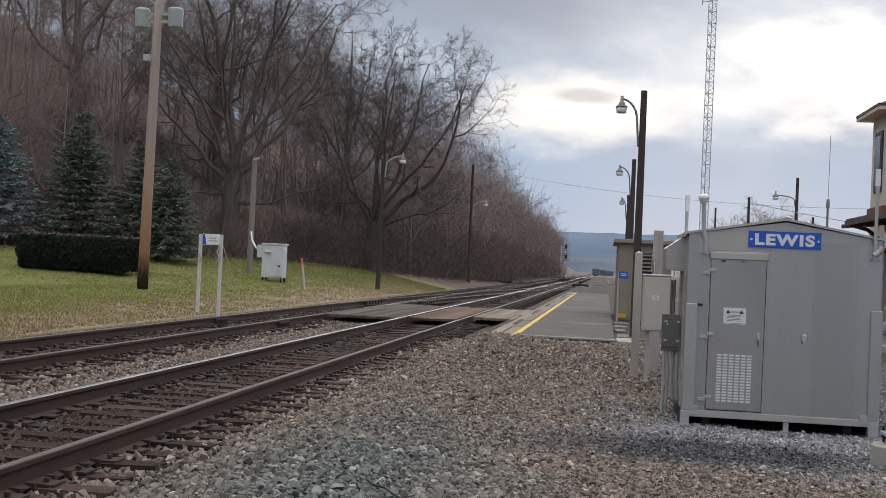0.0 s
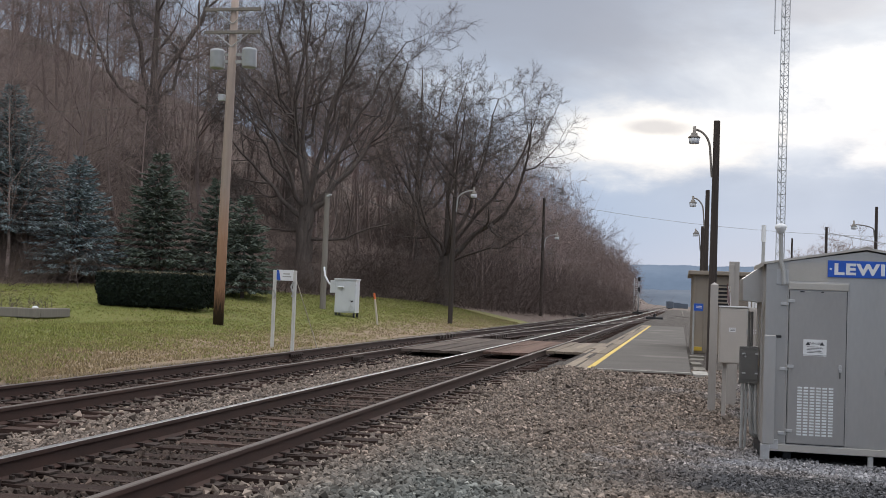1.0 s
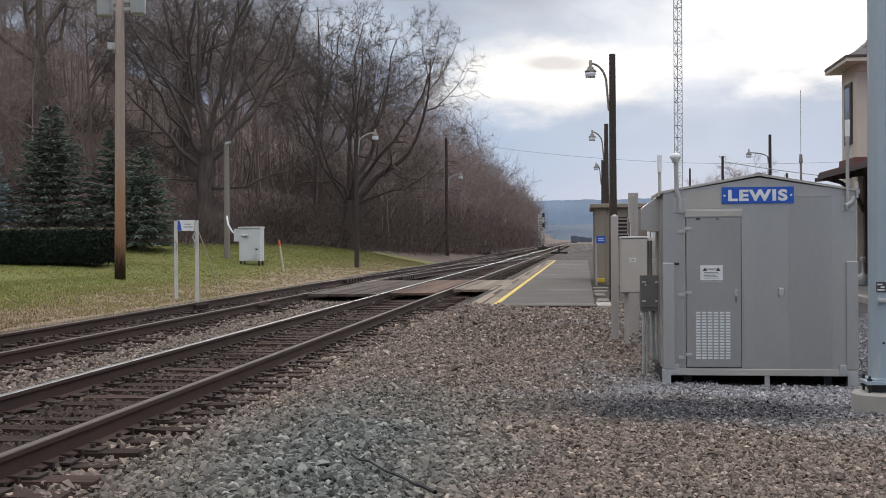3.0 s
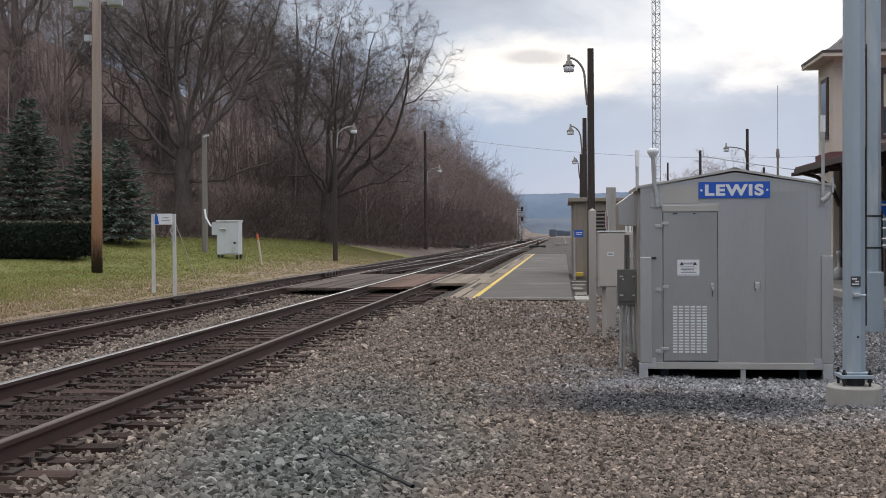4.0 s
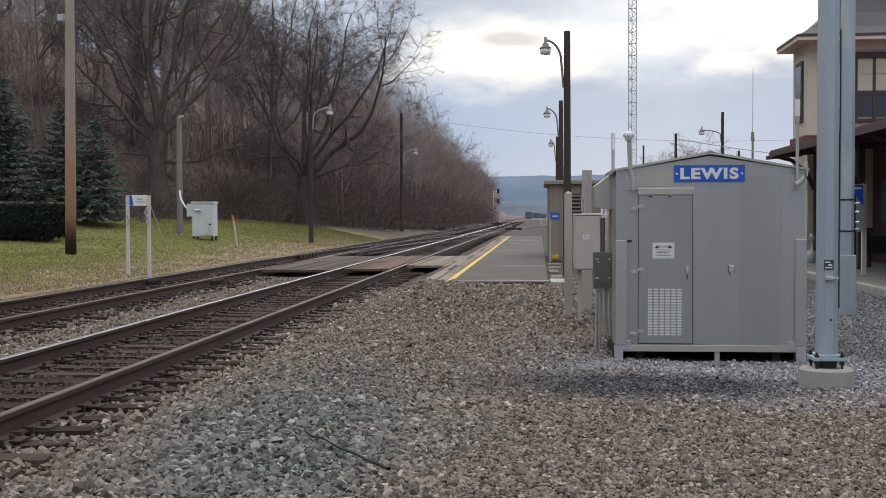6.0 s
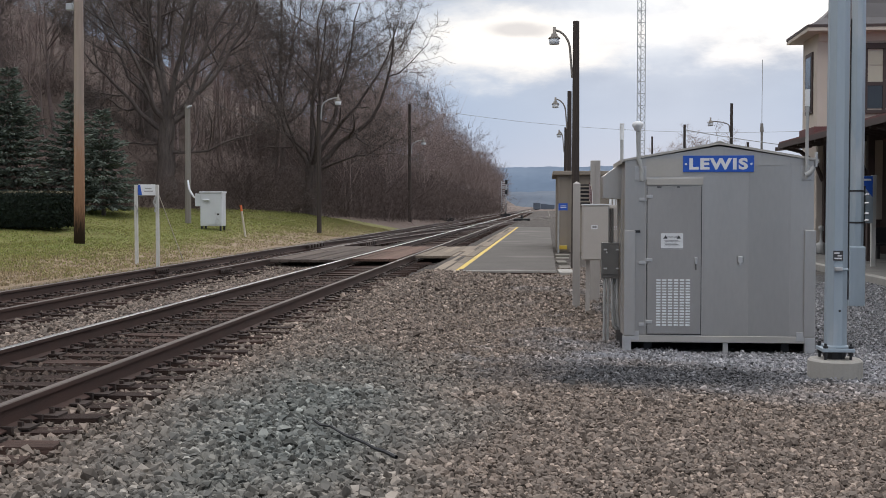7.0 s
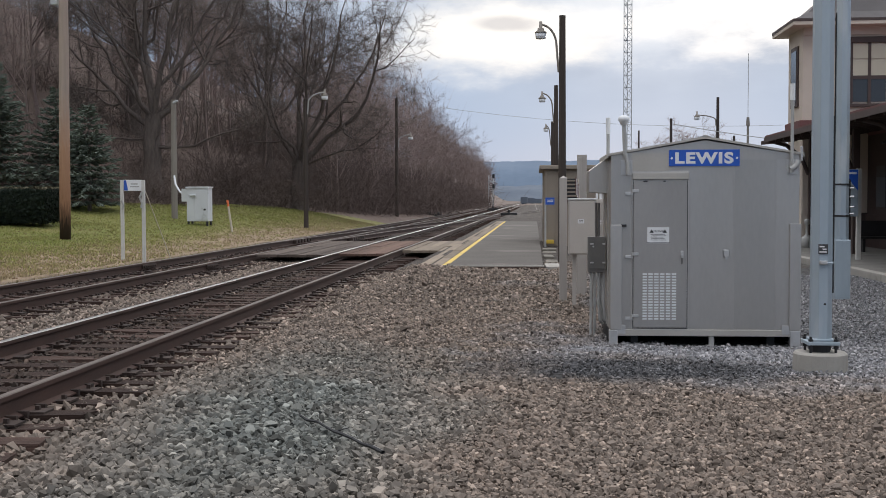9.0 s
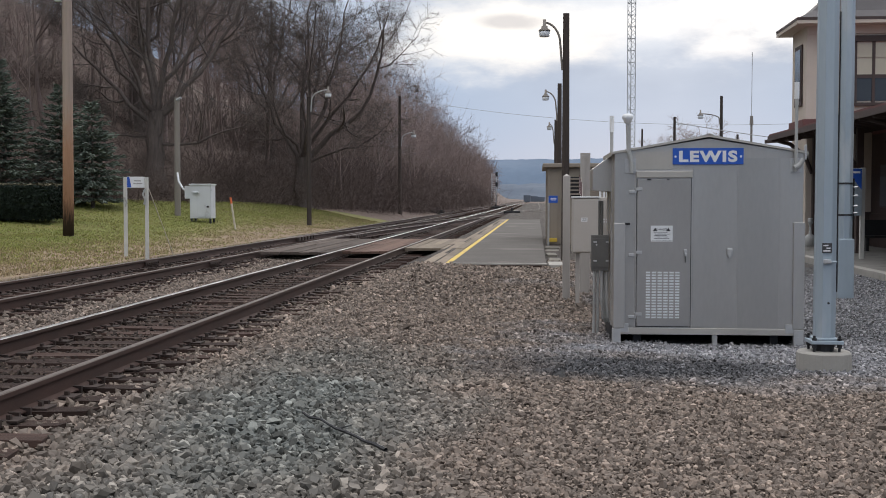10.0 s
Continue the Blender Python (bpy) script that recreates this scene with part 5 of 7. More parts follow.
def relay_cabinet():
    th = thing("relay_cabinet", (0, 0, 0), "silver relay cabinet on short legs standing on the lawn", "cabinet")
    x0, x1, y0, y1 = -15.42, -14.45, 50.4, 51.1
    zb = height(-14.9, 50.6)
    bm = B(); box(bm, x0, x1, y0, y1, zb + 0.18, 2.34, 0.02)
    part("body", bm, M_CABINET, th)
    bm = B(); box(bm, x0 - 0.04, x1 + 0.04, y0 - 0.05, y1 + 0.04, 2.34, 2.41, 0.02)
    part("cap", bm, M_CABINET, th)
    bm = B(); box(bm, x0 + 0.36, x1 - 0.03, y0 - 0.03, y0, zb + 0.25, 2.28, 0.008)
    d = part("door", bm, M_CABINET, th)
    bm = B(); box(bm, x1 - 0.2, x1 - 0.1, y0 - 0.05, y0 - 0.03, 1.35, 1.43, 0.005)
    part("handle", bm, M_BLACK, d)
    bm = B(); box(bm, x0 - 0.27, x0 - 0.005, y0 + 0.1, y0 + 0.45, 1.75, 2.32, 0.015)
    part("side_box", bm, M_CABINET, th)
    for x in (x0 + 0.06, x1 - 0.06):
        for y in (y0 + 0.06, y1 - 0.06):
            bm = B(); box(bm, x - 0.04, x + 0.04, y - 0.04, y + 0.04, zb - 0.05, zb + 0.18)
            part("leg", bm, M_BLACK, th)
    bm = B(); path_tube(bm, [(-16.7, 52.7, 2.95), (-16.55, 52.4, 2.55), (-16.1, 51.6, 2.2), (-15.6, 50.7, 2.05), (-15.2, 50.36, 2.02), (-15.0, 50.34, 2.03)], 0.045)
    part("cable_duct", bm, M_CABINET, th, "curved silver cable duct")


relay_cabinet()


def marker_stake():
    x, y = -12.75, 48.0
    th = thing("marker_stake", (0, 0, 0), "pale leaning marker stake with orange top on the lawn", "marker post")
    zb = height(x, y)
    bm = B(); tube(bm, (x + 0.03, y, zb - 0.05), (x - 0.14, y, zb + 1.1), 0.045, 0.045, 8)
    part("shaft", bm, M_STAKE, th)
    bm = B(); tube(bm, (x - 0.14, y, zb + 1.1), (x - 0.18, y, zb + 1.36), 0.05, 0.045, 8)
    part("orange_top", bm, M_ORANGE, th)


marker_stake()


def lawn_sign():
    """Station name board seen at a slant on two posts."""
    th = thing("station_sign", (0, 0, 0), "small white and blue station sign on two pale posts", "sign")
    x0, x1, y = -10.53, -9.97, 28.9
    for x in (x0, x1):
        zb = height(x, y)
        bm = B(); box(bm, x - 0.04, x + 0.04, y - 0.04, y + 0.04, zb - 0.05, 2.30, 0.01)
        part("post", bm, M_SIGNPOST, th)
    bm = B(); box(bm, x0 + 0.055, x1 - 0.055, y - 0.03, y + 0.02, 2.03, 2.31, 0.005)
    board = part("board", bm, M_WHITE, th)
    bm = B()
    a = [bm.verts.new((x0 + p, y - 0.032, 2.04 + q)) for p, q in ((0.06, 0.0), (0.17, 0.0), (0.12, 0.26), (0.06, 0.26))]
    bm.faces.new(a)
    part("blue_panel", bm, M_SIGN_BLUE, board)
    bm = B()
    for k, (p, q) in enumerate(((0.22, 0.46), (0.24, 0.42))):
        box(bm, x0 + p, x0 + q, y - 0.0325, y - 0.0305, 2.12 + k * 0.07, 2.15 + k * 0.07)
    part("print_lines", bm, M_CONDUIT, board)
    bm = B(); path_tube(bm, [(x1 - 0.02, y - 0.06, 2.0), (x1 - 0.08, y - 0.07, 1.86), (x1 - 0.02, y - 0.06, 1.72), (x1 - 0.05, y - 0.06, 1.6)], 0.025)
    part("hanging_strap", bm, M_CONDUIT, th)
    bm = B(); path_tube(bm, [(x0 + 0.0, y - 0.06, 1.78), (x0 + 0.06, y - 0.07, 1.66), (x0 + 0.02, y - 0.06, 1.55)], 0.025)
    part("hanging_strap", bm, M_CONDUIT, th)
    bm = B(); tube(bm, (x1 + 0.02, y, 2.1), (x1 + 0.35, y + 1.2, height(x1 + 0.4, y + 1.2)), 0.012, n=6)
    part("stay", bm, M_STAKE, th)


lawn_sign()


def rail_signal():
    th = thing("railway_signal", (0, 0, 0), "distant railway signal mast with dark heads beside the track", "railway signal")
    x, y = -10.6, 286
    for o in (-0.55, 0.55):
        bm = B(); tube(bm, (x + o, y, 0), (x + o, y, 8.0), 0.13, n=8)
        part("mast", bm, M_MAST, th)
    bm = B()
    for k in range(16):
        tube(bm, (x - 0.55, y, 0.5 + k * 0.47), (x + 0.55, y, 0.5 + k * 0.47), 0.07, n=5)
    part("ladder", bm, M_MAST, th)
    for z in (7.7, 5.2):
        bm = B(); box(bm, x + 0.35, x + 0.95, y - 0.5, y - 0.2, z - 0.5, z + 0.6, 0.15)
        part("signal_head", bm, M_BLACK, th)
    bm = B(); box(bm, x - 1.0, x + 1.1, y - 0.4, y + 0.5, 6.35, 6.45)
    part("platform_grate", bm, M_MAST, th)


rail_signal()

for x, y, lab in ((-10.2, 118, "dark switch machine box beside the far track"), (-2.4, 112, "dark switch machine box by the siding switch"), (-6.4, 180, "dark switch machine box between the tracks")):
    th = thing("switch_machine", (0, 0, 0), lab, "switch machine", "switch machines")
    z = 0.12
    bm = B(); box(bm, x - 0.8, x + 0.8, y - 0.3, y + 0.3, z, z + 0.45, 0.06); part("case", bm, M_BLACK, th)
    bm = B(); box(bm, x - 1.5, x + 1.5, y - 0.45, y + 0.45, z - 0.06, z + 0.02); part("long_tie", bm, M_TIE, th)
    bm = B(); tube(bm, (x, y, z + 0.4), (x, y, z + 0.75), 0.12); part("motor", bm, M_BLACK, th)

# freight cars standing far down the line
for k in range(3):
    th = thing("freight_car", (0, 0, 0), "dark freight car standing far down the line", "freight car", "standing freight cars")
    y = 520 + k * 17
    # bodies borrow the valley's haze-tinted colour
    bm = B(); box(bm, -6.0 + k * 3.25, -2.8 + k * 3.25, y, y + 12, 0.35, 3.3 - 0.4 * k, 0.1); part("body", bm, M_HAZE2, th)
    for dx in (1.0, 10.5):
        bm = B(); tube(bm, (-5.4 + k * 3.25, y + dx, 0.55), (-3.4 + k * 3.25, y + dx, 0.55), 0.5); part("wheelset", bm, M_BLACK, th)


# ---------------------------------------------------------------- shelter
def shelter():
    th = thing("platform_shelter", (0, 0, 0), "low tan panelled equipment building with flat roof and louvre", "shelter building")
    x0, x1, y0, y1, zt = 0.34, 3.4, 37.0, 42.0, 2.74
    bm = B(); box(bm, x0, x1, y0, y1, 0.1, zt)
    part("wall", bm, M_SHELTER, th)
    for i in range(10):
        x = x0 + 0.02 + i * 0.305
        bm = B(); box(bm, x, x + 0.05, y0 - 0.03, y0, 0.3, zt - 0.005, 0.006)
        part("rib", bm, M_SHELTER, th)
    for i in range(12):
        bm = B(); box(bm, x0 - 0.03, x0, y0 + 0.1 + i * 0.4, y0 + 0.16 + i * 0.4, 0.3, zt - 0.005)
        part("rib", bm, M_SHELTER, th)
    bm = B(); box(bm, x0 - 0.16, x1 + 0.16, y0 - 0.16, y1 + 0.16, zt, zt + 0.13, 0.02)
    part("roof", bm, M_SHELTER, th)
    bm = B(); box(bm, 0.98, 1.56, y0 - 0.045, y0 - 0.031, 1.74, 2.44)
    lv = part("louvre", bm, M_BLACK, th, "dark ventilation louvre")
    for k in range(6):
        bm = B(); box(bm, 0.98, 1.56, y0 - 0.085, y0 - 0.046, 1.75 + k * 0.12, 1.80 + k * 0.12)
        part("slat", bm, M_SHELTER, lv)
    bm = B(); box(bm, 0.36, 0.64, y0 - 1.02, y0 - 0.99, 1.62, 1.84, 0.005)
    s = tagged(link("blue_notice", bm, M_SIGN_BLUE), "small blue notice plate on a post by the shelter", "sign")
    bm = B(); tube(bm, (0.36, y0 - 0.97, 0.25), (0.36, y0 - 0.97, 1.8), 0.03)
    part("post", bm, M_CONDUIT, s)
    bm = B()
    for z in (1.70, 1.75):
        box(bm, 0.42, 0.6, y0 - 1.023, y0 - 1.02, z, z + 0.02)
    part("print_lines", bm, M_WHITE, s)


shelter()


# ---------------------------------------------------------------- station building
def window(parent, x, z0, w, h, y, n=2):
    bm = B()
    box(bm, x - 0.16, x + w + 0.16, y - 0.09, y - 0.005, z0 + h, z0 + h + 0.2, 0.015)
    box(bm, x - 0.12, x, y - 0.07, y - 0.005, z0, z0 + h)
    box(bm, x + w, x + w + 0.12, y - 0.07, y - 0.005, z0, z0 + h)
    box(bm, x - 0.14, x + w + 0.14, y - 0.12, y - 0.005, z0 - 0.12, z0 - 0.002, 0.015)
    fr = part("window", bm, M_TRIM, parent, "dark brown framed sash window with blinds half drawn")
    for i in range(n):
        xa, xb = x + w * i / n + 0.05, x + w * (i + 1) / n - 0.05
        for k, (za, zb, m) in enumerate(((z0 + 0.06, z0 + h * 0.40, M_PANE), (z0 + h * 0.46, z0 + h * 0.72, M_BLIND), (z0 + h * 0.74, z0 + h - 0.06, M_BLIND))):
            bm = B(); box(bm, xa, xb, y - 0.03, y - 0.01, za, zb)
            part("pane", bm, m, fr)
        bm = B(); box(bm, x + w * i / n - 0.05 if i else x, xa, y - 0.055, y - 0.008, z0, z0 + h); box(bm, xa, xb, y - 0.05, y - 0.008, z0 + h * 0.40, z0 + h * 0.46)
        part("sash_bar", bm, M_TRIM, fr)


def station():
    th = thing("station_building", (0, 0, 0), "two-storey cream stucco station with flared slate roof and brown trim", "station building")
    x0, x1, y0, y1, ze = 9.12, 18.0, 40.3, 42.5, 7.68
    bm = B(); box(bm, x0, x1, y0, y1, 0.1, ze)
    part("wall", bm, M_STUCCO, th)
    # flared roof with deep eaves
    bm = B()
    rings = []
    for k, j, z in ((-0.42, -0.62, ze - 0.04), (-0.44, -0.64, ze + 0.10), (0.15, -0.1, ze + 0.42), (0.75, 0.25, ze + 0.95), (1.2, 0.5, ze + 1.75), (1.45, 0.7, ze + 2.6)):
        rings.append([bm.verts.new((a, b, z)) for a, b in ((x0 + k, y1 - j), (x0 + k, y0 + j), (x1 - k, y0 + j), (x1 - k, y1 - j))])
    for a, b in zip(rings, rings[1:]):
        for i in range(4):
            bm.faces.new((a[i], a[(i + 1) % 4], b[(i + 1) % 4], b[i]))
    bm.faces.new(rings[0][::-1]); bm.faces.new(rings[-1])
    bmesh.ops.recalc_face_normals(bm, faces=bm.faces)
    roof = part("roof", bm, M_ROOF, th, "dark flared slate roof")
    bm = B(); box(bm, x0 - 0.47, x1 + 0.4, y0 - 0.68, y0 - 0.643, ze + 0.03, ze + 0.12)
    box(bm, x0 - 0.48, x0 - 0.443, y0 - 0.6, y1 + 0.6, ze + 0.03, ze + 0.12)
    part("eave_fascia", bm, M_TRIM, roof)
    bm = B(); box(bm, x0 - 0.44, x1 + 0.38, y0 - 0.642, y1 + 0.6, ze - 0.09, ze - 0.045, 0.01)
    part("soffit", bm, M_STUCCO, roof, "cream boarded soffit")
    bm = B(); box(bm, x0 - 0.46, x1 + 0.39, y0 - 0.665, y0 - 0.644, ze - 0.09, ze + 0.027, 0.005)
    box(bm, x0 - 0.465, x0 - 0.444, y0 - 0.64, y1 + 0.6, ze - 0.09, ze + 0.027, 0.005)
    part("eave_board", bm, M_STUCCO, roof)
    bm = B()
    for k in range(3):
        cx = x0 + 2.0 + k * 1.4
        pts = [(cx + 0.30 * math.cos(a) * (1 - a / 9), y0 + 0.75, ze + 2.95 + 0.30 * math.sin(a) * (1 - a / 9)) for a in [j * 0.5 for j in range(15)]]
        path_tube(bm, pts, 0.04, 6)
    part("iron_cresting", bm, M_BLACK, roof)
    bm = B(); box(bm, x0 + 0.02, x1 - 0.1, y0 - 0.07, y0 - 0.004, ze - 0.36, ze - 0.05)
    part("frieze", bm, M_STUCCO, th)
    bm = B(); box(bm, x0 - 0.12, x1, y0 - 0.14, y0 - 0.003, 4.05, 4.45, 0.03)
    box(bm, x0 - 0.12, x0 - 0.003, y0 - 0.002, y1, 4.05, 4.45, 0.03)
    part("maroon_skirt", bm, M_MAROON, th)
    bm = B(); box(bm, x0 - 0.06, x0 - 0.003, y0 + 0.55, y0 + 1.6, 4.95, 7.05, 0.01)
    w = part("window", bm, M_TRIM, th, "narrow dark side window")
    bm = B(); box(bm, x0 - 0.075, x0 - 0.061, y0 + 0.7, y0 + 1.45, 5.1, 6.9)
    part("pane", bm, M_PANE, w)
    window(th, 10.72, 5.0, 1.2, 2.05, y0, 2)
    window(th, 13.6, 5.0, 1.2, 2.05, y0, 2)
    # ground floor under the canopy
    bm = B(); box(bm, 9.37, 17.9, y0 - 0.05, y0 - 0.004, 0.15, 1.3)
    part("wainscot", bm, M_TRIM, th)
    bm = B(); box(bm, x0 + 0.02, 17.9, y0 - 0.045, y0 - 0.004, 1.305, 4.04)
    part("lower_wall", bm, M_STUCCO, th, "cream stucco lower storey under the canopy")
    bm = B(); box(bm, 9.8, 10.9, y0 - 0.08, y0 - 0.055, 1.5, 2.5)
    part("notice_board", bm, M_LABEL, th, "pale notice board")
    # single-storey wing along the track
    # whole wall in the dark trim colour, standing in for the canopy's shade
    bm = B(); box(bm, 11.3, 18.0, 12.0, y0 - 0.01, 0.1, 4.0)
    part("wing_wall", bm, M_TRIM, th, "wing wall in dark trim colour, canopy shade painted in")
    bm = B(); box(bm, 11.22, 11.296, 12.0, y0 - 0.1, 0.15, 1.25)
    part("wainscot", bm, M_TRIM, th)
    for k in range(7):
        y = 15 + k * 3.8
        bm = B(); box(bm, 11.23, 11.297, y, y + 1.3, 1.3 if k % 2 else 0.16, 3.0)
        w = part("window" if k % 2 else "door", bm, M_TRIM, th)
        bm = B(); box(bm, 11.21, 11.228, y + 0.15, y + 1.15, 1.45, 2.85)
        part("pane", bm, M_PANE, w)
    # canopy
    bm = B(); prism(bm, [(7.84, 3.80), (7.84, 3.92), (11.0, 4.55), (18.0, 5.2), (18.0, 3.9), (11.3, 3.9), (11.0, 4.2), (8.0, 3.80)], 11.0, 40.1)
    bmesh.ops.recalc_face_normals(bm, faces=bm.faces)
    can = part("canopy_roof", bm, M_MAROON, th, "long low canopy roof over the pavement")
    bm = B(); prism(bm, [(7.80, 3.70), (7.80, 3.86), (7.838, 3.86), (7.838, 3.70)], 11.0, 40.1)
    bmesh.ops.recalc_face_normals(bm, faces=bm.faces)
    part("gutter", bm, M_TRIM, can)
    for k in range(26):
        y = 11.5 + k * 1.18
        bm = B(); prism(bm, [(7.9, 3.66), (7.9, 3.79), (11.25, 4.2), (11.25, 3.98)], y, y + 0.12)
        bmesh.ops.recalc_face_normals(bm, faces=bm.faces)
        part("rafter", bm, M_TRIM, can)
    for k in range(6):
        y = 13 + k * 5.4
        bm = B(); box(bm, 9.3, 9.5, y, y + 0.2, 0.15, 4.0, 0.02)
        part("canopy_post", bm, M_TRIM, can)
        bm = B(); path_tube(bm, [(9.3, y + 0.1, 2.6), (9.05, y + 0.1, 3.2), (8.55, y + 0.1, 3.6), (8.1, y + 0.1, 3.72)], 0.07)
        part("bracket", bm, M_TRIM, can)
    # small hanging lamp under the canopy
    bm = B(); tube(bm, (9.4, 29.0, 3.5), (8.3, 28.4, 3.1), 0.03); part("lamp_arm", bm, M_BLACK, can)


station()


def blue_station_sign():
    th = thing("station_sign", (0, 0, 0), "blue station sign panel on pale posts by the pavement", "sign")
    x, y = 8.62, 31.5
    for dx in (0.0, -0.75):
        bm = B(); box(bm, x + dx - 0.06, x + dx + 0.06, y - 0.06 + dx * 0.4, y + 0.06 + dx * 0.4, 0.1, 2.57, 0.015); part("post", bm, M_SIGNPOST, th)
    bm = B(); box(bm, x - 0.69, x - 0.065, y - 0.2, y - 0.16, 1.3, 2.55, 0.01); b = part("board", bm, M_GALV, th)
    bm = B()
    bm.faces.new([bm.verts.new((x + p, y - 0.203, q)) for p, q in ((-0.5, 2.54), (-0.08, 1.98), (-0.08, 2.54))])
    part("blue_panel", bm, M_SIGN_BLUE, b)
    bm = B(); box(bm, x - 0.36, x - 0.12, y - 0.207, y - 0.204, 2.42, 2.47); part("print_lines", bm, M_WHITE, b)


blue_station_sign()
th = thing("smoking_urn", (0, 0, 0), "pale plastic smokers' urn with slender neck on the pavement", "ash urn")
bm = B(); lathe(bm, [(0.17, 0.0), (0.2, 0.03), (0.2, 0.28), (0.14, 0.36), (0.05, 0.42), (0.045, 0.75), (0.085, 0.78), (0.085, 0.92), (0.05, 0.95)], (9.15, 39.6, 0.15), 16)
part("urn", bm, M_CONDUIT, th, shade=True)
th = thing("bench", (0, 0, 0), "dark bench under the station canopy", "bench")
bm = B(); box(bm, 9.9, 12.0, 36.0, 36.5, 0.55, 0.62, 0.01); part("seat", bm, M_BLACK, th)
bm = B(); box(bm, 9.9, 12.0, 36.5, 36.56, 0.62, 1.1, 0.01); part("backrest", bm, M_BLACK, th)
for x in (10.0, 11.8):
    bm = B(); box(bm, x, x + 0.08, 36.05, 36.5, 0.15, 0.55); part("leg", bm, M_BLACK, th)


# ---------------------------------------------------------------- trees
class Limbs:
    """Collects tapered tubes as plain vertex and face lists."""

    def __init__(self):
        self.v, self.f = [], []

    def tube(self, pts, radii, n):
        prev = None
        a = None
        for i, p in enumerate(pts):
            d = (pts[min(i + 1, len(pts) - 1)] - pts[max(i - 1, 0)])
            d = d.normalized() if d.length > 1e-9 else Vector((0, 0, 1))
            a = d.orthogonal().normalized() if a is None else (a - d * a.dot(d))
            a = a.normalized() if a.length > 1e-6 else d.orthogonal().normalized()
            c = d.cross(a)
            o = len(self.v)
            for k in range(n):
                t = k * 2 * math.pi / n
                q = p + (a * math.cos(t) + c * math.sin(t)) * radii[i]
                self.v.append((q.x, q.y, q.z))
            if prev is not None:
                for k in range(n):
                    self.f.append((prev + k, prev + (k + 1) % n, o + (k + 1) % n, o + k))
            prev = o

    def spike(self, p, q, r):
        """A twig: three sides running to a point."""
        d = (q - p).normalized()
        a = d.orthogonal().normalized() * r
        c = d.cross(a)
        o = len(self.v)
        for e in (p + a, p - a * 0.5 + c * 0.87, p - a * 0.5 - c * 0.87, q):
            self.v.append((e.x, e.y, e.z))
        self.f += [(o, o + 1, o + 3), (o + 1, o + 2, o + 3), (o + 2, o, o + 3)]

    def split(self, at, material, names):
        """Two meshes: the faces made before the mark, and those after."""
        out = []
        for name, fs in zip(names, (self.f[:at], self.f[at:])):
            used = sorted({i for f in fs for i in f})
            new_index = {o: k for k, o in enumerate(used)}
            me = bpy.data.meshes.new(name)
            me.from_pydata([self.v[i] for i in used], [], [tuple(new_index[i] for i in f) for f in fs])
            me.materials.append(material)
            me.polygons.foreach_set("use_smooth", [True] * len(me.polygons))
            out.append(me)
        return out

    def mesh(self, name, material):
        me = bpy.data.meshes.new(name)
        me.from_pydata(self.v, [], self.f)
        me.materials.append(material)
        return me


def grow(L, rnd, p, d, length, r, depth, kids, up, wander, min_r):
    """One branch and, from it, its side branches; the last order are single tapering twigs."""
    if depth == 0:
        L.spike(p, p + (d + Vector((0, 0, up * 3))) * length * 1.5, min(r, min_r * 1.6))
        return
    n = 5 if depth >= 3 else (3 if depth == 2 else 2)
    pts, radii = [p.copy()], [r]
    step = length / n
    for i in range(n):
        d = (d + Vector((rnd.gauss(0, wander), rnd.gauss(0, wander), rnd.gauss(0, wander) + up * (1 if depth >= 3 else 0.6)))).normalized()
        p = p + d * step
        pts.append(p.copy())
        radii.append(max(min_r, r * (1 - 0.72 * (i + 1) / n)))
    L.tube(pts, radii, 7 if depth >= 4 else (5 if depth == 3 else 3))
    sprout(L, rnd, pts, radii, length, depth, kids, up, wander, min_r)


def sprout(L, rnd, pts, radii, length, depth, kids, up, wander, min_r, first=0.22):
    """Side branches along a branch, shorter towards its tip."""
    n, k = len(pts) - 1, kids[depth - 1]
    for j in range(k):
        u = first + (1 - first) * (j + rnd.random()) / k
        i = min(n - 1, int(u * n))
        q = pts[i].lerp(pts[i + 1], u * n - i)
        ax = (pts[i + 1] - pts[i]).normalized()
        side = ax.orthogonal().normalized()
        side.rotate(Matrix.Rotation(rnd.uniform(0, 2 * math.pi), 3, ax))
        ang = radians(rnd.uniform(30, 68))
        nd = ax * math.cos(ang) + side * math.sin(ang)
        rr = (radii[i] + (radii[i + 1] - radii[i]) * (u * n - i)) * rnd.uniform(0.5, 0.72)
        grow(L, rnd, q, nd, length * rnd.uniform(0.42, 0.72) * (1.12 - 0.45 * u), max(min_r, rr), depth - 1, kids, up, wander * 1.3, min_r)


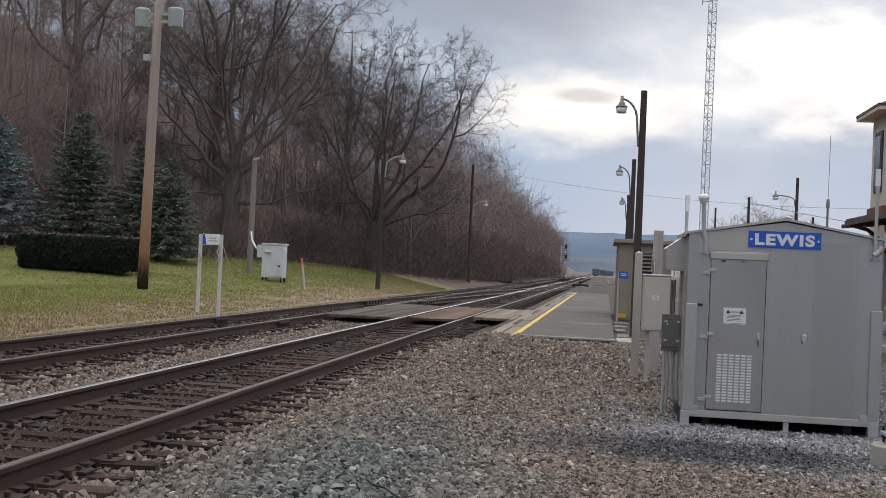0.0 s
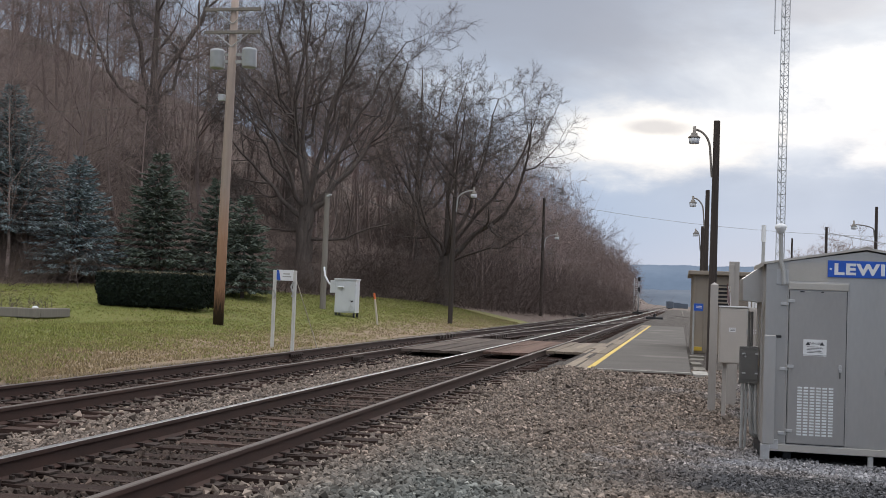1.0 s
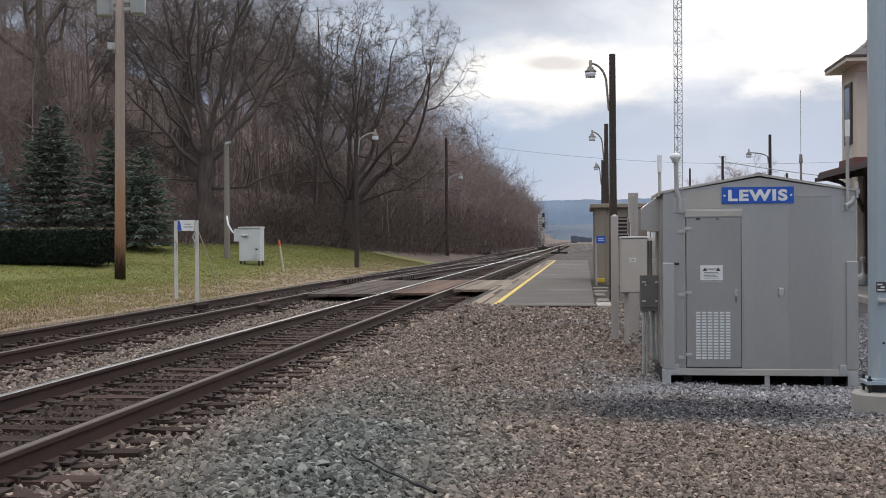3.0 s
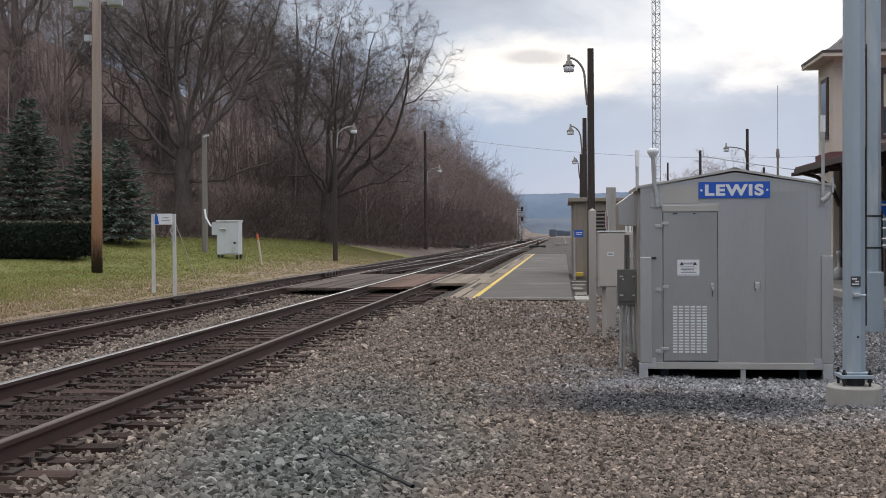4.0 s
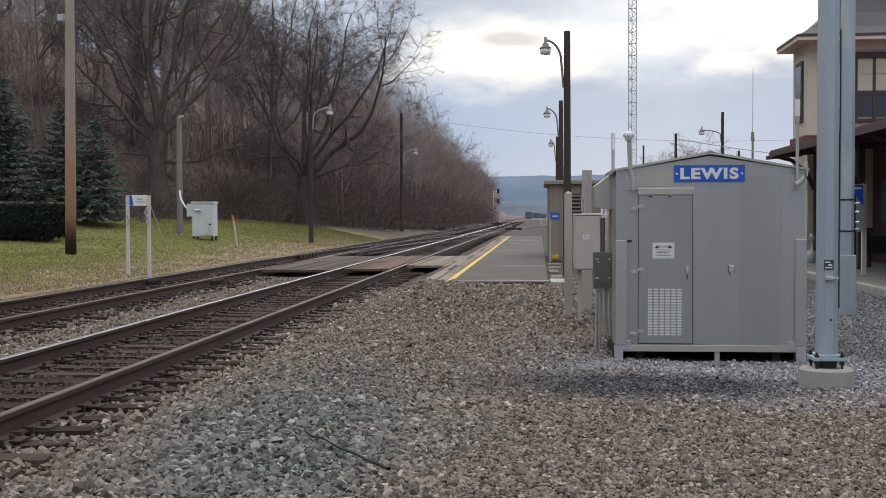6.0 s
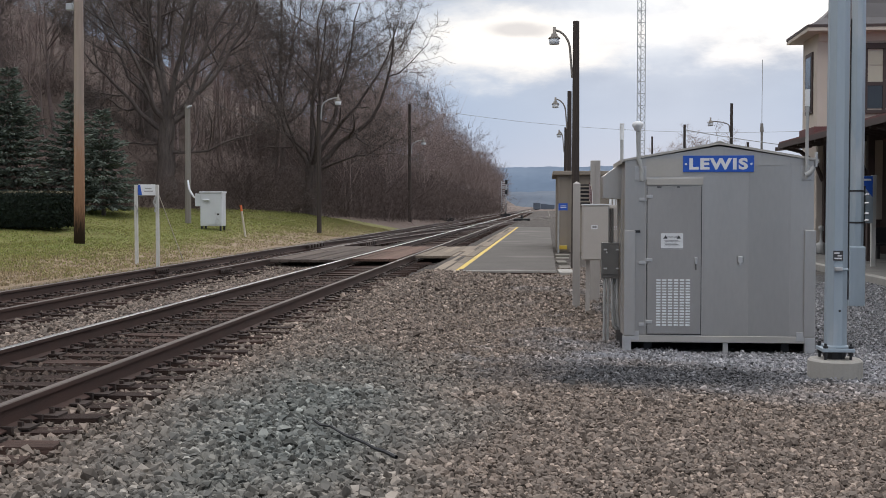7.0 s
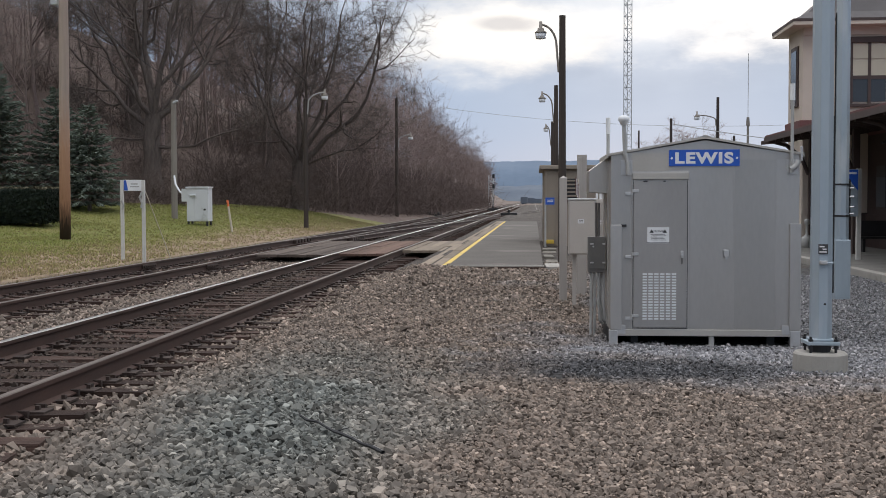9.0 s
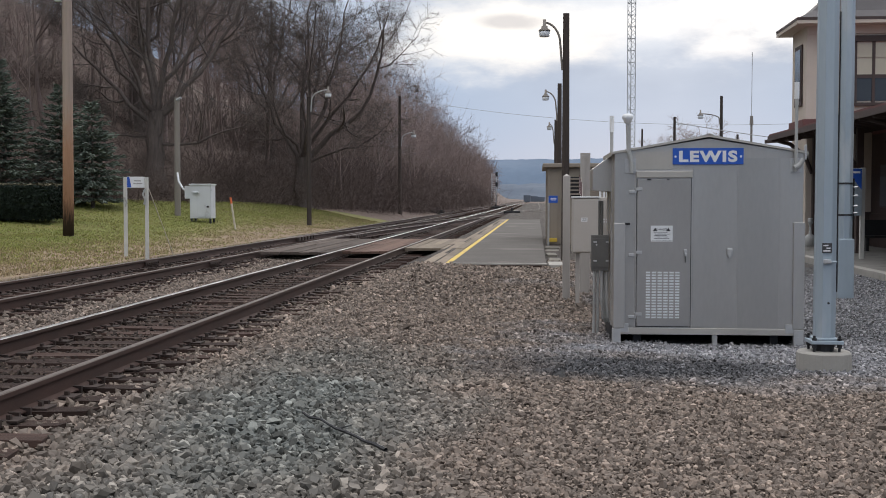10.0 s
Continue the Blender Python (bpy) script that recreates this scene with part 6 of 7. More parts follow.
def bare_tree_mesh(seed, trunk_r, fork, limbs, kids, min_r, material, up=0.05, lean=0.0):
    """A stout trunk and its great limbs. limbs: height on the trunk, heading in plan, tilt from upright at the start and at the tip, length, radius."""
    rnd = random.Random(seed)
    L = Limbs()
    n = 6
    pts = [Vector((lean * (k / n) ** 2 + rnd.gauss(0, 0.04), rnd.gauss(0, 0.04), -0.4 + (fork + 0.4) * k / n)) for k in range(n + 1)]
    L.tube(pts, [trunk_r * (1.0 + 0.55 * max(0, 0.3 - k / n) / 0.3 - 0.18 * k / n) for k in range(n + 1)], 10)
    mark = len(L.f)
    for z, heading, tilt0, tilt1, length, r in limbs:
        u = (z + 0.4) / (fork + 0.4) * n
        i = min(n - 1, int(u))
        p = pts[i].lerp(pts[i + 1], min(1, u - i))
        r *= 0.82
        m, path, rad = 9, [p.copy()], [r]
        bend, turn = rnd.gauss(0, 12), heading
        for k in range(m):
            w = (k + 0.5) / m
            tilt = radians(tilt0 + (tilt1 - tilt0) * w ** 0.7 + rnd.gauss(0, 13))
            turn += bend / m + rnd.gauss(0, 11)
            p = p + Vector((math.sin(tilt) * math.cos(radians(turn)), math.sin(tilt) * math.sin(radians(turn)), math.cos(tilt))) * length / m
            path.append(p.copy())
            rad.append(max(min_r, r * (1 - 0.85 * ((k + 1) / m) ** 0.8)))
        L.tube(path, rad, 7)
        sprout(L, rnd, path, rad, length * 0.72, len(kids), kids, up, 0.14, min_r, 0.2)
        for k in range(14):
            i = rnd.randrange(0, 5)
            d = Vector((rnd.gauss(0, 1), rnd.gauss(0, 1), rnd.gauss(0.4, 0.6))).normalized()
            grow(L, rnd, path[i].lerp(path[i + 1], rnd.random()), d, rnd.uniform(0.5, 1.5), 0.014, 1, (6,), up, 0.2, min_r)
    for k in range(90):
        i = rnd.randrange(1, n)
        a = rnd.uniform(0, 6.28)
        d = Vector((math.cos(a), math.sin(a), rnd.uniform(-0.5, 1.2))).normalized()
        q = pts[i].lerp(pts[i + 1], rnd.random()) + Vector((math.cos(a), math.sin(a), 0)) * trunk_r * 0.8
        grow(L, rnd, q, d, rnd.uniform(0.4, 1.3), 0.016, 1, (6,), up, 0.22, min_r)
    return L.split(mark, material, ("trunk", "crown"))


def plant(name, me, x, y, label, category, group, turn=0.0, size=1.0, z=None):
    if isinstance(me, list):
        ob = new(name)
        for m in me:
            new(m.name.split(".")[0], m).parent = ob
    else:
        ob = new(name, me)
    ob.matrix_basis = pose(x, y, height(x, y) if z is None else z, 0, 0, turn) @ Matrix.Diagonal((size, size, size, 1))
    return tagged(ob, label, category, group)


# two great bare trees at the lawn's back edge
big_a = bare_tree_mesh(11, 0.54, 4.4, (
    (3.6, 172, 62, 30, 8.2, 0.20), (4.0, 8, 56, 22, 10.8, 0.25), (4.4, 120, 14, 6, 12.4, 0.26), (4.3, 210, 26, 12, 12.0, 0.22), (4.2, 335, 32, 16, 12.2, 0.24),
    (4.0, 60, 46, 22, 10.6, 0.18), (4.2, 265, 44, 22, 10.6, 0.18), (2.6, 5, 84, 62, 7.2, 0.13), (3.0, 190, 88, 84, 5.2, 0.10), (4.4, 20, 22, 34, 11.6, 0.2), (4.3, 165, 38, 34, 10.0, 0.17)),
    (6, 6, 7, 6), 0.007, M_BARK, up=0.05)
plant("bare_tree", big_a, -21.2, 63.0, "great spreading bare tree with many fine twigs behind the lawn", "tree", "great bare trees")
big_b = bare_tree_mesh(29, 0.52, 3.2, (
    (2.9, 2, 68, 20, 11.4, 0.27), (3.2, 40, 18, 14, 11.4, 0.23), (2.8, 178, 54, 2, 9.4, 0.19), (3.2, 100, 8, 4, 12.2, 0.22), (3.0, 300, 38, 16, 10.6, 0.19),
    (3.1, 15, 44, 30, 11.0, 0.2), (2.6, 350, 80, 62, 7.6, 0.13), (3.0, 225, 36, 18, 9.6, 0.15), (3.1, 75, 30, 20, 10.8, 0.17)),
    (6, 6, 7, 6), 0.008, M_BARK, up=0.045)
plant("bare_tree", big_b, -15.0, 73.0, "bare tree with dark trunk leaning towards the tracks", "tree", "great bare trees")
big_c = bare_tree_mesh(37, 0.40, 5.0, (
    (4.8, 20, 14, 4, 11.5, 0.24), (4.6, 140, 30, 8, 10.5, 0.2), (4.4, 260, 34, 10, 10.5, 0.2), (3.8, 320, 48, 16, 9.0, 0.16), (4.0, 190, 50, 16, 9.0, 0.16)), (5, 5, 6, 5), 0.013, M_BARK)
plant("bare_tree", big_c, -20.5, 88.0, "bare tree with light grey limbs against the sky", "tree", "great bare trees", 40)
plant("bare_tree", big_c, -25.5, 72.0, "bare tree with light grey limbs deeper in the woods", "tree", "great bare trees", 160, 1.1)
plant("bare_tree", big_c, -30.5, 62.0, "bare tree rising over the spruces", "tree", "great bare trees", 250, 1.15)

# woods: a few grown kinds, planted many times
def woodland_mesh(seed, h, r, kids, min_r, crown):
    """A slender tree with one stem and side limbs from low down."""
    rng = random.Random(seed)
    L = Limbs()
    grow(L, rng, Vector((0, 0, -0.4)), Vector((rng.gauss(0, 0.05), rng.gauss(0, 0.05), 1)), h, r, len(kids), kids, 0.03, 0.07, min_r)
    mark = 5 * (7 if len(kids) >= 4 else 5)
    v = np.array(L.v)
    v[:, 2] *= np.where(v[:, 2] > 0, h / np.percentile(v[:, 2], 99.8), 1)
    far = np.percentile(np.abs(v[:, :2]), 97)
    stem = np.clip(v[:, 2:3] / (0.25 * h), 0, 1)
    v[:, :2] *= 1 + (crown / far - 1) * stem
    L.v = v.tolist()
    return L.split(mark, M_TWIG, ("trunk", "crown"))


WOODS = [woodland_mesh(100 + i, 12.0 + i, 0.10 + 0.016 * i, (6, 6, 14), 0.010, 3.0 + 0.3 * i) for i in range(6)]
WOODS_FAR = [woodland_mesh(150 + i, 15 + i, 0.17, (6, 5, 12), 0.026, 3.8) for i in range(3)]
rnd = random.Random(77)
kept = []


def scatter(n, y0, y1, depth, gap, cap):
    """Tries n places between y0 and y1, up to depth metres behind the wood's edge."""
    made = 0
    for k in range(n):
        y = rnd.uniform(y0, y1)
        x = woods_edge(y) - (7.5 if 54 < y < 84 else 0.8) - rnd.random() ** (0.85 if y < 80 else 1.3) * depth
        if x / y < -0.74 or (x + 21.2) ** 2 + (y - 63) ** 2 < 12 or (x + 15) ** 2 + (y - 73) ** 2 < 9:
            continue
        if any((x - a) ** 2 + (y - b) ** 2 < gap ** 2 for a, b in kept):
            continue
        kept.append((x, y))
        made += 1
        if made == cap:
            return


scatter(2200, 44, 80, 46, 1.9, 125)
scatter(1200, 78, 135, 26, 1.8, 110)
scatter(1500, 135, 520, 14, 2.0, 190)
far_v, far_f = [], []
for x, y in sorted(kept, key=lambda p: p[1]):
    kind, turn, size = rnd.choice(WOODS if y < 130 else WOODS_FAR), rnd.uniform(0, 360), rnd.uniform(0.58, 1.02) if y < 95 else rnd.uniform(0.75, 1.15)
    if y < 150:
        plant("woodland_tree", kind, x, y, "slender bare woodland tree on the hillside", "tree", "woods on the hillside", turn, size)
        continue
    m = pose(x, y, height(x, y), 0, 0, turn) @ Matrix.Scale(size, 4)
    for me in kind:
        o = len(far_v)
        far_v += [tuple(m @ v.co) for v in me.vertices]
        far_f += [tuple(o + i for i in p.vertices) for p in me.polygons]
me = bpy.data.meshes.new("distant_woods")
me.from_pydata(far_v, [], far_f)
me.materials.append(M_TWIG)
tagged(new("distant_woods", me), "grey-brown leafless woods along the line far off", "woods", kind="stuff")


def brush_mesh(seed, n, h, w):
    rng = random.Random(seed)
    L = Limbs()
    for k in range(n):
        p = Vector((rng.gauss(0, w), rng.gauss(0, w * 0.7), -0.15))
        d = Vector((rng.gauss(0, 0.75), rng.gauss(0, 0.6), 1)).normalized()
        grow(L, rng, p, d, h * rng.uniform(0.3, 1.2), rng.uniform(0.007, 0.018), 1, (7,), -0.03, 0.24, 0.006)
    return L.mesh("brush", M_BRUSH)


BRUSH = [brush_mesh(300 + i, 48, 1.5 + 0.5 * i, 1.5) for i in range(4)]
for k in range(400):
    y = 42 + 210 * rnd.random() ** 1.25
    x = woods_edge(y) + (1.5 * rnd.random() if y > 86 else -0.3) - rnd.random() ** 1.8 * 15
    if x / y > -0.74:
        plant("brush_thicket", rnd.choice(BRUSH), x, y, "leafless brown brush thicket at the wood's edge", "shrub", "brush along the wood's edge", rnd.uniform(0, 360), rnd.uniform(0.7, 1.2) * (1.5 if y > 85 else 1))["kind"] = "stuff"

# far bare trees behind the hut
far_tree = bare_tree_mesh(61, 0.2, 2.4, [(2.2, 51 * k, 12 + 7 * k, 6 + 3 * k, 8.4 - 0.4 * k, 0.1) for k in range(7)], (6, 6, 5), 0.014, M_TWIG)
for x, y, s, t in ((17.2, 150, 1.0, 10), (21.0, 150, 1.02, 90), (24.5, 152, 0.95, 200), (14.5, 160, 0.8, 300)):
    plant("bare_tree", far_tree, x, y, "small bare tree far behind the hut", "tree", "far bare trees", t, s)


def spruce(x, y, h, w, material, label, seed):
    rnd = random.Random(seed)
    th = thing("spruce_tree", (0, 0, 0), label, "spruce tree", "spruces behind the hedge")
    zb = height(x, y)
    bm = B(); tube(bm, (x, y, zb - 0.2), (x, y, zb + h * 0.97), h * 0.022, 0.02, 8)
    part("trunk", bm, M_BARK, th)
    vs, fs = [], []

    def spray(p, d, s):
        """A small flat-sided clump of needles."""
        side = d.cross(Vector((0, 0, 1)))
        side = side.normalized() if side.length > 1e-3 else Vector((1, 0, 0))
        side.rotate(Matrix.Rotation(rnd.uniform(-0.9, 0.9), 3, d))
        upv = side.cross(d)
        o = len(vs)
        for q in (p, p + d * s * 0.45 + side * s * 0.24, p + d * s, p + d * s * 0.45 - side * s * 0.24, p + d * s * 0.4 + upv * s * 0.16, p + d * s * 0.4 - upv * s * 0.12):
            vs.append((q.x, q.y, q.z))
        fs.extend([(o, o + 1, o + 4), (o + 1, o + 2, o + 4), (o + 2, o + 3, o + 4), (o + 3, o, o + 4), (o, o + 5, o + 1), (o + 1, o + 5, o + 2), (o + 2, o + 5, o + 3), (o + 3, o + 5, o)])

    z = 0.10 * h
    lim = Limbs()
    while z < h * 0.985:
        u = z / h
        R = w * (1 - u) ** 0.85 * rnd.uniform(0.85, 1.1) + 0.12
        nb = 9 if u < 0.7 else 6
        a0 = rnd.random() * 6.28
        for k in range(nb):
            a = a0 + 2 * math.pi * (k + rnd.uniform(-0.25, 0.25)) / nb
            out = Vector((math.cos(a), math.sin(a), -0.16 + 0.5 * u)).normalized()
            r = R * rnd.uniform(0.75, 1.08)
            p0 = Vector((x, y, zb + z))
            tip = p0 + out * r
            lim.tube([p0, p0 + out * r * 0.6 - Vector((0, 0, 0.04 * r)), tip + Vector((0, 0, 0.06 * r))], [0.03, 0.018, 0.006], 3)
            m = max(8, int(r * 22))
            for j in range(m):
                t = 0.12 + 0.88 * (j + rnd.random()) / m
                lat = Vector((-math.sin(a), math.cos(a), 0)) * rnd.uniform(-1, 1)
                q = p0 + out * r * t + Vector((0, 0, 0.05 * r * t * t - rnd.random() * 0.12)) + lat * 0.22 * r * (1.05 - t)
                sd = (out + lat * rnd.uniform(0.2, 1.0) + Vector((0, 0, rnd.uniform(-0.55, 0.3)))).normalized()
                spray(q, sd, rnd.uniform(0.16, 0.38) * (1.15 - 0.4 * t))
        z += rnd.uniform(0.16, 0.34)
    part_limbs = new("branchwork", lim.mesh("branchwork", M_BARK)); part_limbs.parent = th
    me = bpy.data.meshes.new("needles")
    me.from_pydata(vs, [], fs)
    me.materials.append(material)
    cr = new("crown", me); cr.parent = th


spruce(-31.9, 50.0, 7.7, 4.0, M_SPRUCE_BLUE, "blue-grey spruce with drooping tiers behind the hedge", 1)
spruce(-28.4, 50.5, 6.0, 3.0, M_SPRUCE_BLUE, "dark blue-green spruce beside the hedge", 2)
spruce(-25.0, 52.0, 6.6, 2.9, M_SPRUCE, "dark green spruce in the shade of the woods", 3)
spruce(-20.7, 52.5, 5.0, 2.1, M_SPRUCE, "small dark green spruce behind the utility pole", 4)
spruce(-22.6, 53.5, 5.5, 2.3, M_SPRUCE, "slim dark spruce at the wood's edge", 5)
spruce(-35.4, 51.0, 8.2, 3.0, M_SPRUCE_BLUE, "blue spruce further along the lawn", 6)


def hedge():
    th = thing("clipped_hedge", (0, 0, 0), "long dark clipped yew hedge with rounded ends on the lawn", "hedge")
    x0, x1, y0, y1 = -22.45, -18.1, 41.6, 43.6
    zb, zt = height(-20, 42), 2.22
    rnd = random.Random(8)
    bm = B()
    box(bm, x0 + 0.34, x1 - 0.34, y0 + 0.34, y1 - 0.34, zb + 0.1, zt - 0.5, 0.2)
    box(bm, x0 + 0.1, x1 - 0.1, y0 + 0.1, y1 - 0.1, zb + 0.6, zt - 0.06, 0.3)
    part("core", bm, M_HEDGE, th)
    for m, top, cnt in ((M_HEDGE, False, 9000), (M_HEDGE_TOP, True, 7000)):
        vs, fs = [], []
        for k in range(cnt):
            u = rnd.random()
            x = x0 + (x1 - x0) * u
            if top:
                p = Vector((x, rnd.uniform(y0, y1), zt + rnd.gauss(0, 0.03)))
                nn = Vector((rnd.gauss(0, 0.5), rnd.gauss(0, 0.5), 1)).normalized()
            else:
                f = rnd.random()
                zz = zb + 0.12 + (zt - zb - 0.12) * rnd.random()
                belly = 0.10 * math.sin((zz - zb) / (zt - zb) * 3.1) - 0.34 * (1 - (zz - zb) / (zt - zb)) ** 1.5
                if f < 0.7:
                    p, nn = Vector((x, y0 - belly + rnd.gauss(0, 0.04), zz)), Vector((rnd.gauss(0, 0.5), -1, rnd.gauss(0, 0.5)))
                elif f < 0.85:
                    p, nn = Vector((x1 + belly + rnd.gauss(0, 0.04), rnd.uniform(y0, y1), zz)), Vector((1, rnd.gauss(0, 0.5), rnd.gauss(0, 0.5)))
                else:
                    p, nn = Vector((x0 - belly + rnd.gauss(0, 0.04), rnd.uniform(y0, y1), zz)), Vector((-1, rnd.gauss(0, 0.5), rnd.gauss(0, 0.5)))
                nn.normalize()
            a = nn.orthogonal().normalized()
            a.rotate(Matrix.Rotation(rnd.uniform(0, 6.28), 3, nn))
            c = nn.cross(a)
            s = rnd.uniform(0.05, 0.11)
            o = len(vs)
            for q in (p - a * s, p + c * s * 0.5 + nn * s * 0.3, p + a * s, p - c * s * 0.5 + nn * s * 0.2, p - nn * s * 0.6):
                vs.append((q.x, q.y, q.z))
            fs.extend([(o, o + 1, o + 3), (o + 1, o + 2, o + 3), (o, o + 4, o + 1), (o + 2, o + 4, o + 3)])
        me = bpy.data.meshes.new("leaves")
        me.from_pydata(vs, [], fs)
        me.materials.append(m)
        ob = new("top_growth" if top else "foliage", me); ob.parent = th
        tagged(ob, kind="stuff")


hedge()

# low stone-edged bed at the lawn's far side
th = thing("flower_bed", (0, 0, 0), "low timber-edged planting bed with dry stalks and a pale stone", "flower bed")
zb = height(-24, 38)
bm = B(); box(bm, -27.3, -21.9, 36.4, 36.7, zb - 0.05, zb + 0.28, 0.03); box(bm, -22.2, -21.9, 36.7, 38.7, zb - 0.05, zb + 0.28, 0.03)
part("edging", bm, M_POLE_GREY, th)
bm = B(); box(bm, -27.3, -22.25, 36.72, 38.7, zb - 0.05, zb + 0.2, 0.02)
part("soil", bm, M_TIE, th)
bm = B(); bmesh.ops.create_icosphere(bm, subdivisions=2, radius=0.13, matrix=Matrix.Translation((-22.3, 37.0, zb + 0.27)) @ Matrix.Diagonal((1, 0.8, 0.7, 1)))
for v in bm.verts:
    v.co += Vector((0.03, 0.03, 0.03)) * noise.noise(v.co * 9)
part("pale_stone", bm, M_WHITE, th)
L = Limbs()
for k in range(60):
    p = Vector((rnd.uniform(-27, -22.2), rnd.uniform(36.9, 38.4), zb + 0.15))
    grow(L, rnd, p, Vector((rnd.gauss(0, 0.3), rnd.gauss(0, 0.3), 1)).normalized(), rnd.uniform(0.3, 0.7), 0.012, 1, (4,), 0, 0.2, 0.005)
ob = tagged(new("dry_stalks", L.mesh("dry_stalks", M_BRUSH)), kind="stuff"); ob.parent = th

# dead stick on the ballast
L = Limbs()
r2 = random.Random(5)
p, q = Vector((-1.75, 8.55, 0.08)), Vector((-0.98, 7.43, 0.05))
pts = [p.lerp(q, k / 9) + Vector((r2.gauss(0, 0.006), r2.gauss(0, 0.006), r2.gauss(0, 0.004) + 0.055)) for k in range(10)]
L.tube(pts, [0.010 + 0.002 * math.sin(k * 1.7) + 0.004 * (k / 9) for k in range(10)], 6)
L.tube([pts[4], pts[4] + Vector((0.10, 0.03, 0.02))], [0.008, 0.004], 5)
tagged(new("dead_stick", L.mesh("dead_stick", M_BLACK)), "thin dead stick lying on the ballast", "stick")


# ---------------------------------------------------------------- lawn
def blades(name, label, material, n, where, tall, wide, seed):
    """Small tufts of three blades each over the lawn, as one object."""
    rng = random.Random(seed)
    vs, fs = [], []
    while n:
        n -= 1
        y = 16 + 58 * rng.random() ** 1.2
        x = rng.uniform(max(woods_edge(y), -0.72 * y), -10.0)
        if not where(x, y, rng):
            continue
        z = height(x, y)
        for k in range(3):
            a = rng.uniform(0, 6.28)
            w, h = wide * rng.uniform(0.6, 1.3), tall * rng.uniform(0.5, 1.4)
            bx, by = x + rng.gauss(0, 0.05), y + rng.gauss(0, 0.05)
            o = len(vs)
            dx, dy = math.cos(a) * w, math.sin(a) * w
            vs += [(bx - dx, by - dy, z - 0.01), (bx + dx, by + dy, z - 0.01), (bx + rng.gauss(0, h * 0.5), by + rng.gauss(0, h * 0.5), z + h)]
            fs.append((o, o + 1, o + 2))
    me = bpy.data.meshes.new(name)
    me.from_pydata(vs, [], fs)
    me.materials.append(material)
    return tagged(new(name, me), label, "grass", kind="stuff")


patch = lambda x, y: noise.noise((x * 0.35, y * 0.25, 7)) + 0.5 * noise.noise((x * 1.1, y * 0.9, 2))
blades("lawn_grass", "short green winter lawn grass", M_GRASS, 70000, lambda x, y, r: r.random() < 0.25 + smooth(-10.8, -14.5, x) - 0.35 * (patch(x, y) > 0.25), 0.045, 0.016, 1)
blades("dry_lawn_grass", "dry tan grass along the lawn's trackside edge", M_DRYGRASS, 36000, lambda x, y, r: r.random() < 1.15 * smooth(-15.5, -10.5, x) + 0.3 * (patch(x, y) > 0.2) + 0.05, 0.045, 0.016, 2)
blades("fallen_leaves", "brown fallen leaves strewn on the lawn", M_LEAF, 2600, lambda x, y, r: True, 0.015, 0.04, 3)


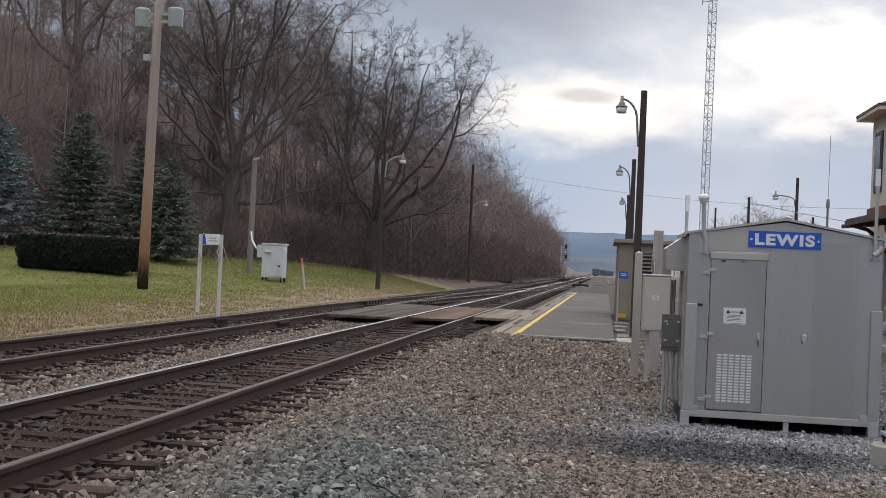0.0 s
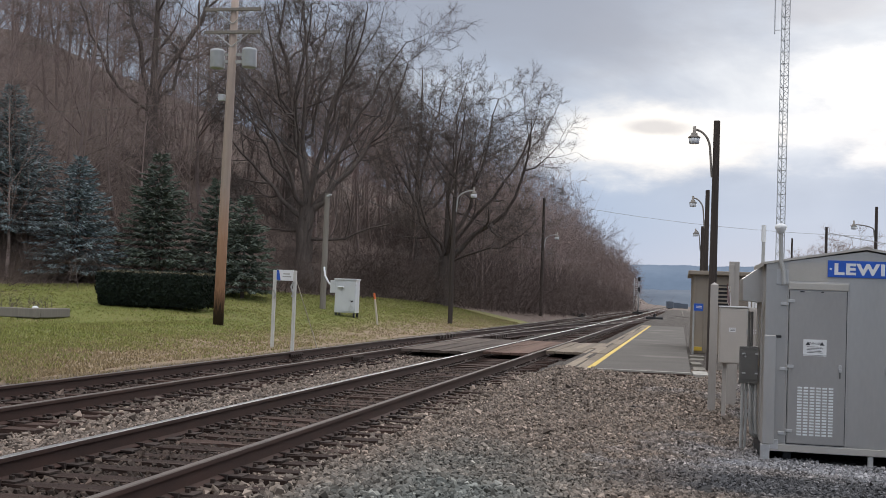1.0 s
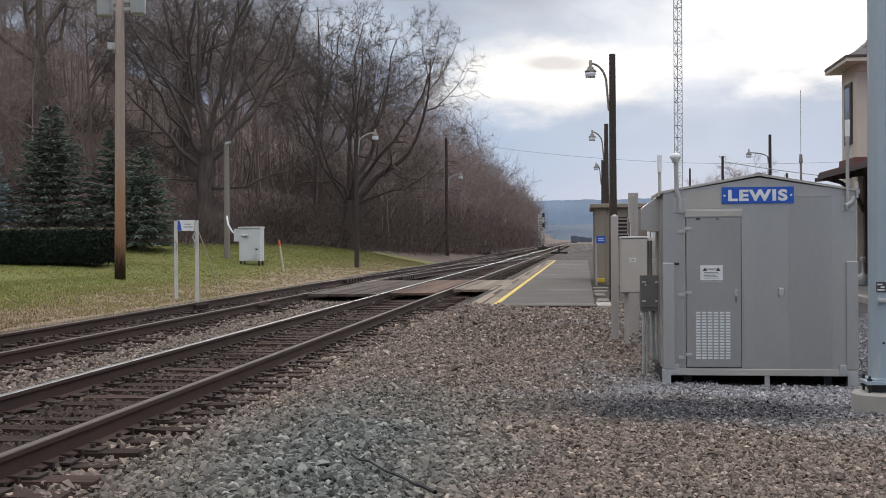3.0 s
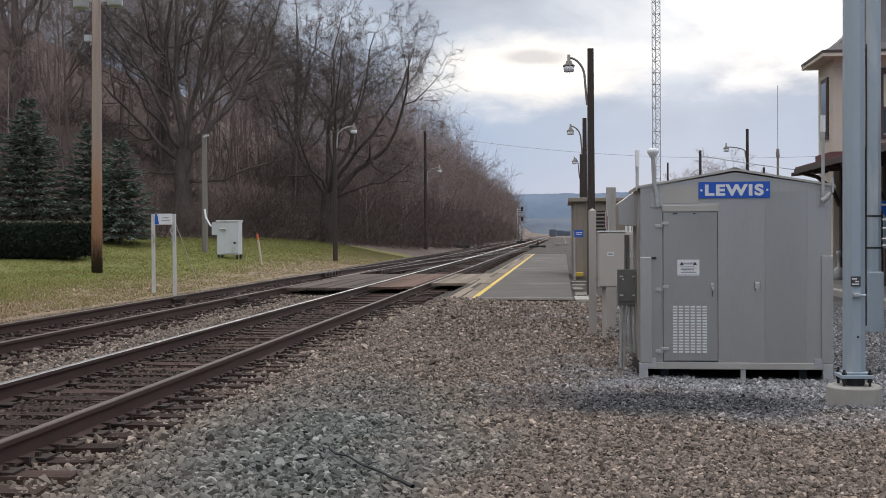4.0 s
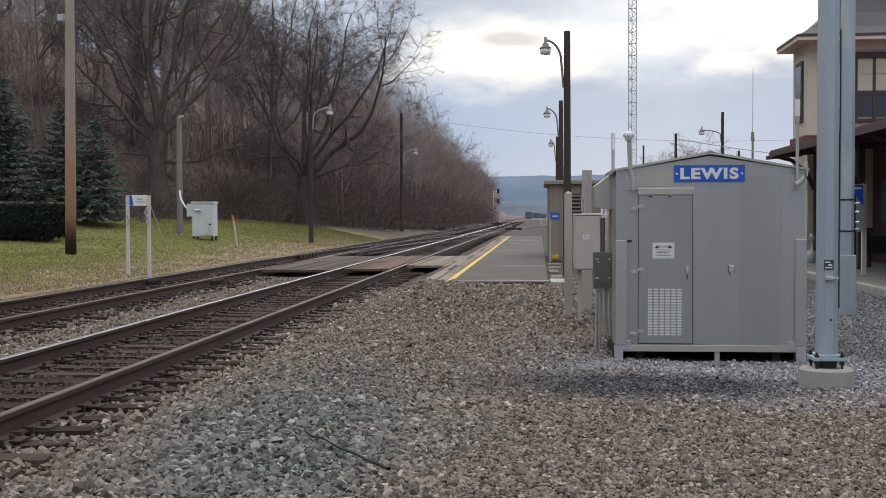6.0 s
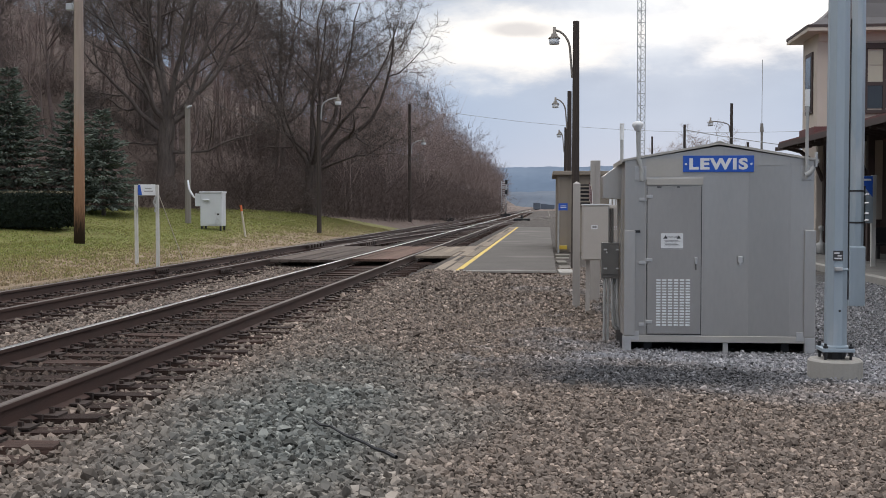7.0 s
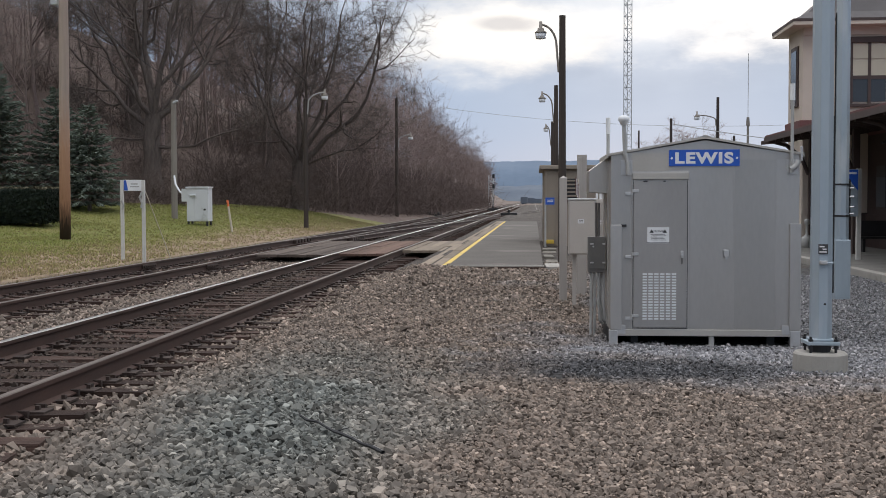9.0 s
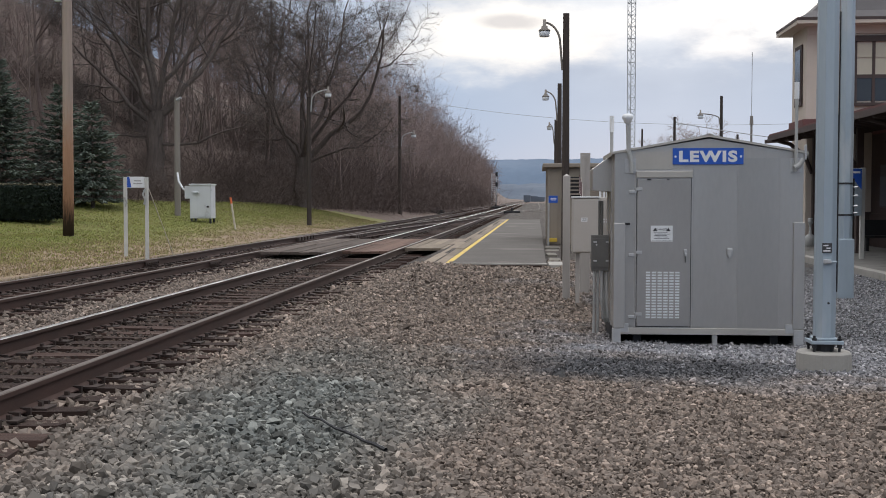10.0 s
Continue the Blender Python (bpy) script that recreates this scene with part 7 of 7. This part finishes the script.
# ---------------------------------------------------------------- loose ballast
def stones(name, label, x0, x1, y0, y1, step, size, seed, flat=0.7, keep=None, stem=None, block=3):
    """Angular stones strewn over a stretch of ground, as one object."""
    rng = np.random.default_rng(seed)
    gx, gy = np.meshgrid(np.arange(x0, x1, step), np.arange(y0, y1, step))
    px = gx.ravel() + rng.uniform(-0.5, 0.5, gx.size) * step
    py = gy.ravel() + rng.uniform(-0.5, 0.5, gx.size) * step
    if keep is not None:
        k = keep(px, py)
        px, py = px[k], py[k]
    n = len(px)
    pz = np.array([height(a, b) for a, b in zip(px, py)]) if stem is None else np.full(n, stem)
    m = block
    ring = np.arange(m) * 2 * math.pi / m
    top = np.stack([0.46 * np.cos(ring), 0.46 * np.sin(ring), np.full(m, 0.46)], 1)
    low = np.stack([0.64 * np.cos(ring + math.pi / m), 0.64 * np.sin(ring + math.pi / m), np.full(m, -0.3)], 1)
    chip = np.concatenate([top, low])
    v = chip[None] * (1 + rng.uniform(-0.2, 0.2, (n, 2 * m, 1))) + rng.uniform(-0.12, 0.12, (n, 2 * m, 3))
    s = size * np.exp(rng.normal(0, 0.24, n))
    v *= (s[:, None] * np.stack([rng.uniform(0.9, 1.45, n), rng.uniform(0.75, 1.15, n), rng.uniform(0.6, 1.0, n) * flat / 0.7], 1))[:, None, :]
    w = rng.normal(0, 1, (n, 4)); w /= np.linalg.norm(w, axis=1)[:, None]
    w[:, 1:3] *= 0.42; w /= np.linalg.norm(w, axis=1)[:, None]
    a, b, c, d = w.T
    R = np.stack([np.stack([1 - 2 * (c * c + d * d), 2 * (b * c - a * d), 2 * (b * d + a * c)], 1),
                  np.stack([2 * (b * c + a * d), 1 - 2 * (b * b + d * d), 2 * (c * d - a * b)], 1),
                  np.stack([2 * (b * d - a * c), 2 * (c * d + a * b), 1 - 2 * (b * b + c * c)], 1)], 1)
    v = np.einsum("nij,nkj->nki", R, v)
    v += np.stack([px, py, pz + s * rng.uniform(-0.05, 0.6, n)], 1)[:, None, :]
    f = [(0, k, k + 1) for k in range(1, m - 1)] + [(m, m + k + 1, m + k) for k in range(1, m - 1)]
    for k in range(m):
        f += [(k, m + k, (k + 1) % m), (m + k, m + (k + 1) % m, (k + 1) % m)]
    faces = (np.array(f)[None] + 2 * m * np.arange(n)[:, None, None]).reshape(-1, 3)
    me = bpy.data.meshes.new(name)
    me.vertices.add(n * 2 * m)
    me.vertices.foreach_set("co", v.ravel())
    me.loops.add(faces.size)
    me.loops.foreach_set("vertex_index", faces.ravel())
    me.polygons.add(len(faces))
    me.polygons.foreach_set("loop_start", np.arange(0, faces.size, 3))
    me.polygons.foreach_set("loop_total", np.full(len(faces), 3))
    me.update(calc_edges=True)
    me.shade_flat()
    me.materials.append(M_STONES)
    return tagged(new(name, me), label, "gravel", kind="stuff")


in_view = lambda x, y: (x > -0.65 * y - 0.5) & (x < 0.40 * y + 0.4)
open_yard = lambda x, y: in_view(x, y) & ~((x > 0.93) & (x < 3.24) & (y > 14.5) & (y < 16)) & ~((np.hypot(x - 2.9, y - 12.05) < 0.29))
coarse = lambda x, y: open_yard(x, y) & ((x < 0.6 + 0.5 * np.sin(y)) | (y < 11.2) | (y > 14.2))
fine = lambda x, y: open_yard(x, y) & (x > 0.3) & (y > 10.8)
shoulder = lambda x, y: coarse(x, y) & (x < -0.5 + 0.35 * np.sin(1.3 * y))
path = lambda x, y: coarse(x, y) & (x > -0.75 + 0.35 * np.sin(1.3 * y))
stones("ballast_gravel", "loose chunky grey-green ballast stones on the track's shoulder", -3.4, 0.2, 5.8, 11, 0.035, 0.037, 1, keep=shoulder, block=5)
stones("ballast_gravel", "loose angular grey-brown ballast stones across the yard", -1.2, 3.6, 5.8, 12, 0.028, 0.028, 11, keep=path, block=4)
stones("ballast_gravel", "loose grey ballast stones along the shoulder", -3.4, 0.2, 11, 18, 0.036, 0.037, 12, keep=shoulder)
stones("ballast_gravel", "loose grey-brown ballast stones on the yard", -1.2, 1.6, 12, 18, 0.032, 0.032, 2, keep=path)
stones("ballast_gravel", "loose ballast stones before the platform", -3.4, 2.2, 18, 27, 0.046, 0.042, 3, keep=lambda x, y: open_yard(x, y) & ((y < 24.2) | (x > 0.25)))
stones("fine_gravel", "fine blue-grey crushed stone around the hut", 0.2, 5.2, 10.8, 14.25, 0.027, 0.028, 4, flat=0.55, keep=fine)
stones("fine_gravel", "fine pale crushed stone behind the hut", 3.2, 7.3, 14.2, 27, 0.04, 0.026, 5, flat=0.5, keep=in_view)
stones("crib_ballast", "dark brown ballast packed between the near track's ties", -6.2, -3.2, 6, 26, 0.052, 0.042, 6, stem=0.115, keep=in_view)
stones("crib_ballast", "grey ballast between the two tracks", -7.0, -6.0, 9, 34, 0.055, 0.045, 7, stem=0.10, keep=in_view)
stones("crib_ballast", "brown ballast packed around the far track's ties", -9.9, -6.9, 12, 36, 0.075, 0.055, 8, stem=0.10, keep=in_view)
